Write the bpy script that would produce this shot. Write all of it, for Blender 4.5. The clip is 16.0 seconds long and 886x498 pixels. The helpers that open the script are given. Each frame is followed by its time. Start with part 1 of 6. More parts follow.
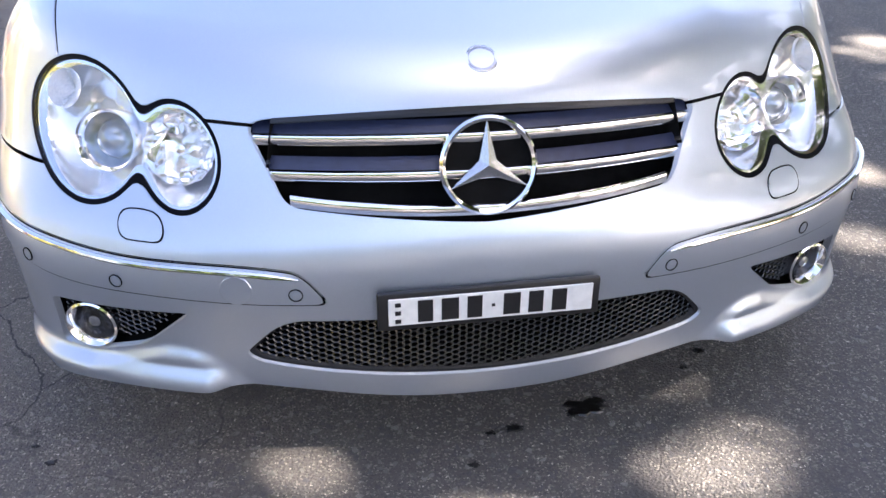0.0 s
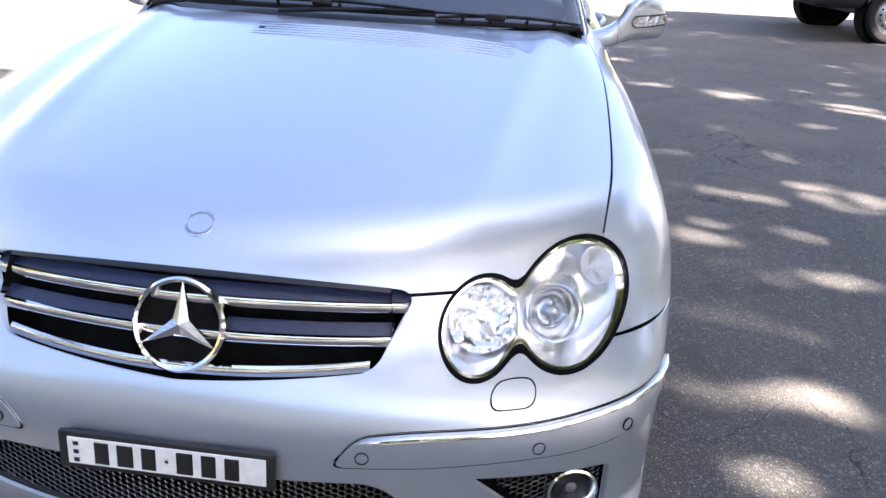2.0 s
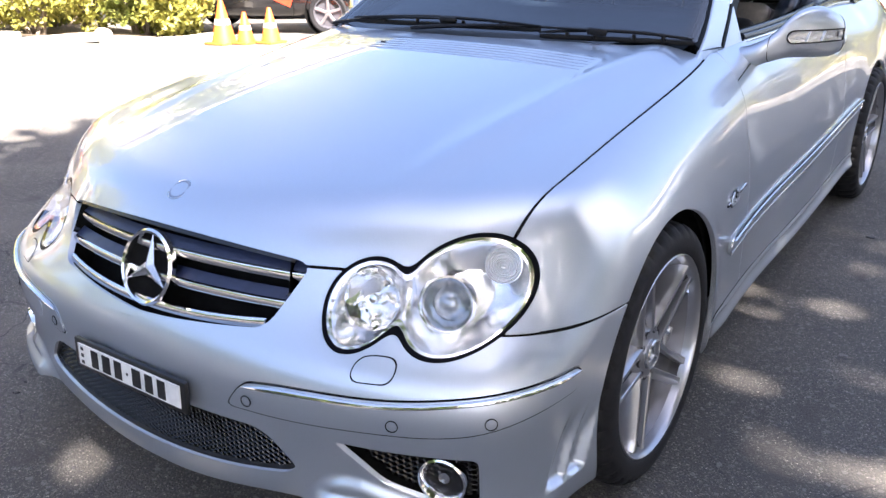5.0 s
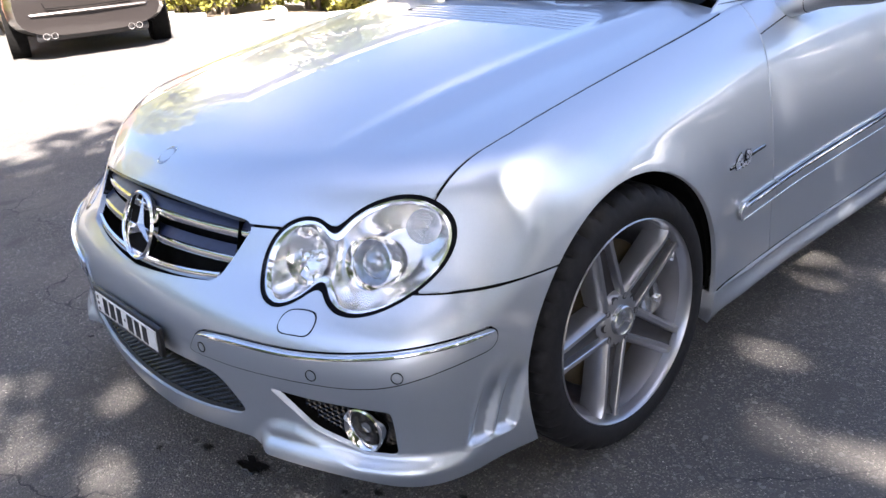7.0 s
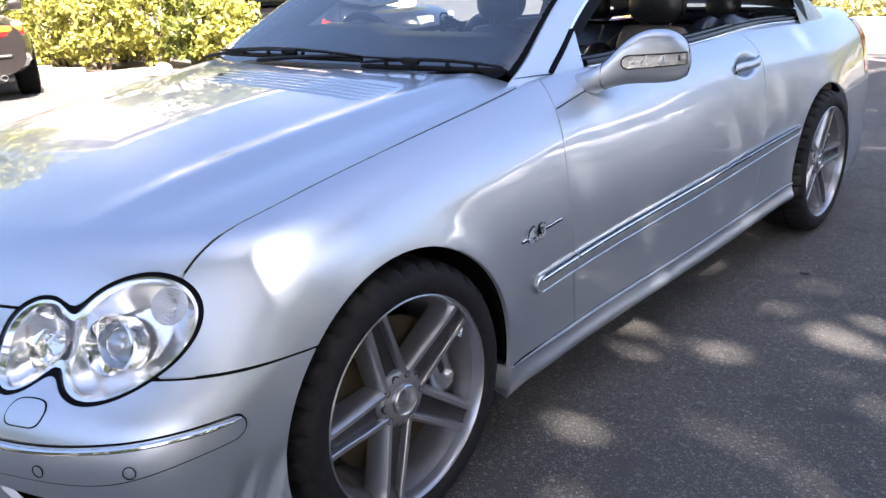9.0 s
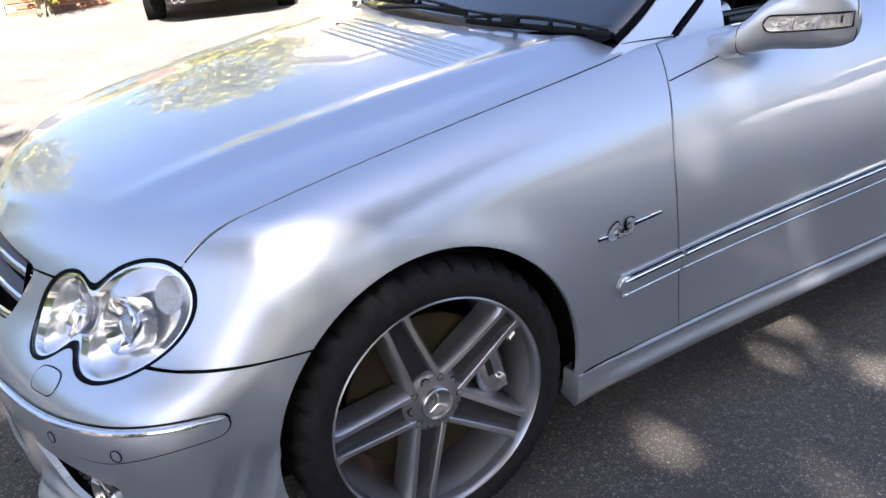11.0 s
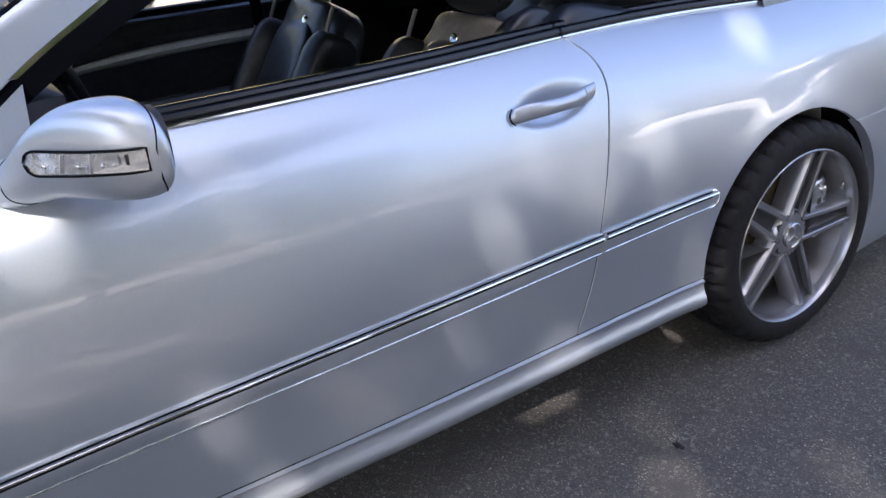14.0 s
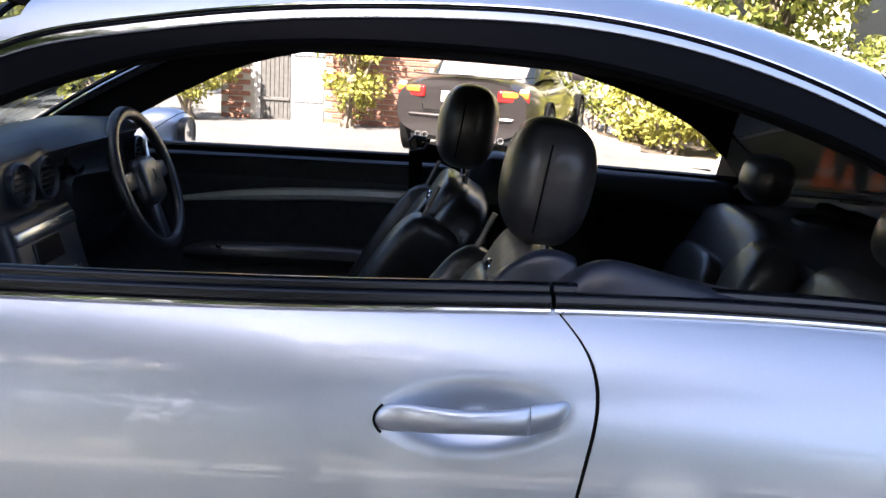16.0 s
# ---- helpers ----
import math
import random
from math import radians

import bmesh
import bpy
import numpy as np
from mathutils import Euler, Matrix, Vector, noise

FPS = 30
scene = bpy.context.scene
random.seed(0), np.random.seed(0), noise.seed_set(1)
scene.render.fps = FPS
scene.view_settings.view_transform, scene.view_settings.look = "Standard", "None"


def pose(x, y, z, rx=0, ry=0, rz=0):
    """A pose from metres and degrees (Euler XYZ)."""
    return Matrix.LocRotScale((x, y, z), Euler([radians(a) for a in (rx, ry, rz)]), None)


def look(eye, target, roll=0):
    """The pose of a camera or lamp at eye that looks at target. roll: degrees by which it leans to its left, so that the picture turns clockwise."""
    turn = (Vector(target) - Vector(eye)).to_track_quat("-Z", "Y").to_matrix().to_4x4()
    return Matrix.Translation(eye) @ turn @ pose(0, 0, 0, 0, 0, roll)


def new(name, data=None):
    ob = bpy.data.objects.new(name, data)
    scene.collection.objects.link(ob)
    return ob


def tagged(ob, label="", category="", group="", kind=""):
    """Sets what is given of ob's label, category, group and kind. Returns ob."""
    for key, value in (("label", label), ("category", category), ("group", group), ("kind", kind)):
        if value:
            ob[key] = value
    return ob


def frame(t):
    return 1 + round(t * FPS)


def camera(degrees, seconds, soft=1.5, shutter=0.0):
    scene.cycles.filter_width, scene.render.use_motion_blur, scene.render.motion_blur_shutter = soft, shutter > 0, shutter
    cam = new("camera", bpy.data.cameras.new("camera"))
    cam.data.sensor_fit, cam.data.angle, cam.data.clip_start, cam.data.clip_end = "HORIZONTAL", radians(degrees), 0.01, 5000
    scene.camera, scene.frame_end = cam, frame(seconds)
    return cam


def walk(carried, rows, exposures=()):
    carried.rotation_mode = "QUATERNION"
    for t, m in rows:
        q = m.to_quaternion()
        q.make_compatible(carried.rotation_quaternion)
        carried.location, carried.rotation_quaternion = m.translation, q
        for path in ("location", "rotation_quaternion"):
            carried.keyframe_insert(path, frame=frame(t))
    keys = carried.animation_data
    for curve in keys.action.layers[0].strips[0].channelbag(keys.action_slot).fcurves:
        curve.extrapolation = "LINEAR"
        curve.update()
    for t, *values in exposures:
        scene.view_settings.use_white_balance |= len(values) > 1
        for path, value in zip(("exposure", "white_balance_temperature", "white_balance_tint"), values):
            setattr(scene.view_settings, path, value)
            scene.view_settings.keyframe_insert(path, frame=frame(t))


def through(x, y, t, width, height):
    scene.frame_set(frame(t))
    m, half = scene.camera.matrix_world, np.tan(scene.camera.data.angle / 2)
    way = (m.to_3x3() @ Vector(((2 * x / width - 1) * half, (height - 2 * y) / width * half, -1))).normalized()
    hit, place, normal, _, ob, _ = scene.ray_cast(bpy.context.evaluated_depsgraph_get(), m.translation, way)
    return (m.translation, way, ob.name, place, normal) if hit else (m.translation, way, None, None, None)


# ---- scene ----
cam = camera(55.6, 16.0)
PATH = [
    (0, (-0.287, -1.082, 1.193), (0.008, 0.605, 0.159), 0.8),
    (0.5, (-0.065, -1.059, 1.201), (0.098, 0.658, 0.187), -0.4),
    (1, (0.186, -1.056, 1.221), (0.226, 0.693, 0.252), 0.3),
    (1.5, (0.374, -1.063, 1.236), (0.362, 0.742, 0.374), 2.8),
    (2, (0.572, -1.066, 1.283), (0.373, 0.772, 0.52), 3.1),
    (2.5, (0.761, -1.081, 1.296), (0.334, 0.743, 0.594), 1.9),
    (3, (0.929, -1.118, 1.301), (0.338, 0.641, 0.554), 0.3),
    (3.5, (1.006, -1.078, 1.28), (0.277, 0.629, 0.536), 0.2),
    (4, (1.139, -0.983, 1.244), (0.22, 0.67, 0.595), -0.7),
    (4.5, (1.285, -0.92, 1.25), (0.273, 0.683, 0.612), -0.7),
    (4.7, (1.363, -0.89, 1.255), (0.322, 0.681, 0.586), -0.7),
    (6.8, (1.866, -0.578, 1.248), (0.495, 0.677, 0.509), -4.3),
    (7, (1.896, -0.548, 1.237), (0.488, 0.655, 0.482), -5.2),
    (7.5, (1.916, -0.563, 1.25), (0.465, 0.585, 0.49), -5.8),
    (8, (1.961, -0.527, 1.244), (0.5, 0.62, 0.503), -6.1),
    (8.5, (2.016, -0.435, 1.24), (0.666, 0.85, 0.516), -4.3),
    (9, (2.042, -0.291, 1.23), (0.765, 1.109, 0.59), -2.7),
    (9.2, (2.042, -0.225, 1.237), (0.733, 1.158, 0.627), -2.6),
    (11.3, (2.162, 0.292, 1.32), (0.543, 1.133, 0.5), -4.9),
    (11.5, (2.147, 0.355, 1.323), (0.544, 1.23, 0.507), -3.5),
    (12, (2.101, 0.539, 1.31), (0.545, 1.476, 0.472), -3.7),
    (12.5, (2.184, 0.808, 1.297), (0.641, 1.775, 0.471), -3.9),
    (13, (2.258, 1.049, 1.319), (0.782, 2.1, 0.474), -2.1),
    (13.5, (2.188, 1.355, 1.31), (0.747, 2.463, 0.477), -0.1),
    (14, (2.132, 1.702, 1.288), (0.56, 2.631, 0.472), -4.4),
    (14.5, (2.16, 2.026, 1.296), (0.442, 2.624, 0.464), -3.0),
    (15, (2.068, 2.27, 1.288), (0.286, 2.721, 0.5), -3.7),
    (15.5, (1.86, 2.519, 1.288), (-0.057, 2.801, 0.794), 3.4),
    (16, (1.737, 2.729, 1.271), (-0.208, 2.764, 0.802), 3.6),
]
EXPOSURES = [(0, 3.65, 6310, 19), (4, 3.48, 6170, 18), (8, 3.2, 6000, 18), (11.5, 3.12, 6190, 18), (14.0, 3.2, 6100, 18), (16, 3.1, 6000, 17)]
walk(cam, [(t, look(eye, target, roll)) for t, eye, target, roll in PATH], EXPOSURES)

# ---- light ----
SUN_AZ, SUN_EL = 115.0, 48.0   # degrees: azimuth from +y towards +x, and height
sun_way = Vector((math.sin(radians(SUN_AZ)) * math.cos(radians(SUN_EL)), math.cos(radians(SUN_AZ)) * math.cos(radians(SUN_EL)), math.sin(radians(SUN_EL))))
world = bpy.data.worlds.new("sky")
scene.world = world
world.use_nodes = True
nt = world.node_tree
sky = nt.nodes.new("ShaderNodeTexSky")
sky.sky_type, sky.sun_disc = "NISHITA", False
sky.sun_elevation, sky.sun_rotation = radians(SUN_EL), radians(SUN_AZ)
sky.air_density, sky.dust_density, sky.ozone_density = 1.0, 4.0, 0.6
nt.nodes["Background"].inputs["Strength"].default_value = 0.05
nt.links.new(sky.outputs["Color"], nt.nodes["Background"].inputs["Color"])
lamp = bpy.data.lights.new("sun", "SUN")
lamp.energy, lamp.angle, lamp.color = 5.0, radians(0.53), (1.0, 0.89, 0.72)
sun = new("sun", lamp)
sun.matrix_world = look(sun_way * 40, (0, 0, 0))

# ---- materials ----
def mat(name, color, rough=.5, metal=0., coat=0., vary=.0, scale=20., bump=.0, bump_scale=200., color2=None, coat_rough=.03, spec=.5):
    """A Principled material; vary mixes in a second colour by noise, bump is the relief's depth in metres."""
    m = bpy.data.materials.new(name)
    m.use_nodes = True
    t = m.node_tree
    b = t.nodes["Principled BSDF"]
    b.inputs["Base Color"].default_value = (*color, 1)
    b.inputs["Roughness"].default_value = rough
    b.inputs["Specular IOR Level"].default_value = spec
    b.inputs["Metallic"].default_value = metal
    b.inputs["Coat Weight"].default_value = coat
    b.inputs["Coat Roughness"].default_value = coat_rough
    co = t.nodes.new("ShaderNodeTexCoord")
    if vary:
        n = t.nodes.new("ShaderNodeTexNoise")
        n.inputs["Scale"].default_value, n.inputs["Detail"].default_value = scale, 6
        t.links.new(co.outputs["Object"], n.inputs["Vector"])
        r = t.nodes.new("ShaderNodeMapRange")
        r.inputs["From Min"].default_value, r.inputs["From Max"].default_value = .35, .65
        t.links.new(n.outputs["Fac"], r.inputs["Value"])
        mx = t.nodes.new("ShaderNodeMix")
        mx.data_type = "RGBA"
        c2 = color2 or tuple(c * (1 - vary) for c in color)
        mx.inputs[6].default_value, mx.inputs[7].default_value = (*color, 1), (*c2, 1)
        t.links.new(r.outputs["Result"], mx.inputs[0])
        t.links.new(mx.outputs[2], b.inputs["Base Color"])
        rr = t.nodes.new("ShaderNodeMapRange")
        rr.inputs["To Min"].default_value, rr.inputs["To Max"].default_value = rough * .85, min(1, rough * 1.15)
        t.links.new(n.outputs["Fac"], rr.inputs["Value"])
        t.links.new(rr.outputs["Result"], b.inputs["Roughness"])
    if bump:
        n2 = t.nodes.new("ShaderNodeTexNoise")
        n2.inputs["Scale"].default_value, n2.inputs["Detail"].default_value = bump_scale, 4
        t.links.new(co.outputs["Object"], n2.inputs["Vector"])
        bp = t.nodes.new("ShaderNodeBump")
        bp.inputs["Distance"].default_value, bp.inputs["Strength"].default_value = bump, .6
        t.links.new(n2.outputs["Fac"], bp.inputs["Height"])
        t.links.new(bp.outputs["Normal"], b.inputs["Normal"])
    return m


PAINT = mat("silver_paint", (.525, .585, .67), .36, .80, 1.0, .10, 900., .00012, 1400., coat_rough=.02)
PAINT.node_tree.nodes["Principled BSDF"].inputs["Coat IOR"].default_value = 1.55
CHROME = mat("chrome", (.86, .86, .87), .07, 1.0)
ALLOY = mat("machined_alloy", (.38, .39, .42), .30, .85, .3, .04, 30.)
ALLOY_GREY = mat("grey_alloy", (.12, .12, .14), .45, .6, .2, .08, 30.)
BARREL = mat("barrel_alloy", (.20, .20, .22), .42, .6, .2, .08, 30.)
WIPER = mat("wiper_rubber", (.005, .005, .006), .55, 0, 0, .2, 80., spec=.25)
GROOVE = mat("groove_grey", (.035, .035, .042), .45, .4, .2, .1, 30.)
RUBBER = mat("tyre_rubber", (.010, .010, .012), .70, 0, 0, .35, 60., .0006, 300., color2=(.018, .018, .020), spec=.20)
BLACK = mat("black_plastic", (.012, .012, .014), .45, 0, 0, .3, 80., .0002, 500.)
GLOSS = mat("gloss_black", (.005, .005, .008), .25, 0, .0, .2, 30.)
VOID = mat("dark_lining_and_shade", (.006, .006, .006), .9, 0, 0, .4, 30., spec=.1)
SEAL = mat("seal_rubber", (.0025, .003, .005), .38, 0, .0, .2, 60., spec=.05)
LIP = mat("lip_rubber", (.004, .005, .008), .22, 0, .0, .2, 60., spec=.5)
LAMP_BED = mat("lamp_bed", (.80, .82, .85), .20, .8, .4, .15, 120., .004, 70.)
LEATHER = mat("black_leather", (.030, .031, .036), .36, 0, .2, .3, 40., .0006, 420.)
GREY_LEATHER = mat("grey_leather", (.20, .175, .15), .45, 0, .1, .25, 40., .0005, 420.)
DASH = mat("dash_plastic", (.034, .039, .052), .36, 0, 0, .2, 50., .0004, 700.)
CARPET = mat("carpet", (.010, .010, .012), .95, 0, 0, .4, 300., .002, 500.)
VINYL = mat("door_vinyl", (.075, .082, .105), .40, 0, .1, .25, 40., .0005, 420.)
SATIN = mat("satin_silver", (.80, .83, .88), .28, .9, .3, .06, 90.)
BRUSHED = mat("brushed_trim", (.55, .57, .60), .25, .9, .3, .1, 200.)
WHITE = mat("plate_white", (.74, .74, .72), .5, 0, .2, .12, 60.)
PLATE_BLACK = mat("plate_black", (.012, .012, .013), .4, 0, 0, .2, 60.)
LENS_AMBER = mat("amber_lens", (.75, .16, .02), .12, 0, .6, .15, 200.)
LENS_RED = mat("red_lens", (.45, .012, .010), .12, 0, .6, .15, 200.)
LENS_CLEAR = mat("clear_lens", (.88, .89, .91), .14, .5, .7, .2, 260., .0015, 160.)


def glass(name, tint, rough=.0, ior=1.85):
    """Clear thin glass: it lets light through and mirrors at a slant, alike from both sides."""
    m = bpy.data.materials.new(name)
    m.use_nodes = True
    t = m.node_tree
    t.nodes.clear()
    out = t.nodes.new("ShaderNodeOutputMaterial")
    mix = t.nodes.new("ShaderNodeMixShader")
    tr = t.nodes.new("ShaderNodeBsdfTransparent")
    gl = t.nodes.new("ShaderNodeBsdfGlossy")
    lw = t.nodes.new("ShaderNodeLayerWeight")
    lw.inputs["Blend"].default_value = .5
    pw = t.nodes.new("ShaderNodeMath")
    pw.operation = "POWER"
    pw.inputs[1].default_value = 4.0
    r = t.nodes.new("ShaderNodeMapRange")
    r.inputs["To Min"].default_value, r.inputs["To Max"].default_value = ((ior - 1) / (ior + 1)) ** 2, .95
    t.links.new(lw.outputs["Facing"], pw.inputs[0])
    t.links.new(pw.outputs[0], r.inputs["Value"])
    gl.inputs["Roughness"].default_value = rough
    tr.inputs["Color"].default_value = (*tint, 1)
    t.links.new(r.outputs["Result"], mix.inputs[0])
    t.links.new(tr.outputs[0], mix.inputs[1])
    t.links.new(gl.outputs[0], mix.inputs[2])
    t.links.new(mix.outputs[0], out.inputs[0])
    return m


# near-opaque grey holds the panes' reflections as well as their dust
DUSTY_REFLECTION = mat("dusty_reflection_glass", (.21, .23, .225), .25, 0, .5, .2, 9.)
DUSTY_REFLECTION.node_tree.nodes["Principled BSDF"].inputs["Alpha"].default_value = .995
SCREEN = glass("windscreen_glass", (.50, .57, .61), ior=2.15)
LENS = glass("lamp_glass", (.96, .97, .98), ior=1.5)


def asphalt():
    m = bpy.data.materials.new("asphalt")
    m.use_nodes = True
    t = m.node_tree
    b = t.nodes["Principled BSDF"]
    co = t.nodes.new("ShaderNodeTexCoord")

    def noise_at(scale, detail, lo, hi, node="ShaderNodeTexNoise", out=0):
        n = t.nodes.new(node)
        n.inputs["Scale"].default_value = scale
        if node == "ShaderNodeTexNoise":
            n.inputs["Detail"].default_value = detail
        t.links.new(co.outputs["Object"], n.inputs["Vector"])
        r = t.nodes.new("ShaderNodeMapRange")
        r.inputs["From Min"].default_value, r.inputs["From Max"].default_value = lo, hi
        t.links.new(n.outputs[out], r.inputs["Value"])
        return r.outputs["Result"]

    def mix(a, c, fac):
        x = t.nodes.new("ShaderNodeMix")
        x.data_type = "RGBA"
        for i, v in ((6, a), (7, c)):
            if isinstance(v, tuple):
                x.inputs[i].default_value = (*v, 1)
            else:
                t.links.new(v, x.inputs[i])
        t.links.new(fac, x.inputs[0])
        return x.outputs[2]
    vor = t.nodes.new("ShaderNodeTexVoronoi")
    vor.inputs["Scale"].default_value = 260
    t.links.new(co.outputs["Object"], vor.inputs["Vector"])
    sep = t.nodes.new("ShaderNodeSeparateColor")
    t.links.new(vor.outputs["Color"], sep.inputs[0])
    c = mix((.074, .072, .070), (.112, .106, .099), noise_at(1.3, 5, .35, .65))
    stone = t.nodes.new("ShaderNodeMapRange")
    stone.inputs["From Min"].default_value, stone.inputs["From Max"].default_value = .74, 1.05
    t.links.new(sep.outputs[0], stone.inputs["Value"])
    c = mix(c, (.27, .25, .225), stone.outputs["Result"])
    pit = t.nodes.new("ShaderNodeMapRange")
    pit.inputs["From Min"].default_value, pit.inputs["From Max"].default_value = .72, 1.05
    t.links.new(sep.outputs[1], pit.inputs["Value"])
    c = mix(c, (.055, .055, .060), pit.outputs["Result"])
    big = t.nodes.new("ShaderNodeTexVoronoi")
    big.inputs["Scale"].default_value = 95
    t.links.new(co.outputs["Object"], big.inputs["Vector"])
    parts_of = t.nodes.new("ShaderNodeSeparateColor")
    t.links.new(big.outputs["Color"], parts_of.inputs[0])
    for i, lo, hi, tone in ((0, .93, .995, (.19, .185, .18)), (1, .86, .98, (.075, .075, .080))):
        pick = t.nodes.new("ShaderNodeMapRange")
        pick.inputs["From Min"].default_value, pick.inputs["From Max"].default_value = lo, hi
        t.links.new(parts_of.outputs[i], pick.inputs["Value"])
        c = mix(c, tone, pick.outputs["Result"])
    c = mix(c, (.46, .43, .38), noise_at(110, 2, .66, .72))
    c = mix(c, (.075, .072, .072), noise_at(5, 6, .58, .70))
    c = mix(c, (.158, .143, .125), noise_at(.7, 6, .56, .72))
    warp = t.nodes.new("ShaderNodeTexNoise")
    warp.inputs["Scale"].default_value, warp.inputs["Detail"].default_value = 5, 5
    t.links.new(co.outputs["Object"], warp.inputs["Vector"])
    bend = t.nodes.new("ShaderNodeVectorMath")
    bend.operation = "MULTIPLY_ADD"
    bend.inputs[1].default_value = (.22, .22, .22)
    t.links.new(warp.outputs["Color"], bend.inputs[0])
    t.links.new(co.outputs["Object"], bend.inputs[2])
    crack = t.nodes.new("ShaderNodeTexVoronoi")
    crack.feature = "DISTANCE_TO_EDGE"
    crack.inputs["Scale"].default_value = 2.6
    t.links.new(bend.outputs[0], crack.inputs["Vector"])
    thin = t.nodes.new("ShaderNodeMapRange")
    thin.inputs["From Min"].default_value, thin.inputs["From Max"].default_value = .011, .004
    t.links.new(crack.outputs["Distance"], thin.inputs["Value"])
    where = t.nodes.new("ShaderNodeMath")
    where.operation = "MULTIPLY"
    t.links.new(thin.outputs["Result"], where.inputs[0])
    t.links.new(noise_at(.8, 3, .50, .62), where.inputs[1])
    c = mix(c, (.030, .030, .033), where.outputs[0])
    t.links.new(c, b.inputs["Base Color"])
    b.inputs["Roughness"].default_value = .82
    bp = t.nodes.new("ShaderNodeBump")
    bp.inputs["Distance"].default_value, bp.inputs["Strength"].default_value = .006, .9
    t.links.new(noise_at(170, 4, .3, .7), bp.inputs["Height"])
    t.links.new(bp.outputs["Normal"], b.inputs["Normal"])
    return m


ASPHALT = asphalt()
OIL = mat("oil_stain", (.008, .008, .009), .35, 0, .2, .5, 60., .002, 150.)

# ---- mesh tools ----
WORLD = {}


def thing(name, at=(0, 0, 0), label="", category="", group="", kind=""):
    ob = new(name)
    ob.empty_display_size = .2
    ob.location = at
    WORLD[ob] = Matrix.Translation(at)
    return tagged(ob, label, category, group, kind)


def link(name, verts, faces, material, parent=None, label="", smooth=True, normals=None, at=None, sharp=None):
    me = bpy.data.meshes.new(name)
    me.from_pydata([tuple(map(float, v)) for v in verts], [], [tuple(map(int, f)) for f in faces])
    me.materials.append(material)
    me.polygons.foreach_set("use_smooth", [smooth] * len(me.polygons))
    if sharp is not None and smooth:
        me.set_sharp_from_angle(angle=radians(sharp))
    if normals is not None:
        me.normals_split_custom_set_from_vertices([tuple(map(float, v)) for v in normals])
    me.update()
    ob = new(name, me)
    return place(ob, parent, at, label)


def place(ob, parent=None, at=None, label=""):
    m = at if at is not None else Matrix.Identity(4)
    if parent is not None:
        ob.parent = parent
        ob.matrix_parent_inverse = WORLD[parent].inverted()
    ob.matrix_basis = m
    WORLD[ob] = m.copy()
    return tagged(ob, label)


def part(name, bm, material, parent=None, label="", smooth=True, at=None, sharp=35):
    me = bpy.data.meshes.new(name)
    bmesh.ops.recalc_face_normals(bm, faces=bm.faces)
    bm.to_mesh(me)
    bm.free()
    me.materials.append(material)
    me.polygons.foreach_set("use_smooth", [smooth] * len(me.polygons))
    if smooth:
        me.set_sharp_from_angle(angle=radians(sharp))
    return place(new(name, me), parent, at, label)


def box(size, at=(0, 0, 0), bevel=.0, seg=2, turn=(0, 0, 0), taper=None):
    """A bmesh box with rounded edges; taper scales its top in x and y."""
    bm = bmesh.new()
    bmesh.ops.create_cube(bm, size=1)
    for v in bm.verts:
        k = taper if taper and v.co.z > 0 else (1, 1)
        v.co = Vector((v.co.x * size[0] * k[0], v.co.y * size[1] * k[1], v.co.z * size[2]))
    if bevel:
        bmesh.ops.bevel(bm, geom=bm.edges[:], offset=bevel, segments=seg, affect="EDGES", profile=.5)
    bmesh.ops.transform(bm, matrix=pose(*at, *turn), verts=bm.verts)
    return bm


def merge(*parts):
    out = bmesh.new()
    for bm in parts:
        me = bpy.data.meshes.new("tmp")
        bm.to_mesh(me)
        bm.free()
        out.from_mesh(me)
        bpy.data.meshes.remove(me)
    return out


def lathe(profile, n=64, arc=360.):
    """Turns (radius, height) pairs round the x axis."""
    verts, faces = [], []
    closed = arc >= 360
    cols = n if closed else n + 1
    for i in range(cols):
        a = radians(arc) * i / n
        for r, h in profile:
            verts.append((h, r * math.cos(a), r * math.sin(a)))
    k = len(profile)
    for i in range(n):
        for j in range(k - 1):
            a, b = i * k + j, ((i + 1) % cols) * k + j
            faces.append((a, a + 1, b + 1, b))
    bm = bmesh.new()
    vs = [bm.verts.new(v) for v in verts]
    for f in faces:
        bm.faces.new([vs[i] for i in f])
    bmesh.ops.remove_doubles(bm, verts=bm.verts, dist=1e-6)
    return bm


def tube(path, radius, n=10, flat=1.0, up=(0, 0, 1), caps=True):
    """A bar swept along a path; radius may be one number or one for each point; flat squeezes it along up."""
    pts = [Vector(p) for p in path]
    bm, rings = bmesh.new(), []
    for i, p in enumerate(pts):
        d = (pts[min(i + 1, len(pts) - 1)] - pts[max(i - 1, 0)]).normalized()
        u = Vector(up)
        u = (u - d * u.dot(d)).normalized()
        s = d.cross(u)
        r = radius if isinstance(radius, (int, float)) else radius[i]
        rings.append([bm.verts.new(p + s * (r * math.cos(6.2832 * k / n)) + u * (r * flat * math.sin(6.2832 * k / n))) for k in range(n)])
    for a, b in zip(rings, rings[1:]):
        for k in range(n):
            bm.faces.new((a[k], a[(k + 1) % n], b[(k + 1) % n], b[k]))
    if caps:
        bm.faces.new(rings[0])
        bm.faces.new(rings[-1])
    return bm


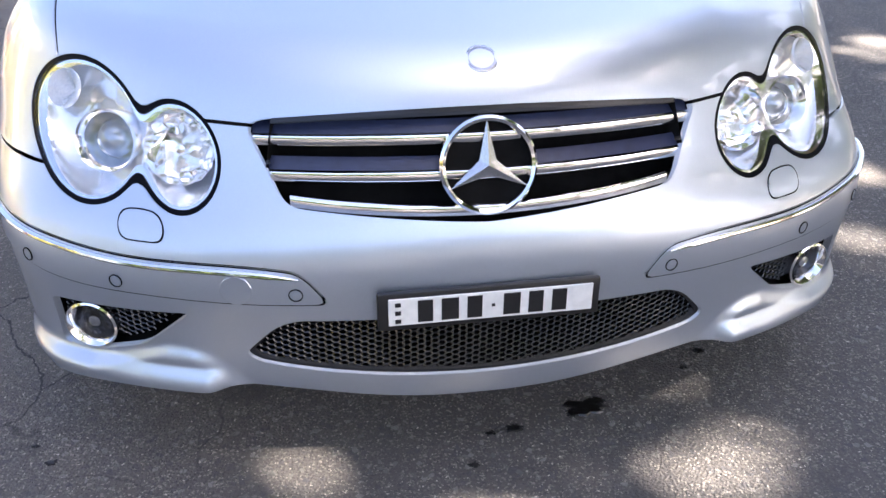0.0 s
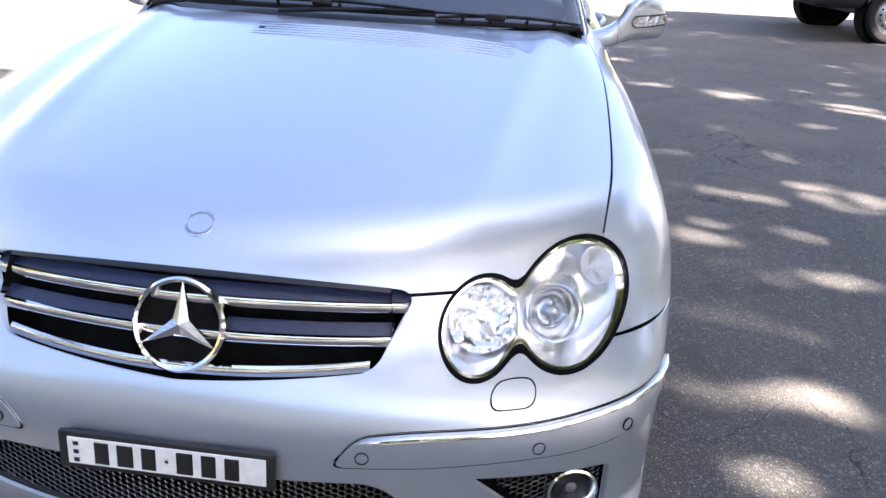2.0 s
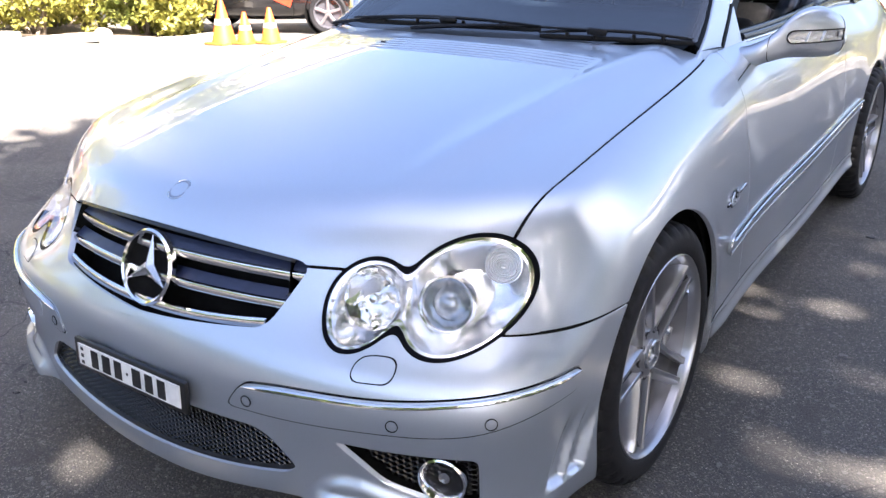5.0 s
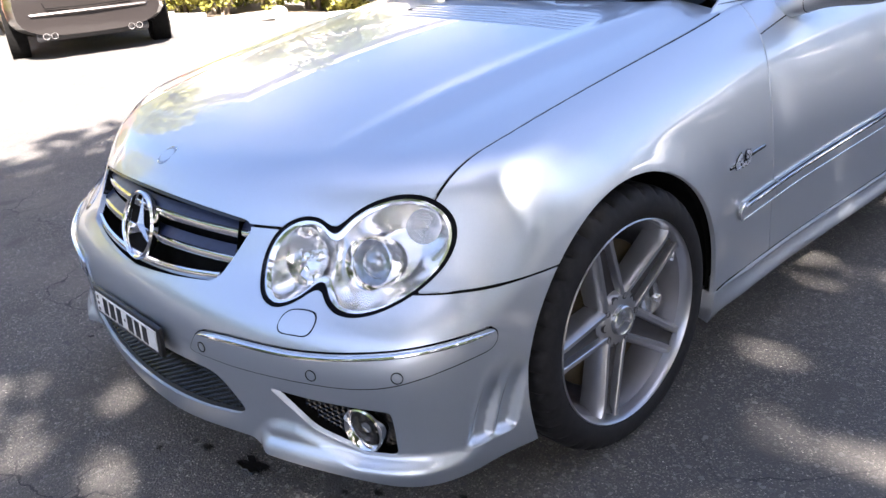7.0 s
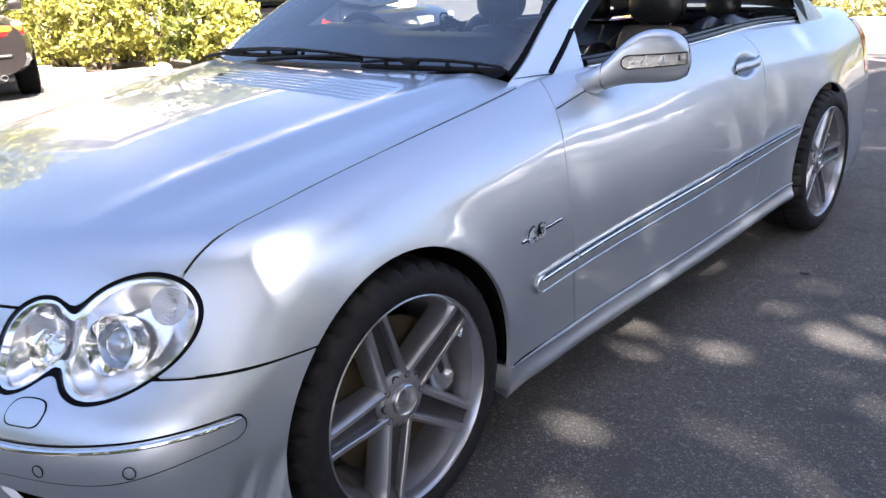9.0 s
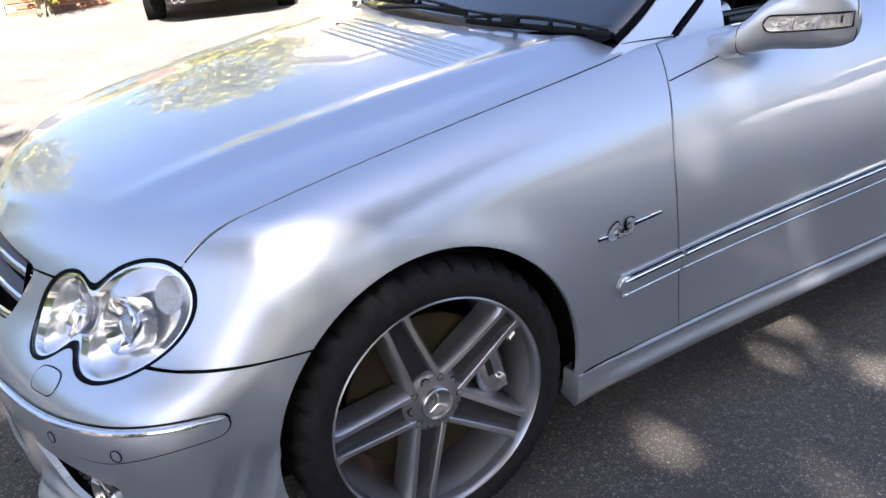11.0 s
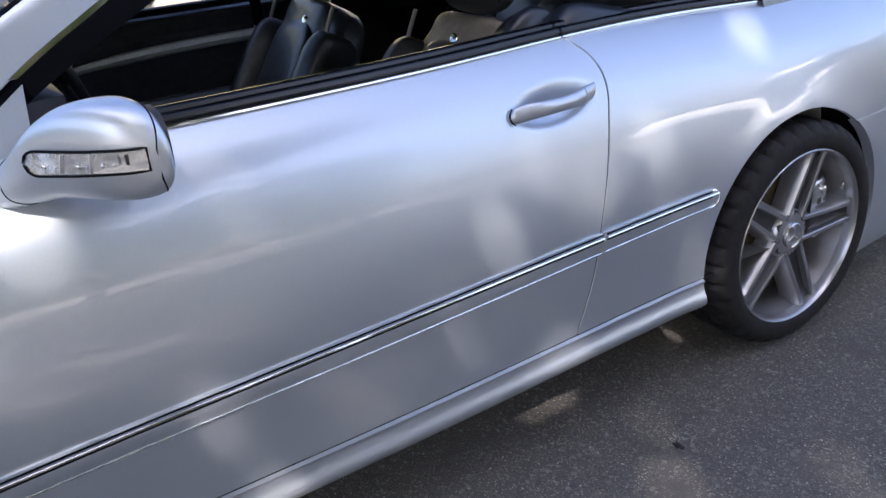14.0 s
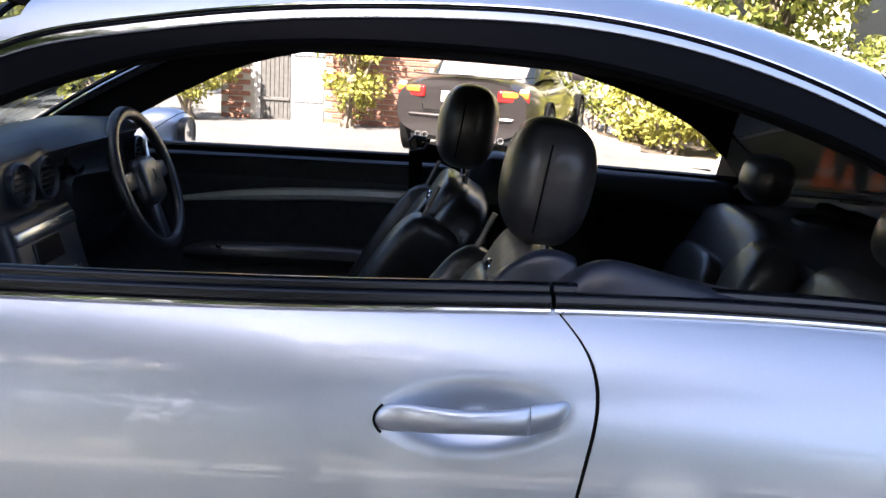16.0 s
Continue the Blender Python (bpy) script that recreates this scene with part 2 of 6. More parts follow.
def loft(rings, caps=True):
    """Skins closed rings of equal length."""
    bm = bmesh.new()
    vs = [[bm.verts.new(p) for p in r] for r in rings]
    n = len(vs[0])
    for a, b in zip(vs, vs[1:]):
        for k in range(n):
            bm.faces.new((a[k], a[(k + 1) % n], b[(k + 1) % n], b[k]))
    if caps:
        bm.faces.new(vs[0])
        bm.faces.new(vs[-1])
    return bm


def skin(f, origin, way, far=1.4):
    """Where rays from inside a shape leave it, and whether they start inside."""
    o, w = np.broadcast_arrays(np.asarray(origin, float), np.asarray(way, float))
    lo, hi = np.zeros(o.shape[:-1]), np.full(o.shape[:-1], far)
    ok = (f(*np.moveaxis(o, -1, 0)) < 0)
    for _ in range(26):
        mid = (lo + hi) / 2
        ins = f(*np.moveaxis(o + w * mid[..., None], -1, 0)) < 0
        lo, hi = np.where(ins, mid, lo), np.where(ins, hi, mid)
    return o + w * lo[..., None], ok


def gradient(f, p, e=5e-4):
    x, y, z = p.T
    g = np.stack([f(x + e, y, z) - f(x - e, y, z), f(x, y + e, z) - f(x, y - e, z), f(x, y, z + e) - f(x, y, z - e)], 1)
    return g / np.maximum(np.linalg.norm(g, axis=1, keepdims=True), 1e-9)


def clip(verts, faces, g):
    """Keeps the side of the faces on which g(points) is above nought."""
    val = g(verts)
    out_v, out_f, cut, kept = list(verts), [], {}, np.asarray(val) > 0
    for f in faces:
        inside = [kept[i] for i in f]
        if all(inside):
            out_f.append(f)
            continue
        if not any(inside):
            continue
        ring = []
        for k, a in enumerate(f):
            b = f[(k + 1) % len(f)]
            if kept[a]:
                ring.append(a)
            if kept[a] != kept[b]:
                key = (min(a, b), max(a, b))
                if key not in cut:
                    s = val[key[0]] / (val[key[0]] - val[key[1]])
                    cut[key] = len(out_v)
                    out_v.append(verts[key[0]] * (1 - s) + verts[key[1]] * s)
                ring.append(cut[key])
        if len(ring) > 2:
            out_f.append(tuple(ring))
    out_v = np.array(out_v)
    used = sorted({i for f in out_f for i in f})
    new_i = {a: k for k, a in enumerate(used)}
    return out_v[used], [tuple(new_i[i] for i in f) for f in out_f]


def cut_panel(f, P, ok, keeps, offset=0., depth=.012):
    """Vertices, faces and normals of a panel of shape f: the grid P, kept where all of keeps are above nought, with its rim turned in."""
    nu, nv = P.shape[:2]
    verts = P.reshape(-1, 3)
    good = ok.reshape(-1)
    idx = np.arange(nu * nv).reshape(nu, nv)
    quads = np.stack([idx[:-1, :-1], idx[1:, :-1], idx[1:, 1:], idx[:-1, 1:]], -1).reshape(-1, 4)
    faces = [tuple(q) for q in quads if good[q].all()]
    for g in keeps:
        verts, faces = clip(verts, faces, lambda p: g(np.abs(p[:, 0]), p[:, 1], p[:, 2], p[:, 0]))
    nrm = gradient(f, verts)
    off = offset(np.abs(verts[:, 0]), verts[:, 1], verts[:, 2]) if callable(offset) else offset
    if callable(offset):
        ax = [np.abs(verts[:, 0]), verts[:, 1], verts[:, 2]]
        g, e = [], 1e-3
        for k in range(3):
            hi, lo = [a + e * (k == i) for i, a in enumerate(ax)], [a - e * (k == i) for i, a in enumerate(ax)]
            g.append((offset(*hi) - offset(*lo)) / (2 * e))
        g = np.stack(g, 1) * np.stack([np.where(verts[:, 0] < 0, -1, 1), np.ones(len(verts)), np.ones(len(verts))], 1)
        tilt = nrm - (g - (g * nrm).sum(1, keepdims=True) * nrm)
        verts = verts + nrm * np.reshape(off, (-1, 1))
        nrm = tilt / np.linalg.norm(tilt, axis=1, keepdims=True)
    else:
        verts = verts + nrm * off
    a = np.array([verts[q[1]] - verts[q[0]] for q in faces])
    b = np.array([verts[q[2]] - verts[q[0]] for q in faces])
    if (np.cross(a, b) * nrm[[q[0] for q in faces]]).sum() < 0:
        faces = [tuple(reversed(q)) for q in faces]
    if depth:
        count = {}
        for q in faces:
            for k in range(len(q)):
                e = (q[k], q[(k + 1) % len(q)])
                count[e] = count.get(e, 0) + 1
        rim = [e for e in count if (e[1], e[0]) not in count]
        start = len(verts)
        ids = sorted({i for e in rim for i in e})
        at = {i: start + k for k, i in enumerate(ids)}
        n = len(ids)
        # a rounded rim: the edge, half turned, then straight in
        verts = np.vstack([verts, verts[ids] - nrm[ids] * depth])
        nrm = np.vstack([nrm, nrm[ids]])
        faces = faces + [(e[1], e[0], at[e[0]], at[e[1]]) for e in rim]
    return verts, faces, nrm


def panel(name, f, P, ok, keeps, material, parent, label="", offset=0., depth=.012, mirror=False):
    v, fc, n = cut_panel(f, P, ok, keeps, offset, depth)
    if mirror:
        v, n, fc = v * (-1, 1, 1), n * (-1, 1, 1), [tuple(reversed(q)) for q in fc]
    return link(name, v, fc, material, parent, label, normals=n)


def sides(name, f, P, ok, keeps, material, parent, label="", offset=0., depth=.012):
    return [panel(name, f, P, ok, keeps, material, parent, label, offset, depth, m) for m in (False, True)]


def grid_x(y0, y1, z0, z1, d=.011, f=None, start=.0, far=1.2):
    ys, zs = np.meshgrid(np.linspace(y0, y1, int((y1 - y0) / d) + 2), np.linspace(z0, z1, int((z1 - z0) / d) + 2), indexing="ij")
    return skin(f or body, np.stack([ys * 0 + start, ys, zs], -1), np.array([1., 0, 0]), far)


def grid_z(x0, x1, y0, y1, z0, d=.011, f=None, far=1.2):
    xs, ys = np.meshgrid(np.linspace(x0, x1, int((x1 - x0) / d) + 2), np.linspace(y0, y1, int((y1 - y0) / d) + 2), indexing="ij")
    return skin(f or body, np.stack([xs, ys, ys * 0 + z0], -1), np.array([0, 0, 1.]), far)


def grid_fan(a0, a1, z0, z1, da=.6, dz=.009, hub_y=1.0):
    an, zs = np.meshgrid(np.radians(np.linspace(a0, a1, int((a1 - a0) / da) + 2)), np.linspace(z0, z1, int((z1 - z0) / dz) + 2), indexing="ij")
    return skin(body, np.stack([an * 0, an * 0 + hub_y, zs], -1), np.stack([np.sin(an), -np.cos(an), an * 0], -1), 1.4)


# ---- shapes of the car ----
def spline(*pts):
    """A natural cubic spline through (a, b) pairs, straight beyond its ends."""
    xs, ys = np.array(pts, float).T
    n, h = len(xs), np.diff(xs)
    A, r = np.eye(n), np.zeros(n)
    for i in range(1, n - 1):
        A[i, i - 1:i + 2] = h[i - 1], 2 * (h[i - 1] + h[i]), h[i]
        r[i] = 6 * ((ys[i + 1] - ys[i]) / h[i] - (ys[i] - ys[i - 1]) / h[i - 1])
    m = np.linalg.solve(A, r)
    s0 = (ys[1] - ys[0]) / h[0] - h[0] * (2 * m[0] + m[1]) / 6
    s1 = (ys[-1] - ys[-2]) / h[-1] + h[-1] * (m[-2] + 2 * m[-1]) / 6

    def f(v):
        v = np.asarray(v, float)
        i = np.clip(np.searchsorted(xs, v) - 1, 0, n - 2)
        c = np.clip(v, xs[0], xs[-1])
        a, b, d = xs[i + 1] - c, c - xs[i], h[i]
        y = (m[i] * a ** 3 + m[i + 1] * b ** 3) / (6 * d) + (ys[i] / d - m[i] * d / 6) * a + (ys[i + 1] / d - m[i + 1] * d / 6) * b
        return y + np.minimum(v - xs[0], 0) * s0 + np.maximum(v - xs[-1], 0) * s1
    return f


def smax(a, b, k):
    h = np.maximum(k - np.abs(a - b), 0) / k
    return np.maximum(a, b) + h * h * k / 4


AXLE_F, AXLE_R, HUB = 0.873, 3.586, 0.318
side_z = spline((.10, .800), (.20, .832), (.30, .838), (.47, .842), (.58, .840), (.70, .824), (.83, .790), (.95, .735), (1.1, .66))
side_y = spline((0, .0), (.35, .012), (.63, .034), (.90, .036), (1.28, .024), (1.6, .004), (2.2, .0), (2.9, -.010), (3.3, -.012), (3.6, -.004), (4.0, -.025), (4.4, -.075), (4.8, -.16))
nose_z = spline((.12, .02), (.20, .004), (.30, .0), (.42, -.004), (.50, .012), (.56, .044), (.62, .068), (.68, .085), (.76, .10))
hood_y = spline((.10, .692), (.25, .756), (.45, .815), (.80, .888), (1.15, .940), (1.5, .975), (1.8, .995), (3.6, .97), (4.0, .968), (4.4, .955), (4.7, .925))
hood_drop = spline((.1, .075), (.45, .058), (1.0, .055), (1.5, .035), (2.0, .02), (3.6, .02), (4.6, .03))


def side(y, z):
    """Half the width of the lower body."""
    g = side_z(z) + side_y(y)
    for axle, flare in ((AXLE_F, .008), (AXLE_R, .004)):
        r = np.hypot(y - axle, z - HUB)
        g = g + flare * np.exp(-((r - .345) / .055) ** 2)
    return g


def step(a, b, v):
    v = np.clip((v - a) / (b - a), 0, 1)
    return v * v * (3 - 2 * v)


def wing(a, z):
    """How far the outer corners of the front lip stand out."""
    return .022 * step(.455, .50, a) * (1 - step(.86, .9, a)) * step(.245, .205, z)


def nose(x, z):
    x2 = np.minimum(np.abs(x), .9) ** 2
    return .075 + .202 * x2 + .196 * x2 * x2 + nose_z(z) * (1 + 3.6 * x2 - 2 * x2 * x2) - wing(np.abs(x), z)


def tail(x, z):
    return 4.655 - .10 * x * x - .25 * x ** 4 - .25 * np.maximum(z - .6, 0) ** 2 - .35 * np.maximum(.45 - z, 0) ** 2


def top(x, y):
    a = np.abs(x)
    ridge = .455 + .11 * (y - .3)
    fold = .0065 * np.exp(-((a - ridge) / .040) ** 2) - .0040 * np.exp(-((a - ridge - .085) / .050) ** 2)
    return hood_y(y) - hood_drop(y) * (a / .70) ** 2.4 + fold * step(.24, .70, y) * (1 - step(1.45, 1.7, y))


def body(x, y, z):
    """Below nought inside the lower body, above it outside; about metres near the skin."""
    f = smax(np.abs(x) - side(y, z), z - top(x, y), .11 + .05 * step(.8, 1.6, y))
    f = smax(f, .93 * (nose(x, z) - y), .10)
    return smax(f, .93 * (y - tail(x, z)), .14)


roof_y = spline((1.9, 1.315), (2.2, 1.372), (2.55, 1.400), (2.9, 1.397), (3.2, 1.350), (3.5, 1.255), (3.8, 1.11), (4.0, .99))


def cabin(x, y, z):
    """The same for the greenhouse."""
    f = smax(np.abs(x) - (.705 - .40 * (z - .945) - .02 * (y - 2.6) ** 2), .9 * (z - roof_y(y) + .10 * x * x), .13)
    screen = 1.43 + .16 * x * x + 1.85 * (z - .97) + .25 * (z - .97) ** 2
    return smax(f, .48 * (screen - y), .04)

# ---- the silver coupe ----
def oval(x, z, cx, cz, rx, rz):
    """About the distance to an ellipse, below nought inside."""
    q = np.hypot((x - cx) / rx, (z - cz) / rz)
    return (q - 1) * (rx + rz) / 2


def lamp_shape(x, y, z):
    a, b = oval(x, z, .506, .601, .066, .071), oval(x, z, .666, .620, .099, .093)
    return -smax(-a, -b, .03)


def grille_shape(x, y, z):
    f = smax(z - .689 + .18 * x * x, .517 + .095 * x ** 1.2 - z, .015)
    return smax(f, .85 * (x - .386 + .5 * np.maximum(.645 - z, 0)), .022)


def intake_shape(x, y, z):
    f = smax(z - .350, .216 + .26 * x * x - z, .02)
    return smax(f, .75 * (x - .425 + .95 * np.maximum(z - .275, 0)), .03)


def fog_low(x):
    """Lower edge of the fog lamp opening: level under the lamp, rising towards the intake."""
    return .238 + .36 * np.clip(.700 - x, 0, .14)


def fog_shape(x, y, z):
    f = smax(z - .357 + .055 * (x - .508), fog_low(x) - z, .010)
    f = smax(f, .95 * (x - .760), .012)
    return smax(f, .68 * (.508 + 1.08 * (.357 - z) - x), .008)


chin = spline((0, .163), (.09, .164), (.234, .179), (.42, .203), (.47, .204))   # foot of the bumper, middle and corners
corner = spline((.40, .207), (.50, .203), (.70, .190), (.80, .176), (.95, .166))


def bumper_foot(x):
    w = step(.425, .445, x)
    return (1 - w) * chin(np.minimum(x, .47)) + w * corner(np.clip(x, .40, .95))


def lip(x, y, z):
    """The lower lip stands out under the fog lamps, and its shelf runs down to a point beside the intake."""
    inner = .425 + .95 * np.maximum(z - .205, 0)
    return .012 * step(-.002, .030, fog_low(x) - .004 - z) * step(-.012, .040, x - inner) * (1 - step(.26, .44, y))


strip_top = spline((.28, .436), (.32, .444), (.6, .457), (.78, .474), (.86, .486))
strip_low = spline((.28, .386), (.4, .386), (.6, .391), (.78, .408), (.86, .440))


def strip_shape(x, y, z):
    """The rubbing strip let into the front bumper."""
    f = smax(z - strip_top(x), strip_low(x) - z, .012)
    f = smax(f, .275 + .75 * np.maximum(z - .388, 0) - x, .02)
    return smax(f, y - .452 + 14 * (z - .466) ** 2, .02)


hood_edge = spline((.40, .706), (.55, .724), (.75, .731), (.95, .731), (1.36, .714), (1.50, .697), (1.7, .662))
door_front = spline((.20, 1.562), (.26, 1.559), (.44, 1.546), (.59, 1.537), (.73, 1.540), (.853, 1.567), (.94, 1.612))
door_rear = spline((.20, 2.78), (.32, 2.825), (.424, 2.862), (.531, 2.883), (.66, 2.912), (.795, 2.941), (.871, 2.950), (.91, 2.935), (.95, 2.895))
sill = spline((1.2, .262), (1.56, .260), (1.97, .267), (2.59, .282), (3.3, .302))
rub_top = spline((1.3, .466), (1.54, .474), (2.14, .502), (2.88, .531), (3.25, .543))
rub_low = spline((1.3, .414), (1.54, .422), (2.14, .448), (2.88, .482), (3.25, .498))
belt = spline((1.5, .936), (1.66, .934), (1.83, .932), (2.2, .934), (2.6, .938), (2.9, .943), (3.3, .940), (3.6, .93))
GAP = .0028
ARCH = .352


def arch(y, z, r=ARCH):
    return np.minimum(np.hypot(y - AXLE_F, z - HUB), np.hypot(y - AXLE_R, z - HUB)) - r


def split_z(x):
    """Height of the joint of bonnet or wing with the front bumper."""
    return .655 + (.557 - .655) * step(.50, .62, x)


def cowl(x):
    return 1.325 + .38 * x * x


car = thing("coupe_car", (0, 2.33, 0), "silver two-door coupe with open side windows, parked on asphalt", "car")

# bonnet, wings, bumper, doors and quarters, all cut from one smooth shape
P, ok = grid_z(-.76, .76, .13, 1.62, .45, .010)
hood = panel("bonnet", body, P, ok, [
    lambda x, y, z, s: hood_edge(y) - GAP - x, lambda x, y, z, s: cowl(x) - y,
    lambda x, y, z, s: z - split_z(x) - GAP, lambda x, y, z, s: lamp_shape(x, y, z) - .0082,
    lambda x, y, z, s: grille_shape(x, y, z)], PAINT, car)



def flutes(x, y, z):
    """Two upright channels in the bumper's corner, deepest at the foot."""
    deep = step(.41, .29, z) * step(.234, .247, z)
    lean = .30 * (z - .245)
    f = np.zeros_like(y)
    for y0, y1 in ((.374, .426), (.436, .482)):
        f = f + step(y0 + lean - .010, y0 + lean + .022, y) * step(y1 + lean + .012, y1 + lean - .008, y)
    return -.022 * f * deep * (x > .8)


P, ok = grid_fan(-112, 112, .14, .70, .40, .006)
panel("front_bumper", body, P, ok, [
    lambda x, y, z, s: split_z(x) - GAP - z, lambda x, y, z, s: lamp_shape(x, y, z) - .0082, lambda x, y, z, s: arch(y, z),
    lambda x, y, z, s: grille_shape(x, y, z), lambda x, y, z, s: intake_shape(x, y, z), lambda x, y, z, s: fog_shape(x, y, z),
    lambda x, y, z, s: strip_shape(x, y, z) - GAP, lambda x, y, z, s: AXLE_F - y,
    lambda x, y, z, s: z - bumper_foot(x)], PAINT, car, depth=.014, offset=lambda x, y, z: flutes(x, y, z) + lip(x, y, z))
for m in (-1, 1):
    panel("bumper_strip", body, P, ok, [lambda x, y, z, s: m * s - .1, lambda x, y, z, s: -strip_shape(x, y, z) - .0015], PAINT, car,
          "silver rubbing strip with a chrome bead", offset=.004)

P, ok = grid_x(.28, 1.64, .20, .96, .010)
wing_keep = [
    lambda x, y, z, s: x - hood_edge(y) - GAP, lambda x, y, z, s: np.maximum(z - .557 - GAP, y - AXLE_F), lambda x, y, z, s: lamp_shape(x, y, z) - .0082,
    lambda x, y, z, s: arch(y, z), lambda x, y, z, s: door_front(z) - GAP - y, lambda x, y, z, s: z - sill(y) - .001]
sides("front_wing", body, P, ok, wing_keep, PAINT, car)

P, ok = grid_x(1.50, 3.0, .22, .97, .0068)
door_keep = [
    lambda x, y, z, s: y - door_front(z) - GAP, lambda x, y, z, s: door_rear(z) - GAP - y,
    lambda x, y, z, s: z - sill(y) - .002, lambda x, y, z, s: belt(y) - z]


def handle_dip(x, y, z):
    """The bowl pressed into the door behind its handle."""
    q = np.hypot((y - 2.797) / .126, (z - .8310 - .05 * (y - 2.797)) / .046)
    return -.020 * np.clip(1.06 - q * q, 0, 1) ** 1.9


doors = sides("door", body, P, ok, door_keep, PAINT, car, offset=handle_dip)

P, ok = grid_x(2.75, 4.30, .20, .975, .012)
quarter_keep = [
    lambda x, y, z, s: y - door_rear(z) - GAP, lambda x, y, z, s: z - sill(y) - .002, lambda x, y, z, s: arch(y, z),
    lambda x, y, z, s: np.where(y < 3.62, belt(y), .97) - z, lambda x, y, z, s: np.maximum(z - .60, 3.8 - y),
    lambda x, y, z, s: 4.27 - y - .25 * np.maximum(z - .9, 0)]
sides("rear_quarter", body, P, ok, quarter_keep, PAINT, car)


def grid_tail(a0, a1, z0, z1, da=1.2, dz=.016):
    an, zs = np.meshgrid(np.radians(np.linspace(a0, a1, int((a1 - a0) / da) + 2)), np.linspace(z0, z1, int((z1 - z0) / dz) + 2), indexing="ij")
    return skin(body, np.stack([an * 0, an * 0 + 3.55, zs], -1), np.stack([np.sin(an), np.cos(an), an * 0], -1), 1.6)


P, ok = grid_tail(-75, 75, .16, .96)
panel("rear_bumper", body, P, ok, [lambda x, y, z, s: .597 - z, lambda x, y, z, s: arch(y, z), lambda x, y, z, s: y - 3.8], PAINT, car, offset=.004, depth=.03)
panel("rear_panel", body, P, ok, [lambda x, y, z, s: z - .602, lambda x, y, z, s: np.maximum(.5 - x, .62 - z + .0), lambda x, y, z, s: y - 4.27], PAINT, car)
for m in (-1, 1):
    panel("tail_lamp", body, P, ok, [lambda x, y, z, s: m * s - .52, lambda x, y, z, s: y - 4.275, lambda x, y, z, s: z - .64, lambda x, y, z, s: .875 - z], LENS_RED, car,
          "red and amber tail lamp", offset=.002)
P, ok = grid_z(-.72, .72, 3.6, 4.66, .5, .02)
panel("boot_lid", body, P, ok, [lambda x, y, z, s: .70 - x, lambda x, y, z, s: y - 3.93, lambda x, y, z, s: z - .90], PAINT, car)

# side skirts
def skirt_bulge(x, y, z):
    """A thin shelf along the top edge, a hollow, then a rounded lower edge."""
    t = (sill(y) - z) / .085
    return .001 + (.15 + .85 * step(1.22, 1.42, y)) * (.003 + .006 * np.exp(-(t / .09) ** 2) + .011 * np.exp(-((t - .66) / .26) ** 2) - .012 * step(.85, 1.15, t))


P, ok = grid_x(1.19, 3.30, .13, .31, .006)
sides("side_skirt", body, P, ok, [
    lambda x, y, z, s: sill(y) - .0025 - z, lambda x, y, z, s: z - .170 - .018 * (y - 1.2), lambda x, y, z, s: arch(y, z, .356), lambda x, y, z, s: y - 1.222], PAINT, car,
    offset=skirt_bulge, depth=.05)

# the greenhouse
win_top = spline((1.50, .800), (1.69, .915), (1.83, 1.005), (2.0, 1.095), (2.21, 1.196), (2.49, 1.264), (2.75, 1.274), (2.91, 1.267), (3.1, 1.233), (3.34, 1.155), (3.52, 1.045), (3.64, .93))
screen_edge = spline((1.30, .71), (1.45, .690), (1.6, .667), (1.7, .643), (2.0, .580), (2.2, .543))
foot = spline((1.50, .812), (1.60, .882), (1.664, .933), (1.748, .986), (1.837, 1.046), (2.0, 1.128), (2.25, 1.24))   # outer edge of the seal on the front pillar


rail = spline((1.95, 1.105), (2.14, 1.195), (2.29, 1.230), (2.44, 1.255), (2.59, 1.271), (2.74, 1.279), (2.90, 1.279), (3.05, 1.262), (3.21, 1.222), (3.35, 1.168), (3.52, 1.075), (3.66, .975))


def pane_top(y, d):
    """Underside of the roof rail, moved up by d; the seal is thinner on the front pillar."""
    w = step(1.85, 2.25, y)
    return w * (rail(y) + d) + (1 - w) * (foot(y) + d - .029)


def pane_low(y):
    """Lower edge of the seal: a thin line above the corner panel, the window's own edge behind it."""
    return np.where(y < 1.829, foot(y) - .011, win_top(y))


P, ok = grid_z(-.70, .70, 1.33, 4.02, .92, .012, cabin)
panel("windscreen", cabin, P, ok, [lambda x, y, z, s: screen_edge(y) - .014 - x, lambda x, y, z, s: y - cowl(x) - .01, lambda x, y, z, s: 2.135 - .10 * x * x - y], SCREEN, car, "clear laminated windscreen", depth=0)
panel("screen_border", cabin, P, ok, [lambda x, y, z, s: screen_edge(y) - .003 - x, lambda x, y, z, s: y - cowl(x) - .004, lambda x, y, z, s: 2.15 - .10 * x * x - y,
      lambda x, y, z, s: np.maximum(np.maximum(x - screen_edge(y) + .011, y - 2.13 + .10 * x * x), cowl(x) + .03 - y)], SEAL, car, offset=-.002, depth=.008)
panel("roof", cabin, P, ok, [lambda x, y, z, s: .50 - x, lambda x, y, z, s: y - 2.153 + .10 * x * x, lambda x, y, z, s: 3.40 - .10 * x * x - y], PAINT, car)
panel("rear_window", cabin, P, ok, [lambda x, y, z, s: .50 - x, lambda x, y, z, s: y - 3.405 + .10 * x * x, lambda x, y, z, s: 4.02 - y], DUSTY_REFLECTION, car, "tinted rear window", depth=0)
P, ok = grid_x(1.44, 4.0, .905, 1.40, .010, cabin)
out_screen = lambda x, y, z, s: np.where(y < 2.16, x - screen_edge(y), x - .50)
back_end = lambda x, y, z, s: np.where(y > 3.3, x - .50, x)
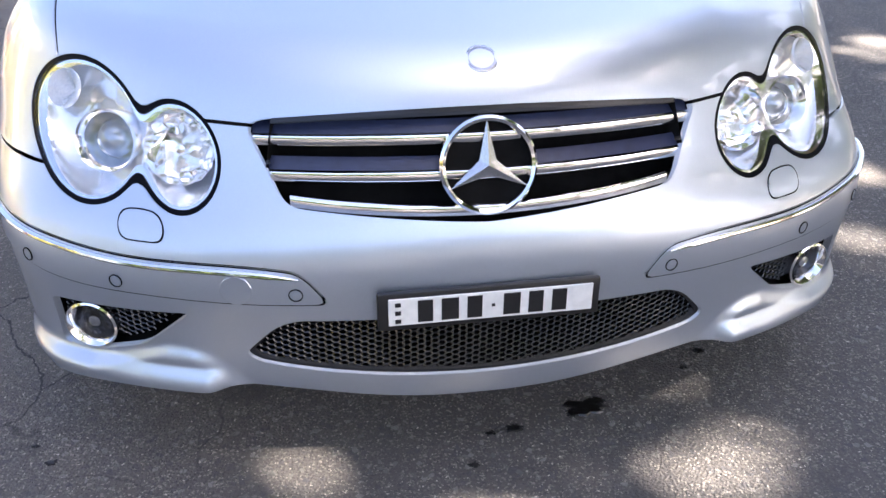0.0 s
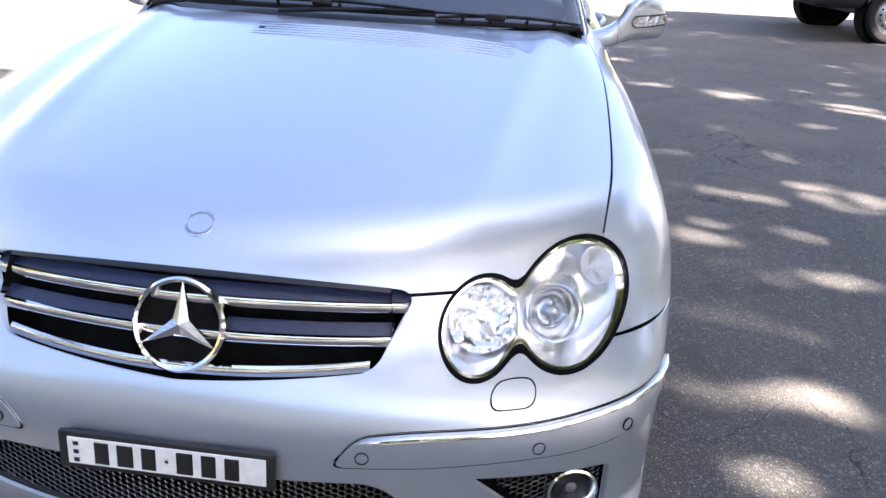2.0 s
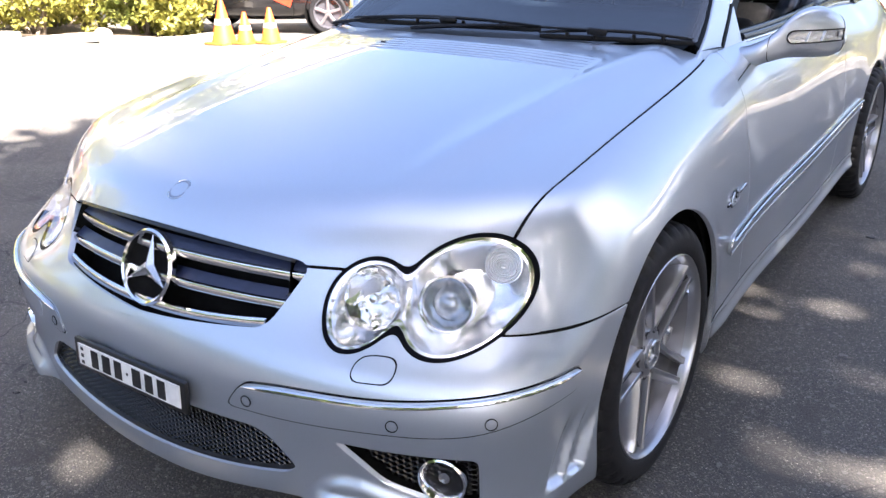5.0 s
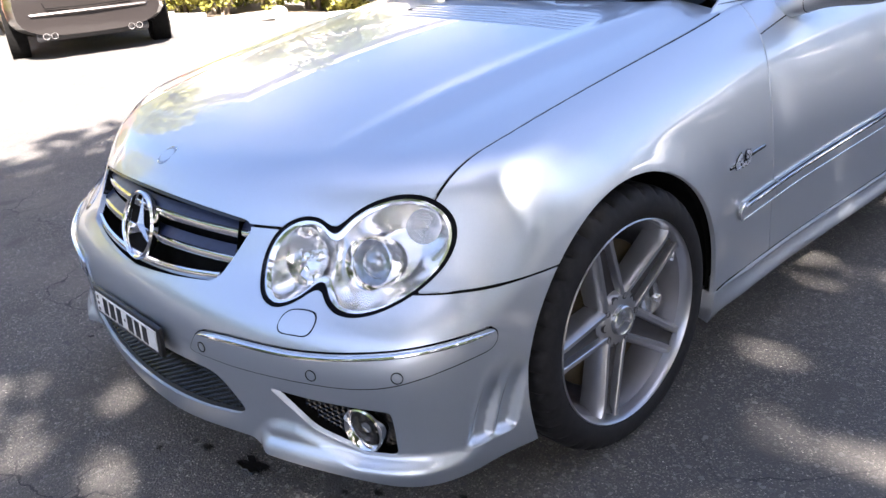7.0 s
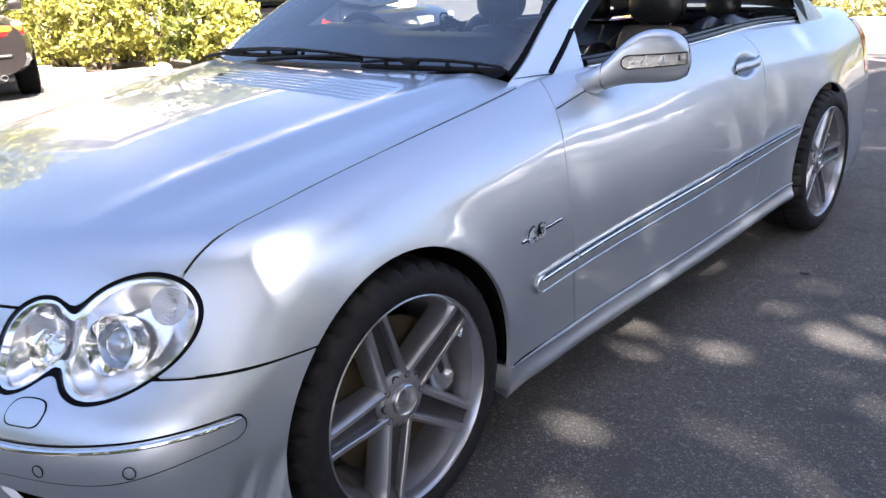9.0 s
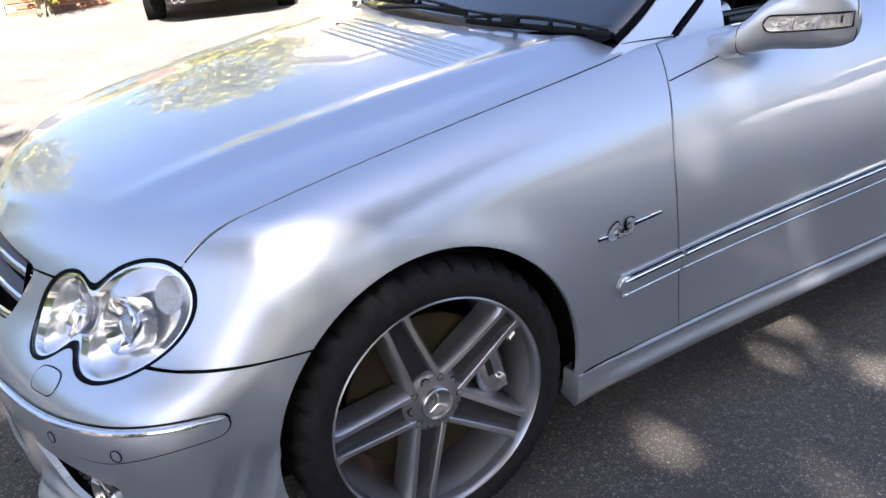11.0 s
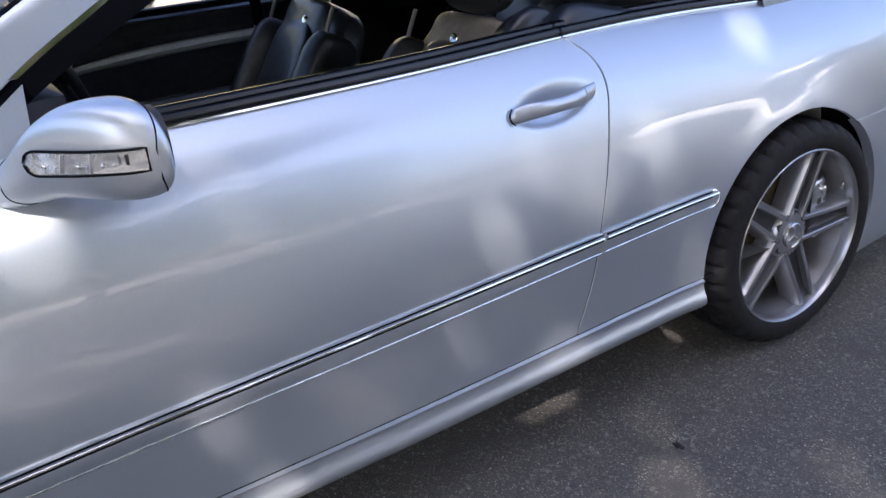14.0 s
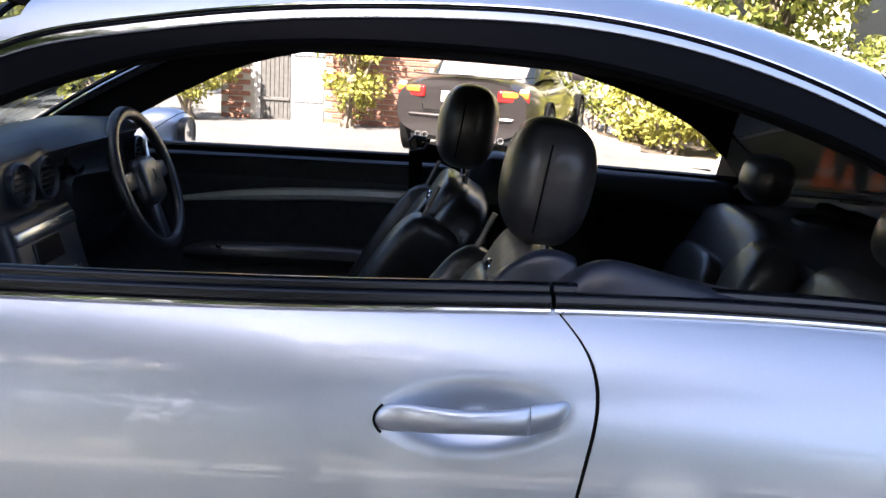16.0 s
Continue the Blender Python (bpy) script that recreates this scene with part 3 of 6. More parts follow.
sides("pillar_and_rail", cabin, P, ok, [out_screen, back_end, lambda x, y, z, s: z - pane_top(y, .0395), lambda x, y, z, s: 3.565 + 2.2 * np.maximum(z - 1.06, 0) - y], PAINT, car)
sides("rail_trim", cabin, P, ok, [out_screen, lambda x, y, z, s: z - pane_top(y, .030), lambda x, y, z, s: pane_top(y, .0400) - z, lambda x, y, z, s: 3.66 - y, lambda x, y, z, s: z - 1.04], CHROME, car, "thin chrome window trim", offset=.0025, depth=.006)
sides("window_seal", cabin, P, ok, [out_screen, lambda x, y, z, s: z - pane_low(y), lambda x, y, z, s: pane_top(y, .0305) - z, lambda x, y, z, s: 3.66 - y, lambda x, y, z, s: z - .93], SEAL, car, offset=.001, depth=.014)
sides("rear_window_side", cabin, P, ok, [lambda x, y, z, s: x - .49, lambda x, y, z, s: y - 3.55 - 2.2 * np.maximum(z - 1.06, 0), lambda x, y, z, s: 4.0 - y], DUSTY_REFLECTION, car, "dusty tinted rear window with reflections in its grey colour", depth=0)
for m in (-1, 1):
    for d, q, mt in ((.0480, .0030, CHROME), (.0425, .0022, SEAL), (.0300, .0020, BRUSHED)):
        pts = []
        for y in np.linspace(2.02, 3.56, 70):
            p, _ = skin(cabin, np.array([0, y, float(pane_top(y, d))]), np.array([1., 0, 0]), 1.2)
            pts.append((m * (p[0] + .003), p[1], p[2]))
        part("rail_line", tube(pts, q, 6), mt, car, "bright line along the roof edge" if mt is not SEAL else "")
P, ok = grid_x(1.60, 1.87, .885, 1.07, .006, cabin)
sides("window_corner", cabin, P, ok, [lambda x, y, z, s: foot(y) - .0105 - z, lambda x, y, z, s: 1.823 + .12 * (z - .98) - y, lambda x, y, z, s: y - 1.62], PAINT, car, offset=.004, depth=.02)

# ---- lamps, grille, plate and trim of the coupe ----
P, ok = grid_fan(15, 75, .49, .74, .35, .006)
for mir in (False, True):
    lamp_part = panel("headlamp", body, P, ok, [lambda x, y, z, s: -lamp_shape(x, y, z) + .001], LENS, car, "twin oval headlamp under clear glass", depth=0, offset=.001, mirror=mir)
    lamp_part.visible_shadow = False
    panel("headlamp_seal", body, P, ok, [lambda x, y, z, s: .0077 - lamp_shape(x, y, z), lambda x, y, z, s: lamp_shape(x, y, z) - .001], SEAL, lamp_part, "black rubber seal", offset=-.001, depth=.02, mirror=mir)
    panel("headlamp_bezel", body, P, ok, [lambda x, y, z, s: .0005 - lamp_shape(x, y, z), lambda x, y, z, s: lamp_shape(x, y, z) + .0035], CHROME, lamp_part, offset=-.004, depth=.03, mirror=mir)
    panel("headlamp_bowl", body, P, ok, [lambda x, y, z, s: .002 - lamp_shape(x, y, z)], mat("lamp_bowl", (.90, .91, .93), .16, .75, .5, .05, 25., .001, 30.) if not mir else bpy.data.materials["lamp_bowl"], lamp_part,
          offset=lambda x, y, z: -.012 - .05 * np.clip(-lamp_shape(x, y, z) / .05, 0, 1) ** .6, depth=0, mirror=mir)
    sx = -1 if mir else 1

    def turned(centre, way):
        """A pose whose +x axis looks along way."""
        return Matrix.Translation((sx * centre[0], centre[1], centre[2])) @ Vector((sx * way[0], way[1], way[2])).to_track_quat("X", "Z").to_matrix().to_4x4()
    ahead = (.30, -.88, .30)
    # the low beam: a chrome funnel with a projector ball
    at = turned((.630, .346, .592), ahead)
    part("projector_ring", lathe([(.052, -.035), (.056, .012), (.054, .017), (.049, .012), (.041, -.008), (.034, -.02)], 48), CHROME, lamp_part, at=at)
    part("projector_lens", lathe([(.0005, .006), (.012, .005), (.022, -.001), (.030, -.009), (.035, -.02)], 40), mat("projector_glass", (.36, .40, .46), .06, .5, 1.0, .2, 40.) if not mir else bpy.data.materials["projector_glass"], lamp_part, at=at)
    # the turn lamp: a ribbed cup
    ribs = []
    for k in range(7):
        r = .036 - .0048 * k
        ribs += [(r, .004 - .004 * k), (r - .002, .0075 - .004 * k)]
    part("indicator_cup", lathe(ribs + [(.0005, -.024)], 40), LENS_CLEAR, lamp_part, at=turned((.704, .428, .660), (.45, -.75, .48)))
    # the high beam: facets round a bulb
    at = turned((.503, .278, .597), (.16, -.93, .32))
    facets = bmesh.new()
    rnd = random.Random(4)
    rings = [[facets.verts.new((-.045 + .05 * (r / .062) ** 2 + rnd.uniform(-.005, .005), r * math.cos(6.2832 * (k + .5 * (i % 2)) / 13), r * math.sin(6.2832 * (k + .5 * (i % 2)) / 13))) for k in range(13)] for i, r in enumerate((.013, .026, .040, .053, .062))]
    for a, b in zip(rings, rings[1:]):
        for k in range(13):
            facets.faces.new((a[k], a[(k + 1) % 13], b[(k + 1) % 13], b[k]))
    part("high_beam_reflector", facets, CHROME, lamp_part, "faceted chrome reflector", smooth=False, at=at)
    part("bulb_shield", lathe([(.0005, .004), (.008, .002), (.012, -.006), (.013, -.05)], 20), CHROME, lamp_part, at=at)

# the grille: a dark well, three louvres with chrome noses, and the round ornament
P, ok = grid_fan(-24, 24, .49, .71, .4, .008)
panel("grille_well", body, P, ok, [lambda x, y, z, s: .012 - grille_shape(x, y, z)], VOID, car, offset=-.07, depth=-.068)
panel("grille_rim", body, P, ok, [lambda x, y, z, s: .0 - grille_shape(x, y, z), lambda x, y, z, s: grille_shape(x, y, z) + .007, lambda x, y, z, s: z - .60], GLOSS, car, offset=-.002, depth=.03)


def louvre(z0, half, lift, drop):
    """One blade of the grille along the nose; its chrome edge and its dark face."""
    xs = [half * (i / 16 - 1) for i in range(33)]
    edge, face = [], []
    for x in xs:
        z = z0 - drop * abs(x) * 0 + lift * x * x
        y = float(nose(x, z)) + .014
        edge.append([Vector((x, y + a, z + b)) for a, b in ((-.003, -.0085), (-.0055, 0), (-.002, .0075), (.004, .009), (.012, .002), (.008, -.0085))])
        face.append([Vector((x, y + a, z + b)) for a, b in ((.003, .0072), (.026, .024), (.028, .0205), (.008, .004))])
    return loft(edge), loft(face)


NAVY = mat("grille_blue_black", (.018, .026, .065), .38, .0, .0, .2, 60.)
for z0, half, lift in ((.640, .378, -.07), (.583, .355, -.03), (.530, .325, .14)):
    a, b = louvre(z0, half, lift, 0)
    bar = part("grille_bar", a, CHROME, car, "chrome grille bar", sharp=50)
    if z0 > .55:
        part("grille_blade", b, NAVY, bar, "blue-black louvre behind the chrome", sharp=50)

lean = pose(0, .142, .598, -19, 0, 0)
ring = lathe([(.0825, .0), (.082, .008), (.0775, .013), (.0725, .010), (.0710, .002), (.0710, -.004), (.0825, -.004), (.0825, .0)], 72)
star_at = lean @ pose(0, 0, 0, 0, 0, -90)
ornament = part("round_ornament", ring, CHROME, car, "chrome ring with a three-rayed figure", at=star_at)
part("ornament_backing", lathe([(.0005, -.006), (.074, -.006), (.074, -.012)], 48), VOID, ornament, at=star_at)
rays = bmesh.new()
mid_top = rays.verts.new((0, -.006, 0))
tips, waists = [], []
for k in range(3):
    a = math.pi / 2 + k * 2 * math.pi / 3
    tips.append(rays.verts.new((.0745 * math.cos(a), .001, .0745 * math.sin(a))))
    b = a + math.pi / 3
    waists.append(rays.verts.new((.0165 * math.cos(b), .003, .0165 * math.sin(b))))
for k in range(3):
    rays.faces.new((mid_top, tips[k], waists[k]))
    rays.faces.new((mid_top, waists[k - 1], tips[k]))
part("ornament_figure", rays, BRUSHED, ornament, smooth=False, at=lean @ Matrix.Translation((0, -.004, 0)))

# small round bonnet badge
at = Matrix.Translation((.004, .2405, .7445)) @ Vector((0, -.52, .85)).to_track_quat("X", "Z").to_matrix().to_4x4()
badge = part("bonnet_badge", lathe([(.0290, -.002), (.0285, .002), (.026, .0028), (.0245, .0018), (.0005, .0022)], 40), BRUSHED, car, "round silver badge with a blue-grey rim", at=at)
part("badge_ring", lathe([(.0255, .0026), (.0215, .0030), (.0205, .0024)], 40), mat("badge_blue", (.30, .33, .40), .3, .6, .4, .3, 300.), badge, at=at)

# lower intake and fog lamp wells, behind honeycomb mesh
P, ok = grid_fan(-48, 48, .19, .37, .4, .008)
panel("intake_well", body, P, ok, [lambda x, y, z, s: .01 - intake_shape(x, y, z)], VOID, car, offset=-.075, depth=-.07)
panel("intake_rim", body, P, ok, [lambda x, y, z, s: -intake_shape(x, y, z), lambda x, y, z, s: intake_shape(x, y, z) + .006], BLACK, car, offset=-.008, depth=.03)


def honeycomb(shape, x0, x1, z0, z1, pitch, inset, bar=.0016):
    """A mesh of six-sided holes laid on the nose where shape is below nought."""
    verts, faces = [], []
    dz = pitch * .5
    i = 0
    z = z0
    while z < z1:
        x = x0 + (pitch * .75 if i % 2 else 0)
        while x < x1:
            if float(shape(abs(x), 0, z)) < -.004:
                c = []
                for ring_r, back in ((pitch * .54, .0), (pitch * .54 - bar, -.002), (pitch * .54 - bar, .006)):
                    for k in range(6):
                        a = k * math.pi / 3
                        px, pz = x + ring_r * math.cos(a), z + .72 * ring_r * math.sin(a)
                        c.append((px, float(nose(px, pz)) + inset + back, pz))
                s = len(verts)
                verts += c
                for k in range(6):
                    n = (k + 1) % 6
                    faces += [(s + k, s + n, s + 6 + n, s + 6 + k), (s + 6 + k, s + 6 + n, s + 12 + n, s + 12 + k)]
            x += pitch * 1.5
        z += dz * .72 * .98
        i += 1
    return verts, faces


MESH = mat("mesh_plastic", (.008, .008, .009), .22, 0, .2, .2, 80.)
v, f = honeycomb(intake_shape, -.44, .44, .205, .36, .0165, .016, .0028)
tagged(link("intake_mesh", v, f, MESH, car, "black honeycomb mesh", smooth=False), kind="stuff")
P, ok = grid_fan(20, 60, .22, .37, .4, .007)
for mir in (False, True):
    sx = -1 if mir else 1
    panel("fog_well", body, P, ok, [lambda x, y, z, s: .008 - fog_shape(x, y, z)], VOID, car, offset=-.07, depth=-.065, mirror=mir)
    v, f = honeycomb(fog_shape, .49, .77, .23, .37, .0165, .030, .0028)
    v = [(sx * a, b, c) for a, b, c in v]
    tagged(link("fog_mesh", v, f, MESH, car, smooth=False), kind="stuff")
    at = Matrix.Translation((sx * .694, .236, .289)) @ Vector((sx * .28, -1, .02)).to_track_quat("X", "Z").to_matrix().to_4x4()
    fog = part("fog_lamp", lathe([(.046, -.05), (.0490, .006), (.0480, .013), (.044, .015), (.0365, .006), (.034, -.004)], 48), CHROME, car, "round fog lamp with a chrome ring", at=at)
    part("fog_reflector", lathe([(.034, .001), (.026, -.018), (.012, -.028), (.0005, -.03)], 32), mat("fog_bowl", (.10, .10, .11), .20, .8, .3, .4, 60., .004, 70.) if not mir else bpy.data.materials["fog_bowl"], fog, at=at)
    part("fog_bulb_cap", lathe([(.0005, .002), (.011, .0), (.013, -.008), (.013, -.026)], 24), CHROME, fog, at=at)
    cover = part("fog_glass", lathe([(.0345, .004), (.02, .007), (.0005, .008)], 32), LENS, fog, at=at)
    cover.visible_shadow = False


def along_nose(x, z, out=0.):
    """A point of the skin straight ahead of (x, z), moved out."""
    p, _ = skin(body, np.array([0, 1.0, z]), np.array([1., 0, 0]) * 0 + np.array([math.sin(x), -math.cos(x), 0]), 1.4)
    n = gradient(body, p[None])[0]
    return Vector(p + n * out), Vector(n)


# chrome beads on the front strips, parking sensors, washer flaps
for m in (-1, 1):
    path = []
    for k in range(40):
        a = radians(19.5 + (57.2 - 19.5) * k / 39)
        z = .43
        for _ in range(3):
            p, n = along_nose(a, z, .006)
            z = float(strip_top(min(p.x, .86))) - .0085
        path.append((m * p.x, p.y, p.z))
    part("chrome_bead", tube(path, [.001 + .0055 * min(1, k / 3, (39 - k) / 3) for k in range(40)], 10, .85), CHROME, car, "chrome bead on the front bumper")
    for xs, zs in ((.328, .407), (.625, .412), (.783, .424)):
        a = 0.
        for _ in range(12):
            p, n = along_nose(a, zs, .0045)
            a += (xs - p.x) * .6
        at = Matrix.Translation((m * p.x, p.y, p.z)) @ Vector((m * n.x, n.y, n.z)).to_track_quat("X", "Z").to_matrix().to_4x4()
        part("sensor_groove", lathe([(.0122, -.002), (.0122, .0007), (.0106, .0009), (.0104, -.001)], 24), SEAL, car, at=at)
        part("parking_sensor", lathe([(.0105, -.003), (.0105, -.0004), (.0088, -.0004), (.0085, .0010), (.0005, .0016)], 24), PAINT, car, at=at)
P, ok = grid_fan(13, 68, .375, .50, .2, .003)
for m in (False, True):
    panel("strip_line", body, P, ok, [lambda x, y, z, s: .0014 - strip_shape(x, y, z), lambda x, y, z, s: strip_shape(x, y, z) + .0010], SEAL, car, offset=.0022, depth=0, mirror=m)
P, ok = grid_fan(20, 50, .46, .54, .25, .004)


def washer_shape(x, y, z):
    f = smax(.483 - z, z - .524 + 3.5 * (x - .572) ** 2, .012)
    return smax(f, np.abs(x - .572) - .038, .02)


for m in (False, True):
    panel("washer_flap", body, P, ok, [lambda x, y, z, s: -washer_shape(x, y, z) - .001], PAINT, car, offset=.0016, depth=.004, mirror=m)
    panel("washer_groove", body, P, ok, [lambda x, y, z, s: .0012 - washer_shape(x, y, z), lambda x, y, z, s: washer_shape(x, y, z) + .0012], SEAL, car, offset=.0006, depth=0, mirror=m)
a = -.4
for _ in range(14):
    p, n = along_nose(a, .414, .0045)
    a += (-.425 - p.x) * .6
at = Matrix.Translation(p) @ n.to_track_quat("X", "Z").to_matrix().to_4x4()
part("tow_eye_cover", lathe([(.0275, -.003), (.0275, -.0003), (.0262, .0010), (.0005, .0014)], 36), PAINT, car, at=at)

# the number plate: white with dark bars, in a black holder
plate_at = pose(-.005, .060, .3795, -3, 0, 0)
plate = part("number_plate", box((.384, .012, .072), (0, 0, 0), .004, 2), PLATE_BLACK, car, "worn white number plate in a black holder", at=plate_at)
part("plate_face", box((.352, .003, .052), (.002, -.0075, .001), .0012, 1), WHITE, plate, at=plate_at)
bars = [(-.118, .030), (-.076, .034), (-.034, .030), (.030, .034), (.072, .030), (.113, .030)]
for x, w in bars:
    part("plate_bar", box((w * .86, .0012, .042), (x + .006, -.0095, .001), .0004, 1), PLATE_BLACK, plate, at=plate_at)
part("plate_bar", box((.006, .0012, .006), (.004, -.0095, .001), .0004, 1), PLATE_BLACK, plate, at=plate_at)
for z in (.016, .0, -.016):
    part("plate_bar", box((.010, .0012, .008), (-.158, -.0095, z), .0004, 1), PLATE_BLACK, plate, at=plate_at)

# ---- flank: strips, handles, mirrors, wipers, wheels ----
P, ok = grid_x(1.30, 3.30, .38, .58, .005)
rub = lambda x, y, z, s: np.minimum(rub_top(y) - z, z - rub_low(y))


def rub_end(y, z, y0, way):
    m = (rub_top(y) + rub_low(y)) / 2
    return way * (y - y0) - 22 * (z - m) ** 2 * 1.3


spans = [("wing_strip", lambda x, y, z, s: np.minimum(rub_end(y, z, 1.338, 1), door_front(z) - .003 - y)),
         ("door_strip", lambda x, y, z, s: np.minimum(y - door_front(z) - .003, door_rear(z) - .003 - y)),
         ("quarter_strip", lambda x, y, z, s: np.minimum(y - door_rear(z) - .003, rub_end(y, z, 3.262, -1)))]
for name, span in spans:
    sides(name, body, P, ok, [rub, span], PAINT, car, "silver rubbing strip with a chrome bead", offset=lambda x, y, z: .007 + .004 * np.sin(np.clip((z - rub_low(y)) / .05, 0, 1) * 3.14), depth=.009)


def flank(y, z, out=0.):
    p, _ = skin(body, np.array([0, y, z]), np.array([1., 0, 0]), 1.2)
    n = gradient(body, p[None])[0]
    return Vector(p + n * out)


for m in (-1, 1):
    for y0, y1 in ((1.352, 1.541), (1.551, 2.878), (2.888, 3.25)):
        n = max(8, int((y1 - y0) / .02))
        path = [flank(y0 + (y1 - y0) * k / n, float(rub_top(y0 + (y1 - y0) * k / n)) - .009, .0160) for k in range(n + 1)]
        part("chrome_bead", tube([(m * p.x, p.y, p.z) for p in path], .0034, 8, .9), CHROME, car, "chrome bead on the flank")
        for d in (-.0068, .0066):
            part("bead_groove", tube([(m * (p.x - .0022), p.y, p.z + d) for p in (path[1:] if y0 < 1.4 else path[:-1] if y1 > 3 else path)], .0019, 6), SEAL, car)
        path = [flank(y0 + (y1 - y0) * k / n, float(rub_low(y0 + (y1 - y0) * k / n)) + .002, .008) for k in range(n + 1)]
        part("bead_shadow", tube([(m * (p.x - .0015), p.y, p.z + .0135) for p in path], .0016, 6), SEAL, car)
        part("strip_edge", tube([(m * p.x, p.y, p.z) for p in path], .002, 6), BRUSHED, car)
    for y0, way in ((1.338, 1), (3.262, -1)):
        mid = (float(rub_top(y0)) + float(rub_low(y0))) / 2
        path = [flank(y0 + way * (.030 - .026 * math.sin(math.pi * k / 16)), mid + .0215 * math.cos(math.pi * k / 16), .0095) for k in range(17)]
        part("chrome_bead", tube([(m * p.x, p.y, p.z) for p in path], [.0030 - .0010 * k / 16 for k in range(17)], 8), CHROME, car, "chrome bead on the flank")
    # window ledge: chrome line and double dark lip
    for y0, y1 in ((1.832, 2.893), (2.899, 3.60)):
        n = 24
        ys = [y0 + (y1 - y0) * k / n for k in range(n + 1)]
        pts = [flank(y, float(belt(y)) - .002, .002) for y in ys]
        part("ledge_chrome", tube([(m * p.x, p.y, p.z) for p in pts], .0042, 8), CHROME, car, "thin chrome line under the window")
        part("ledge_lip", tube([(m * (p.x - .014), p.y, p.z + .011) for p in pts], .013, 10, .85), LIP, car, "black rubber window lip")
        part("ledge_lip", tube([(m * (p.x - .036), p.y, p.z + .019) for p in pts], .012, 10, .9), LIP, car, "black rubber window lip")
    # door handle: a curved grip over its bowl, and the lock end
    door = doors[0] if m > 0 else doors[1]
    spots = [(2.676, .823, .006, .001, .004), (2.682, .826, .0125, .004, .0075), (2.694, .829, .0168, .008, .0088), (2.715, .8315, .0178, .013, .0095), (2.737, .8335, .0168, .021, .0105), (2.768, .8350, .0152, .0275, .0110), (2.805, .836, .0150, .029, .0110), (2.838, .8365, .0165, .0265, .0110), (2.862, .8365, .0190, .021, .0105)]
    lock = [(2.8636, .8365, .0192, .0205, .0105), (2.875, .838, .0190, .0165, .010), (2.892, .840, .0172, .012, .0095), (2.906, .843, .0145, .007, .0075), (2.915, .846, .006, .002, .003)]

    def grip(rows, n):
        fn = [spline(*zip(range(len(rows)), c)) for c in zip(*rows)]
        rings = []
        for k in range(n + 1):
            y, zc, hz, o, d = (float(f(k * (len(rows) - 1) / n)) for f in fn)
            q = flank(y, zc, 0)
            rings.append([(m * (q.x + o + d * math.cos(2 * math.pi * i / 20)), y, zc + hz * math.sin(2 * math.pi * i / 20)) for i in range(20)])
        return loft(rings)
    part("door_handle", grip(spots, 40), PAINT, door, "body-coloured pull handle", sharp=80)
    part("handle_lock", grip(lock, 16), PAINT, door, sharp=80)
    part("handle_gap", tube([(m * q.x, q.y, q.z) for q in (flank(2.6745 + .010 * u * u, .8245 + .0155 * u, .0050) for u in np.linspace(-1, 1, 9))], .0017, 6), SEAL, door)

    # mirror: one shell from the foot on the door out to the tip, a clear lamp band, and its glass
    st = [(.690, 1.728, 1.815, .850, .916), (.735, 1.732, 1.828, .858, .926), (.775, 1.740, 1.846, .872, .944), (.803, 1.758, 1.880, .881, .968), (.826, 1.778, 1.914, .887, 1.000), (.852, 1.802, 1.945, .888, 1.026),
          (.886, 1.832, 1.960, .888, 1.036), (.922, 1.868, 1.966, .890, 1.028), (.946, 1.899, 1.968, .896, 1.009), (.959, 1.926, 1.966, .910, .986), (.964, 1.945, 1.961, .928, .964)]
    cols = list(zip(*st))
    curves = [spline(*zip(range(len(st)), c)) for c in cols]
    rings = []
    for k in range(49):
        x, yf, yb, zb, zt = (float(c(k * (len(st) - 1) / 48)) for c in curves)
        ring = []
        for i in range(40):
            a = 2 * math.pi * i / 40
            ca, sa = math.cos(a), math.sin(a)
            ring.append((m * x, (yf + yb) / 2 + (yb - yf) / 2 * math.copysign(abs(ca) ** .72, ca), (zb + zt) / 2 + (zt - zb) / 2 * math.copysign(abs(sa) ** .72, sa)))
        rings.append(ring)
    mirror = part("door_mirror", loft(rings), PAINT, car, "silver door mirror with a clear turn lamp", sharp=70)
    lines = [], []
    for k in range(16, 48):
        x, yf, yb, zb, zt = (float(c(k * (len(st) - 1) / 48)) for c in curves)
        u = max(-1., 1 - 2 * .016 / (yb - yf))
        a = math.acos(math.copysign(abs(u) ** (1 / .72), u))
        for way, line in zip((1, -1), lines):
            line.append((m * x, yb - .016, (zb + zt) / 2 + way * ((zt - zb) / 2 * abs(math.sin(a)) ** .72 + .0002)))
    part("mirror_joint", tube([rings[13][i] for i in range(9, 30)], .0012, 6), SEAL, mirror)
    part("mirror_joint", tube(lines[0] + lines[1][::-1], .0013, 6), SEAL, mirror)
    oval_ring = [(m * (.886 + .064 * math.copysign(abs(math.cos(2 * math.pi * i / 36)) ** .7, math.cos(2 * math.pi * i / 36))), .959 + .050 * math.copysign(abs(math.sin(2 * math.pi * i / 36)) ** .8, math.sin(2 * math.pi * i / 36))) for i in range(36)]
    part("mirror_rim", loft([[(x, 1.950, z) for x, z in oval_ring], [(x, 1.970, z) for x, z in oval_ring]]), BLACK, mirror, sharp=50)
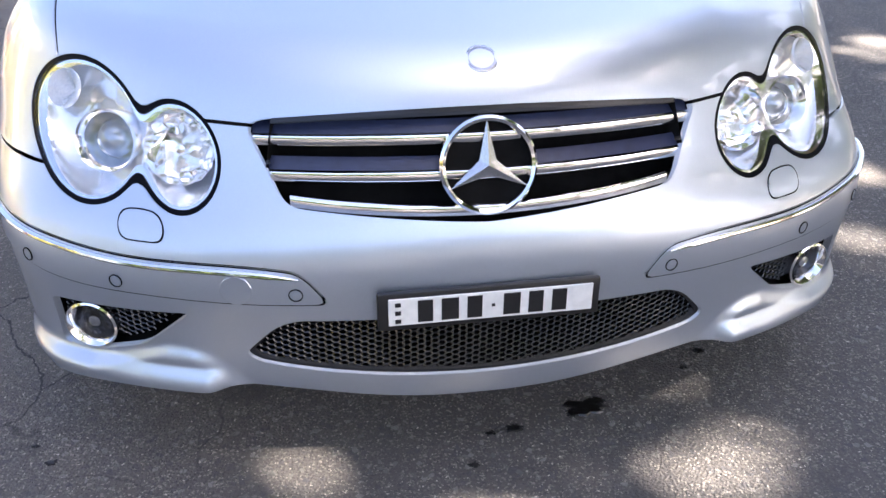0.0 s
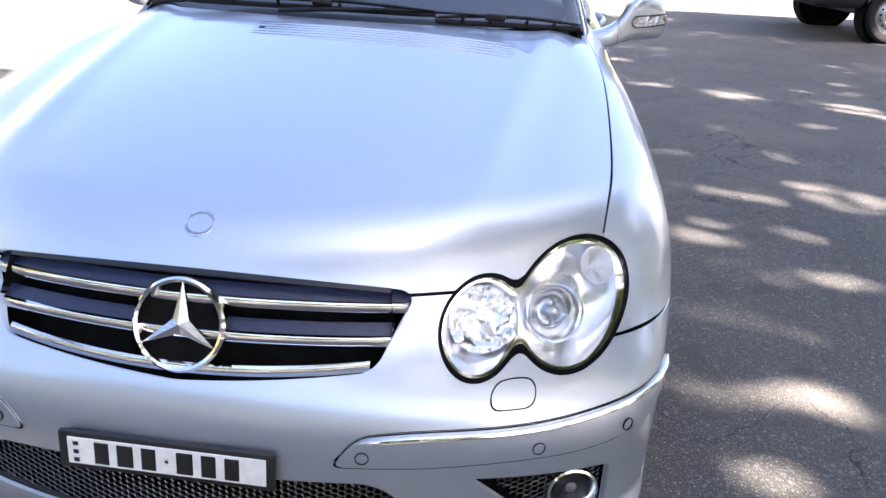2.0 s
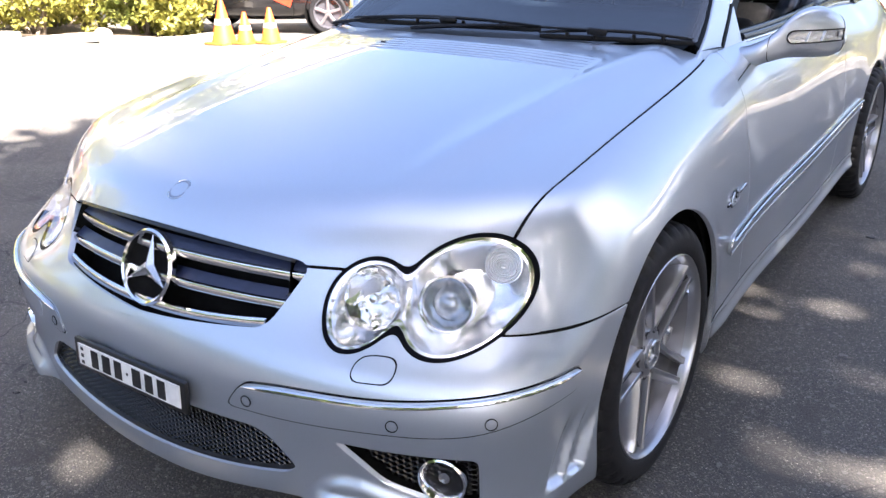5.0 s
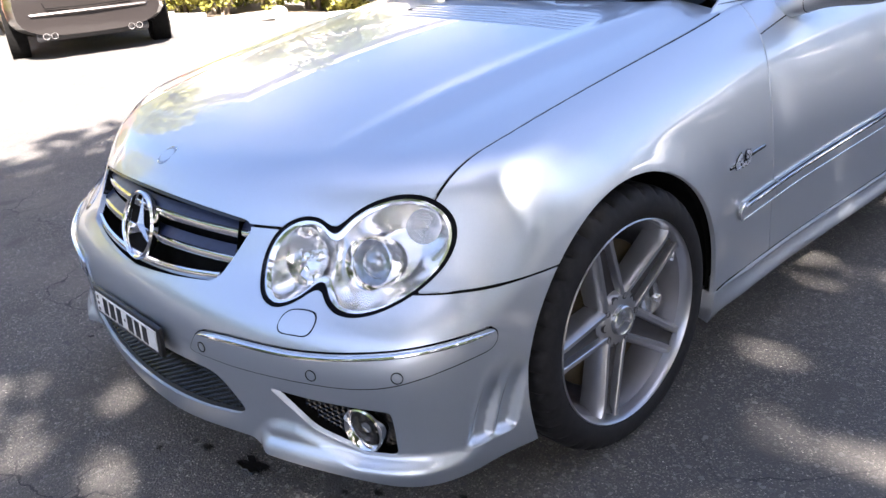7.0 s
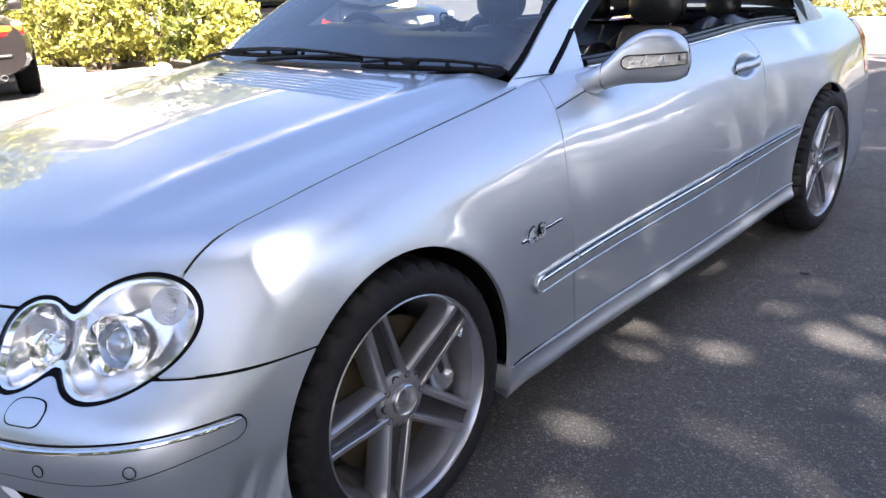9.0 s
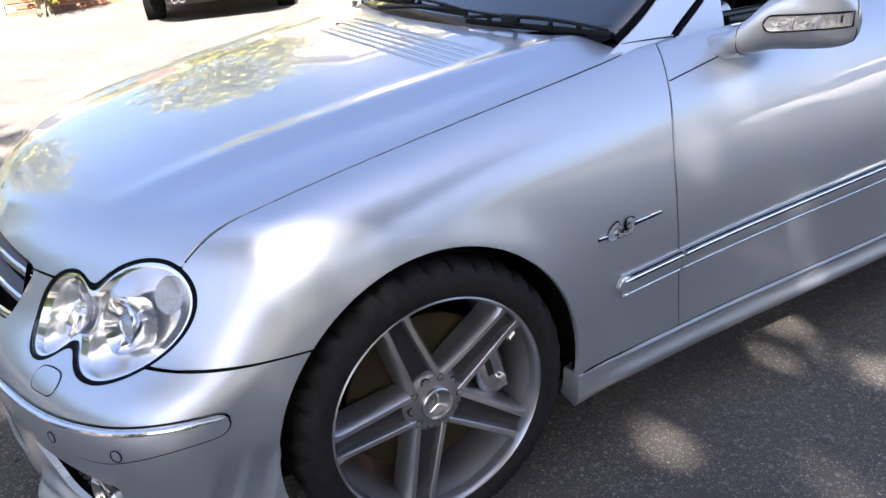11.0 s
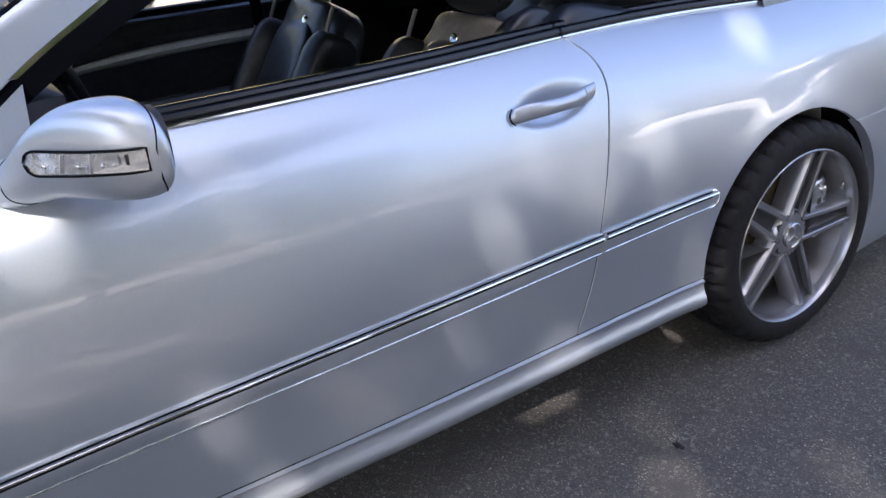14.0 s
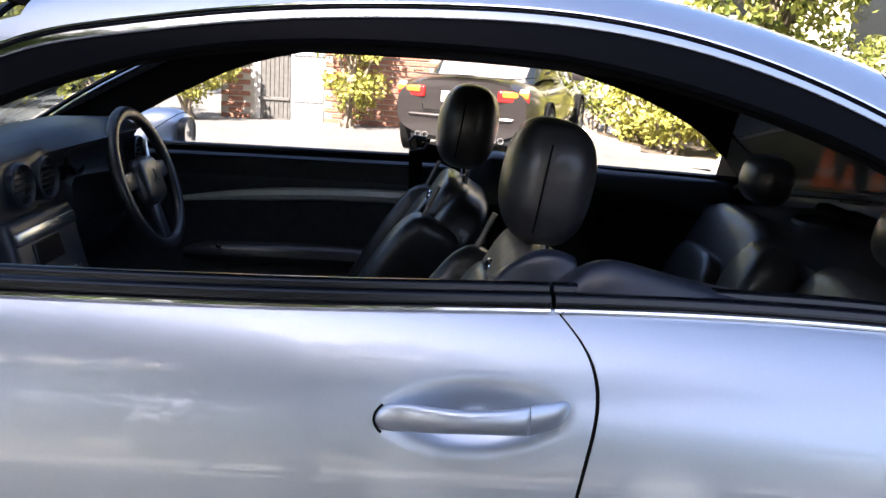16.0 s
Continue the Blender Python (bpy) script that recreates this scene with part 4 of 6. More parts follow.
    part("mirror_glass", loft([[(m * .886 + (x - m * .886) * .9, 1.966, .959 + (z - .959) * .88) for x, z in oval_ring], [(m * .886 + (x - m * .886) * .9, 1.9715, .959 + (z - .959) * .88) for x, z in oval_ring]]), bpy.data.materials.get("mirror_silver") or mat("mirror_silver", (.85, .86, .87), .02, 1.0), mirror, sharp=50)
    front_y = spline(*[(q[0], q[1]) for q in st[3:]])
    band, cover = [], []
    for k in range(41):
        u = k / 40
        x = .838 + .123 * u
        y = float(front_y(x))
        d = (float(front_y(x + .004)) - y) / .004
        n = Vector((d, -1, 0)).normalized()
        h = .0195 * math.sqrt(max(.01, 1 - max(0, 1 - u * 7.5) ** 2)) * (1 - .12 * u)
        c = Vector((x, y, .953 + .003 * u))
        ring = lambda *pairs: [(m * (c.x + n.x * o), c.y + n.y * o, c.z + v) for o, v in pairs]
        band.append(ring((-.016, -h), (.0020, -h), (.0012, -h * .55), (.0016 + .0012 * math.cos(u * 19), 0), (.0012, h * .55), (.0020, h), (-.016, h)))
        cover.append(ring((-.002, -h), (.0030, -h * .96), (.0062, 0), (.0030, h * .96), (-.002, h)))
    turn_lamp = part("turn_lamp", loft(band), LAMP_BED, mirror, "clear turn lamp band in the mirror", sharp=50)
    lens = part("lamp_cover", loft(cover, caps=False), LENS, turn_lamp, "clear plastic cover", sharp=60)
    lens.visible_shadow = False
    part("turn_lamp_edge", tube([b[1] for b in cover] + [b[3] for b in reversed(cover)] + [cover[0][1]], .0021, 6), SEAL, turn_lamp)
    for k, r0, mm in ((8, .0045, CHROME), (13, .0038, CHROME), (22, .0050, CHROME), (25, .0036, BRUSHED), (30, .0042, CHROME), (33, .0030, CHROME)):
        q = Vector(band[k][3])
        part("lamp_bulb", lathe([(.0005, -r0), (r0 * .8, -r0 * .5), (r0, .0), (r0 * .8, r0 * .6), (.0005, r0 * 1.1)], 12), mm, turn_lamp, at=Matrix.Translation((q.x, q.y, q.z - .004)))
    for k in (16, 27):
        q = Vector(band[k][3])
        part("lamp_divider", box((.0022, .008, .030), (q.x, q.y - .001, q.z), .0008, 1, (0, m * 18, m * 35)), LENS_CLEAR, turn_lamp)
    for k in (35, 37):
        q = Vector(band[k][3])
        part("lamp_socket", box((.004, .006, .016), (q.x, q.y - .001, q.z + .003), .001, 1, (0, 0, m * 35)), BRUSHED if k == 35 else GROOVE, turn_lamp)

# "6.3" badge on the wings
for m in (-1, 1):
    cu = bpy.data.curves.new("badge_text", "FONT")
    cu.body, cu.size, cu.extrude, cu.shear, cu.offset = "6.3", .050, .0030, .25, .0024
    tmp = bpy.data.objects.new("tmp_text", cu)
    scene.collection.objects.link(tmp)
    me = bpy.data.meshes.new_from_object(tmp)
    bpy.data.objects.remove(tmp)
    me.materials.append(SATIN)
    at = flank(1.310 if m > 0 else 1.397, .5665, .0045)
    n = Vector(gradient(body, np.array(flank(1.345, .580))[None])[0])
    n.x *= m
    along = Vector((0, m, 0)) - n * n.y * m
    along.normalize()
    turn = Matrix.Translation((m * at.x, at.y, at.z)) @ Matrix((along, n.cross(along), n)).transposed().to_4x4() @ Matrix.Diagonal((1.30, .92, 1, 1))
    emblem = place(new("wing_badge", me), car, turn, "chrome figures on the front wing")
    # a fatter black copy behind the figures paints their drop shadow
    cu = bpy.data.curves.new("badge_shade", "FONT")
    cu.body, cu.size, cu.extrude, cu.shear, cu.offset = "6.3", .050, .0012, .25, .0046
    tmp = bpy.data.objects.new("tmp_text", cu)
    scene.collection.objects.link(tmp)
    me = bpy.data.meshes.new_from_object(tmp)
    bpy.data.objects.remove(tmp)
    me.materials.append(SEAL)
    place(new("badge_shadow_and_bar", me), emblem, turn @ Matrix.Translation((.0008, -.0008, -.001)))
    for y0, z0, y1, z1, r0, r1 in ((1.392, .582, 1.480, .585, .0050, .0042), (1.288, .574, 1.312, .574, .0040, .0046)):
        if m < 0:
            y0, y1 = 2.707 - y0, 2.707 - y1
        q0, q1 = flank(y0, z0, .0016), flank(y1, z1, .0016)
        part("badge_shadow_and_bar", tube([(m * q0.x, q0.y, q0.z), (m * q1.x, q1.y, q1.z)], [r0, r1], 8, 1.0), SEAL, emblem)
        part("badge_bar", tube([(m * (q0.x + .002), q0.y, q0.z + .0035), (m * (q1.x + .002), q1.y, q1.z + .003)], [.0022, .0018], 8), CHROME, emblem)

# wipers lying along the foot of the windscreen
def wiper(a, b, c, d):
    """Arm from a to the bridge b, over a blade from c to d, with a bowed yoke between them."""
    a, b, c, d = Vector(a), Vector(b), Vector(c), Vector(d)
    path = [a.lerp(b, k / 8) + Vector((0, 0, .010 * math.sin(math.pi * k / 8))) for k in range(9)]
    w = part("wiper", tube(path, [.011, .011, .010, .009, .008, .007, .006, .006, .006], 8, .6), WIPER, car, "black windscreen wiper at rest")
    blade = [c.lerp(d, k / 16) for k in range(17)]
    part("wiper_blade", tube(blade, [.004] + [.0055] * 15 + [.004], 8, 1.4), WIPER, w)
    part("wiper_spine", tube([q + Vector((0, -.006, .011 + .013 * math.sin(math.pi * k / 16))) for k, q in enumerate(blade)], [.003] + [.0045 + .002 * math.sin(math.pi * k / 16) for k in range(1, 16)] + [.003], 8, .8), WIPER, w)
    mid = min(range(17), key=lambda k: (blade[k] - b).length)
    part("wiper_bridge", box((.060, .019, .021), b + Vector((0, .002, -.004)), .009, 2, (0, 4, 12)), WIPER, w)
    for k in (3, 6, 10, 13):
        part("wiper_clip", box((.010, .013, .018), blade[k] + Vector((0, -.003, .008)), .003, 1), WIPER, w)


wiper((-.20, 1.345, .972), (.42, 1.388, .990), (.25, 1.368, .968), (.665, 1.492, .958))
wiper((-.62, 1.440, .960), (-.08, 1.372, 1.002), (-.50, 1.420, .975), (.25, 1.372, .985))
part("cowl_panel", loft([[(x, float(cowl(x)) + d, float(top(x, float(cowl(x)) - .01)) + h) for x in [-.635 + 1.27 * k / 24 for k in range(25)]] for d, h in ((.003, -.05), (.004, -.006), (.03, -.004), (.075, .006), (.10, -.03))], caps=False), WIPER, car, "black cowl under the windscreen")
for m in (-1, 1):
    part("pillar_joint", tube([(m * .684, 1.508, .9365), (m * .690, 1.56, .936), (m * .694, 1.61, .9345), (m * .697, 1.664, .931)], [.0008, .0011, .0014, .0020], 6), SEAL, car)

# slots and washer jets at the rear of the bonnet
for k in range(6):
    path, dark = [], []
    for i in range(25):
        u = i / 24
        x = -.22 + .71 * u
        y = 1.122 + .024 * k + .10 * (x - .10) ** 2
        lift = .0022 * math.sin(math.pi * u) ** .5
        path.append((x, y, float(top(x, y)) + lift - .002))
        dark.append((x, y + .008, float(top(x, y + .008)) + .0003))
    rib = part("bonnet_rib", tube(path, [.001 + .0026 * math.sin(math.pi * i / 24) ** .5 for i in range(25)], 8), PAINT, car)
    # a black tube stands in for each slot's shade, thinning towards +x
    part("bonnet_slot", tube(dark, [.0005 + .0018 * math.sin(math.pi * i / 24) ** .5 * max(.05, 1.3 - 2.4 * i / 24) for i in range(25)], 6, .45), VOID, rib)
for x in (-.20, .20):
    part("washer_jet", box((.018, .012, .006), (x, 1.20, float(top(x, 1.20)) - .0005), .002, 1), BLACK, car)


# ---- wheels ----
def make_wheel(at, mirror, turn):
    sgn = -1 if mirror else 1
    base = at @ pose(0, 0, 0, 0, 0, 180 if mirror else 0)
    n = 180
    prof = [(.2385, .092), (.2445, .104), (.254, .1105), (.267, .1130), (.281, .1115), (.293, .1075), (.303, .1015), (.3105, .093), (.3155, .082), (.318, .066), (.3182, .036), (.3105, .034), (.3105, .026), (.3185, .024), (.3187, 0)]
    prof = prof + [(r, -x) for r, x in reversed(prof[:-1])]
    verts, faces, k = [], [], len(prof)
    for i in range(n):
        a = 2 * math.pi * i / n
        groove = i % 5 == 0
        for r, x in prof:
            d = .010 if groove and .300 <= r and abs(x) > .045 else (.0012 if .266 < r < .2935 and i % 15 < 4 else 0)
            verts.append((x, (r - d * (r > .3)) * math.cos(a), (r - d * (r > .3)) * math.sin(a)))
    for i in range(n):
        for j in range(k - 1):
            a, b = i * k + j, ((i + 1) % n) * k + j
            faces.append((a, b, b + 1, a + 1))
    wheel = link("wheel", verts, faces, RUBBER, car, "18-inch alloy wheel with a low-profile tyre", sharp=40, at=base)
    part("rim_barrel", lathe([(.2395, .090), (.234, .070), (.224, .05), (.215, -.02), (.216, -.09), (.236, -.10)], 96), BARREL, wheel, at=base)
    part("rim_lip", lathe([(.2395, .088), (.2470, .100), (.2465, .1065), (.2440, .1085), (.2408, .1050), (.2380, .094), (.2350, .078)], 96), ALLOY, wheel, at=base)
    for s in range(5):
        a0 = radians(turn + 72 * s)
        u, w = Vector((0, math.cos(a0), math.sin(a0))), Vector((0, -math.sin(a0), math.cos(a0)))
        out = Vector((1, 0, 0))

        def pt(r, side, x):
            return u * r + w * side + out * x
        for e in (-1, 1):
            rings = []
            for t in range(13):
                q = t / 12
                r = .046 + .190 * q
                flare = max(0, q - .86) / .14
                c = .0315 - .0085 * q + .004 * flare * flare
                half = .0064 + .0030 * flare * flare
                x = .0755 + .0165 * q ** 1.4 + .002 * math.sin(math.pi * q)
                low = .052 + .010 * q
                rings.append([pt(r, e * (c - half - .0025), x - .024), pt(r, e * (c - half), x - .0020), pt(r, e * (c - half * .72), x), pt(r, e * (c + half * .72), x), pt(r, e * (c + half), x - .0020),
                              pt(r, e * (c + half + .0075), x - .020), pt(r, e * (c + half + .0110), x - low), pt(r, e * (c - half - .0025), x - low)])
            part("spoke", loft(rings), ALLOY, wheel, sharp=32, at=base)
        rings = []
        for t in range(9):
            q = t / 8
            r = .058 + .174 * q
            half = .0235 - .0075 * q
            x = .0575 + .0150 * q ** 1.4 + .010 * max(0, q - .9) / .1
            rings.append([pt(r, -half, x - .02), pt(r, -half, x + .003), pt(r, -half * .7, x), pt(r, half * .7, x), pt(r, half, x + .003), pt(r, half, x - .02)])
        part("spoke_recess", loft(rings), GROOVE, wheel, "dark grey groove between twin spokes", sharp=40, at=base)
        part("spoke_pocket", lathe([(.0115, .050), (.0115, .0735), (.0085, .0740), (.0080, .060), (.0005, .060)], 16), GROOVE, wheel, at=base @ Matrix.Translation(u * .0545))
        b = a0 + radians(36)
        part("wheel_bolt", lathe([(.009, .060), (.009, .074), (.0065, .0755), (.006, .070), (.0005, .070)], 12), BLACK, wheel, at=base @ Matrix.Translation((.001, .0575 * math.cos(b), .0575 * math.sin(b))))
    part("wheel_hub", lathe([(.074, .036), (.071, .062), (.062, .0725), (.046, .0760), (.0365, .0760)], 60), ALLOY, wheel, at=base)
    cap = part("hub_cap", lathe([(.036, .070), (.036, .0835), (.0335, .086), (.030, .0845), (.028, .0835), (.0005, .085)], 40), BRUSHED, wheel, "silver hub cap", at=base)
    for k in range(3):
        a = radians(90 + 120 * k)
        part("hub_ray", box((.002, .024, .0045), (.0852, .012 * math.cos(a), .012 * math.sin(a)), .0008, 1, (math.degrees(a), 0, 0)), CHROME, wheel, at=base)
    part("brake_disc", lathe([(.178, .012), (.180, .016), (.178, .020), (.085, .020), (.080, .034), (.0005, .034)], 64), mat("brake_steel", (.050, .036, .016), .45, .5, 0, .3, 200.) if "brake_steel" not in bpy.data.materials else bpy.data.materials["brake_steel"], wheel, at=base)
    a1 = 13 if not mirror else 155
    cal = box((.062, .07, .185), (0, 0, 0), .014, 3)
    caliper = part("brake_caliper", cal, BRUSHED, wheel, "grey brake caliper", at=base @ pose(0, 0, 0, a1, 0, 0) @ Matrix.Translation((.025, .150, 0)))
    cat = base @ pose(0, 0, 0, a1, 0, 0) @ Matrix.Translation((.025, .150, 0))
    for z in (-.055, .055):
        part("caliper_bolt", lathe([(.011, .030), (.011, .037), (.007, .039), (.0005, .039)], 12), CHROME, caliper, at=cat @ Matrix.Translation((0, .016, z)))
    part("caliper_mark", box((.002, .016, .070), (.0312, -.004, 0), .0006, 1), PLATE_BLACK, caliper, at=cat)
    part("valve", tube([(.085, .219 * math.cos(radians(28)), .219 * math.sin(radians(28))), (.092, .200 * math.cos(radians(28)), .200 * math.sin(radians(28)))], .0045, 8), CHROME, wheel, at=base)
    return wheel


for axle, x in ((AXLE_F, .766), (AXLE_R, .745)):
    make_wheel(pose(x, axle, HUB), False, 38 if axle < 2 else 3)
    make_wheel(pose(-x, axle, HUB), True, 20)
    for m in (-1, 1):
        bm = lathe([(.354, 0), (.372, .0), (.372, -.30), (.10, -.31)], 40, 200)
        part("wheel_well", bm, VOID, car, at=pose(m * (.845 if axle < 2 else .79), axle, HUB, -10, 0, 0 if m > 0 else 180))
part("underbody", box((1.42, 3.7, .06), (0, 2.28, .205), .02, 2), VOID, car)
part("engine_bay", box((1.30, .80, .42), (0, .90, .47), .03, 2, taper=(.9, .95)), VOID, car)
for m in (-1, 1):
    part("inner_sill", box((.10, 1.98, .34), (m * .735, 2.20, .36), .02, 2), VOID, car)
    part("inner_wing", box((.10, .30, .40), (m * .70, 1.38, .60), .03, 2), VOID, car)
    part("rear_inner", box((.06, .80, .22), (m * .60, 3.62, .74), .02, 2), VOID, car)
part("boot_well", box((1.30, .62, .55), (0, 4.20, .58), .05, 2), VOID, car)


# dark joints between the panels: black tubes stand in for the gaps' shade
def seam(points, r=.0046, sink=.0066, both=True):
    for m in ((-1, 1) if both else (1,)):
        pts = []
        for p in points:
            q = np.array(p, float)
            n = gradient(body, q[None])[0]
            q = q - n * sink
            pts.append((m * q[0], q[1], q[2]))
        part("joint_shade", tube(pts, r, 6), VOID, car)


def top_at(x, y):
    p, _ = skin(body, np.array([x, y, .45]), np.array([0, 0, 1.]), 1.2)
    return p


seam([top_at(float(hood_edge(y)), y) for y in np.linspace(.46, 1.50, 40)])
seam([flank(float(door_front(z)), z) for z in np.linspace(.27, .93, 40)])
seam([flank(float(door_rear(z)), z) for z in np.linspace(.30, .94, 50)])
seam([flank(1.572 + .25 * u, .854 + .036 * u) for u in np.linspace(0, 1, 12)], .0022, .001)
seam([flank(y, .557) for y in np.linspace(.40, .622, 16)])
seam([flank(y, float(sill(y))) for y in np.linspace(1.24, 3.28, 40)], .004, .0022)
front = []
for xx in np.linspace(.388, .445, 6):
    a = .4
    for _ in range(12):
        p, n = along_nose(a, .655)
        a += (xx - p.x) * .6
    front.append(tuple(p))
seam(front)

# ---- inside the coupe ----
LINING = mat("headliner_cloth", (.005, .005, .006), .9, 0, 0, .2, 200., .001, 500., spec=.2)
P, ok = grid_z(-.66, .66, 1.9, 4.0, .93, .03, cabin)
panel("headliner", cabin, P, ok, [lambda x, y, z, s: .57 - x, lambda x, y, z, s: y - 2.11 + .10 * x * x, lambda x, y, z, s: 3.36 - .1 * x * x - y], LINING, car, "black cloth headliner", offset=-.03, depth=.01)
P, ok = grid_x(1.55, 3.95, .90, 1.36, .018, cabin)
sides("pillar_lining", cabin, P, ok, [lambda x, y, z, s: np.where(y < 2.16, x - screen_edge(y) + .02, x - .50), lambda x, y, z, s: z - np.where(y < 2.05, pane_top(y, -.004), win_top(y) + .010), lambda x, y, z, s: 3.55 - y], LINING, car, "black pillar lining", offset=-.035, depth=.012)
part("cabin_floor", box((1.36, 2.3, .05), (0, 2.62, .27), .01, 1), CARPET, car)
part("firewall", box((1.36, .06, .60), (0, 1.56, .56), .01, 1), CARPET, car)
part("rear_bulkhead", box((1.30, .05, .60), (0, 3.86, .60), .01, 1), CARPET, car)

LEDGE = mat("ledge_plastic", (.014, .019, .032), .30, 0, .0, .15, 60., .0003, 600.)
TRIM = mat("silver_trim", (.62, .64, .66), .42, .35, .2, .08, 90.)
ledge_top = spline((2.90, .948), (2.93, .980), (2.978, 1.001), (3.03, .993), (3.07, .984), (3.144, .969), (3.3, .959), (3.6, .945))
# door linings with a silver trim line and an armrest
P, ok = grid_x(1.60, 3.66, .30, .94, .02)
for m in (False, True):
    sx = -1 if m else 1
    lining = panel("door_lining", body, P, ok, [lambda x, y, z, s: belt(y) - .003 - z, lambda x, y, z, s: 2.90 - y], VINYL, car, "blue-black leather door lining", offset=-.075, depth=-.06, mirror=m)
    panel("quarter_lining", body, P, ok, [lambda x, y, z, s: belt(y) - .003 - z, lambda x, y, z, s: y - 2.906], LEATHER, car, "black rear side lining", offset=-.085, depth=-.07, mirror=m)
    path = []
    for k in range(21):
        u = k / 20
        y = 1.98 + .90 * u
        z = .822 + .078 * (1 - (1 - u) ** 2.6)
        q = flank(y, z, -.094)
        path.append((sx * q.x, q.y, q.z))
    part("door_trim_line", tube(path, [.005 + .011 * min(1, 3 * k / 20 + .1) for k in range(21)], 8, 1.2), TRIM, lining, "silver trim line")
    path = [(sx * (.655 - .03 * math.sin(math.pi * k / 12)), 2.02 + .80 * k / 12, .64 + .02 * math.sin(math.pi * k / 12)) for k in range(13)]
    part("armrest", tube(path, [.02] + [.042] * 11 + [.03], 12, .8), LEATHER, lining)
    part("pull_cup", tube([(sx * .615, 2.12 + .10 * k / 4, .675 - .012 * k) for k in range(5)], .006, 8), CHROME, lining)
    # ledge behind the door, with a hump for the belt
    rings = []
    for k in range(45):
        y = 2.905 + .665 * k / 44
        h = float(ledge_top(y)) - .925
        rings.append([(sx * .676, y, .920), (sx * .671, y, .926 + .30 * h), (sx * .658, y, .926 + .72 * h), (sx * .640, y, .925 + .96 * h), (sx * .622, y, .925 + h), (sx * .60, y, .925 + .93 * h), (sx * .583, y, .92 + .55 * h), (sx * .575, y, .86)])
    part("rear_ledge", loft(rings), LEDGE, car, "moulded dark plastic ledge", sharp=170)
    rings = []
    for k in range(17):
        u = k / 16
        h = .070 * math.sin(math.pi * min(1, .08 + .62 * u)) ** .8
        rings.append([(sx * .60, 2.825 + .115 * u, .90), (sx * .60, 2.825 + .115 * u, .93 + .85 * h), (sx * .575, 2.825 + .115 * u, .93 + h), (sx * .53, 2.825 + .115 * u, .925 + .8 * h), (sx * .52, 2.825 + .115 * u, .86)])
    part("belt_housing", loft(rings), LEDGE, car, "dark plastic belt housing", sharp=120)

# dashboard with hood, vents and centre stack
rings = []
for k in range(29):
    x = -.615 + 1.23 * k / 28
    edge = max(0, abs(x) - .5) ** 2 * 2.2
    hump = math.exp(-((x + .34) / .24) ** 4)
    rings.append([(x, 1.52 + edge * 4, .915), (x, 1.62, .978 + .010 * hump - edge), (x, 1.74, 1.014 + .022 * hump - edge), (x, 1.850 + .060 * hump, 1.022 + .022 * hump - edge), (x, 1.890 + .085 * hump, .995 + .025 * hump), (x, 1.895 - .10 * hump, .95), (x, 1.895 - .12 * hump, .88), (x, 1.89, .80), (x, 1.82, .66), (x, 1.60, .60)])
dash = part("dashboard", loft(rings), DASH, car, "dark grey moulded dashboard", sharp=70)
for x, z in ((-.05, .945), (.06, .945), (.60, .93), (-.62, .93)):
    at = Matrix.Translation((x, 1.898, z)) @ Vector((0, 1, .12)).to_track_quat("X", "Z").to_matrix().to_4x4()
    part("vent_ring", lathe([(.047, -.02), (.047, .010), (.043, .014), (.040, .008), (.039, -.02)], 36), BRUSHED if x > .2 else DASH, dash, at=at)
    for d in (-.024, -.012, 0, .012, .024):
        part("vent_slat", box((.012, 2 * math.sqrt(.039 ** 2 - d * d), .0022), (0, 0, d), .0006, 1), BLACK, dash, at=at)
stack = part("centre_panel", box((.30, .10, .30), (0, 1.900, .73), .02, 3, (14, 0, 0)), DASH, dash, "centre stack with screen and keys")
part("stack_trim", box((.27, .012, .030), (.0, 1.922, .848), .006, 2, (14, 0, 0)), BRUSHED, stack)
part("stack_screen", box((.12, .008, .05), (.02, 1.934, .806), .003, 1, (14, 0, 0)), GLOSS, stack)
for i in range(3):
    for j in range(5):
        part("stack_key", box((.030, .010, .016), (-.08 + .040 * j, 1.950 + .0067 * i, .745 - .026 * i), .003, 1, (14, 0, 0)), BRUSHED if i == 0 else BLACK, stack)
part("centre_console", box((.24, 1.0, .22), (0, 2.45, .42), .04, 3), DASH, car)
part("gear_lever", merge(tube([(-.02, 2.18, .52), (-.02, 2.21, .64)], .012, 10), box((.045, .06, .06), (-.02, 2.215, .665), .018, 3)), LEATHER, car)

# steering wheel on the driver's side
sw = Matrix.Translation((-.37, 2.012, .900)) @ Vector((0, .942, .335)).to_track_quat("X", "Z").to_matrix().to_4x4()
rim = bmesh.new()
rings = []
for i in range(48):
    a = 2 * math.pi * i / 48
    rings.append([rim.verts.new((.0145 * math.sin(b), (.172 + .0165 * math.cos(b)) * math.cos(a), (.172 + .0165 * math.cos(b)) * math.sin(a))) for b in [2 * math.pi * k / 12 for k in range(12)]])
for i in range(48):
    for k in range(12):
        rim.faces.new((rings[i][k], rings[(i + 1) % 48][k], rings[(i + 1) % 48][(k + 1) % 12], rings[i][(k + 1) % 12]))
wheel_in = part("steering_wheel", rim, LEATHER, car, "black leather steering wheel", at=sw)
part("wheel_pad", merge(box((.05, .145, .125), (-.005, 0, -.005), .03, 4)), LEATHER, wheel_in, at=sw)
for y, z, w, h in ((.115, .01, .12, .045), (-.115, .01, .12, .045), (0, -.115, .05, .12)):
    part("wheel_spoke", box((.022, w, h), (-.01, y, z), .008, 2), DASH, wheel_in, at=sw)
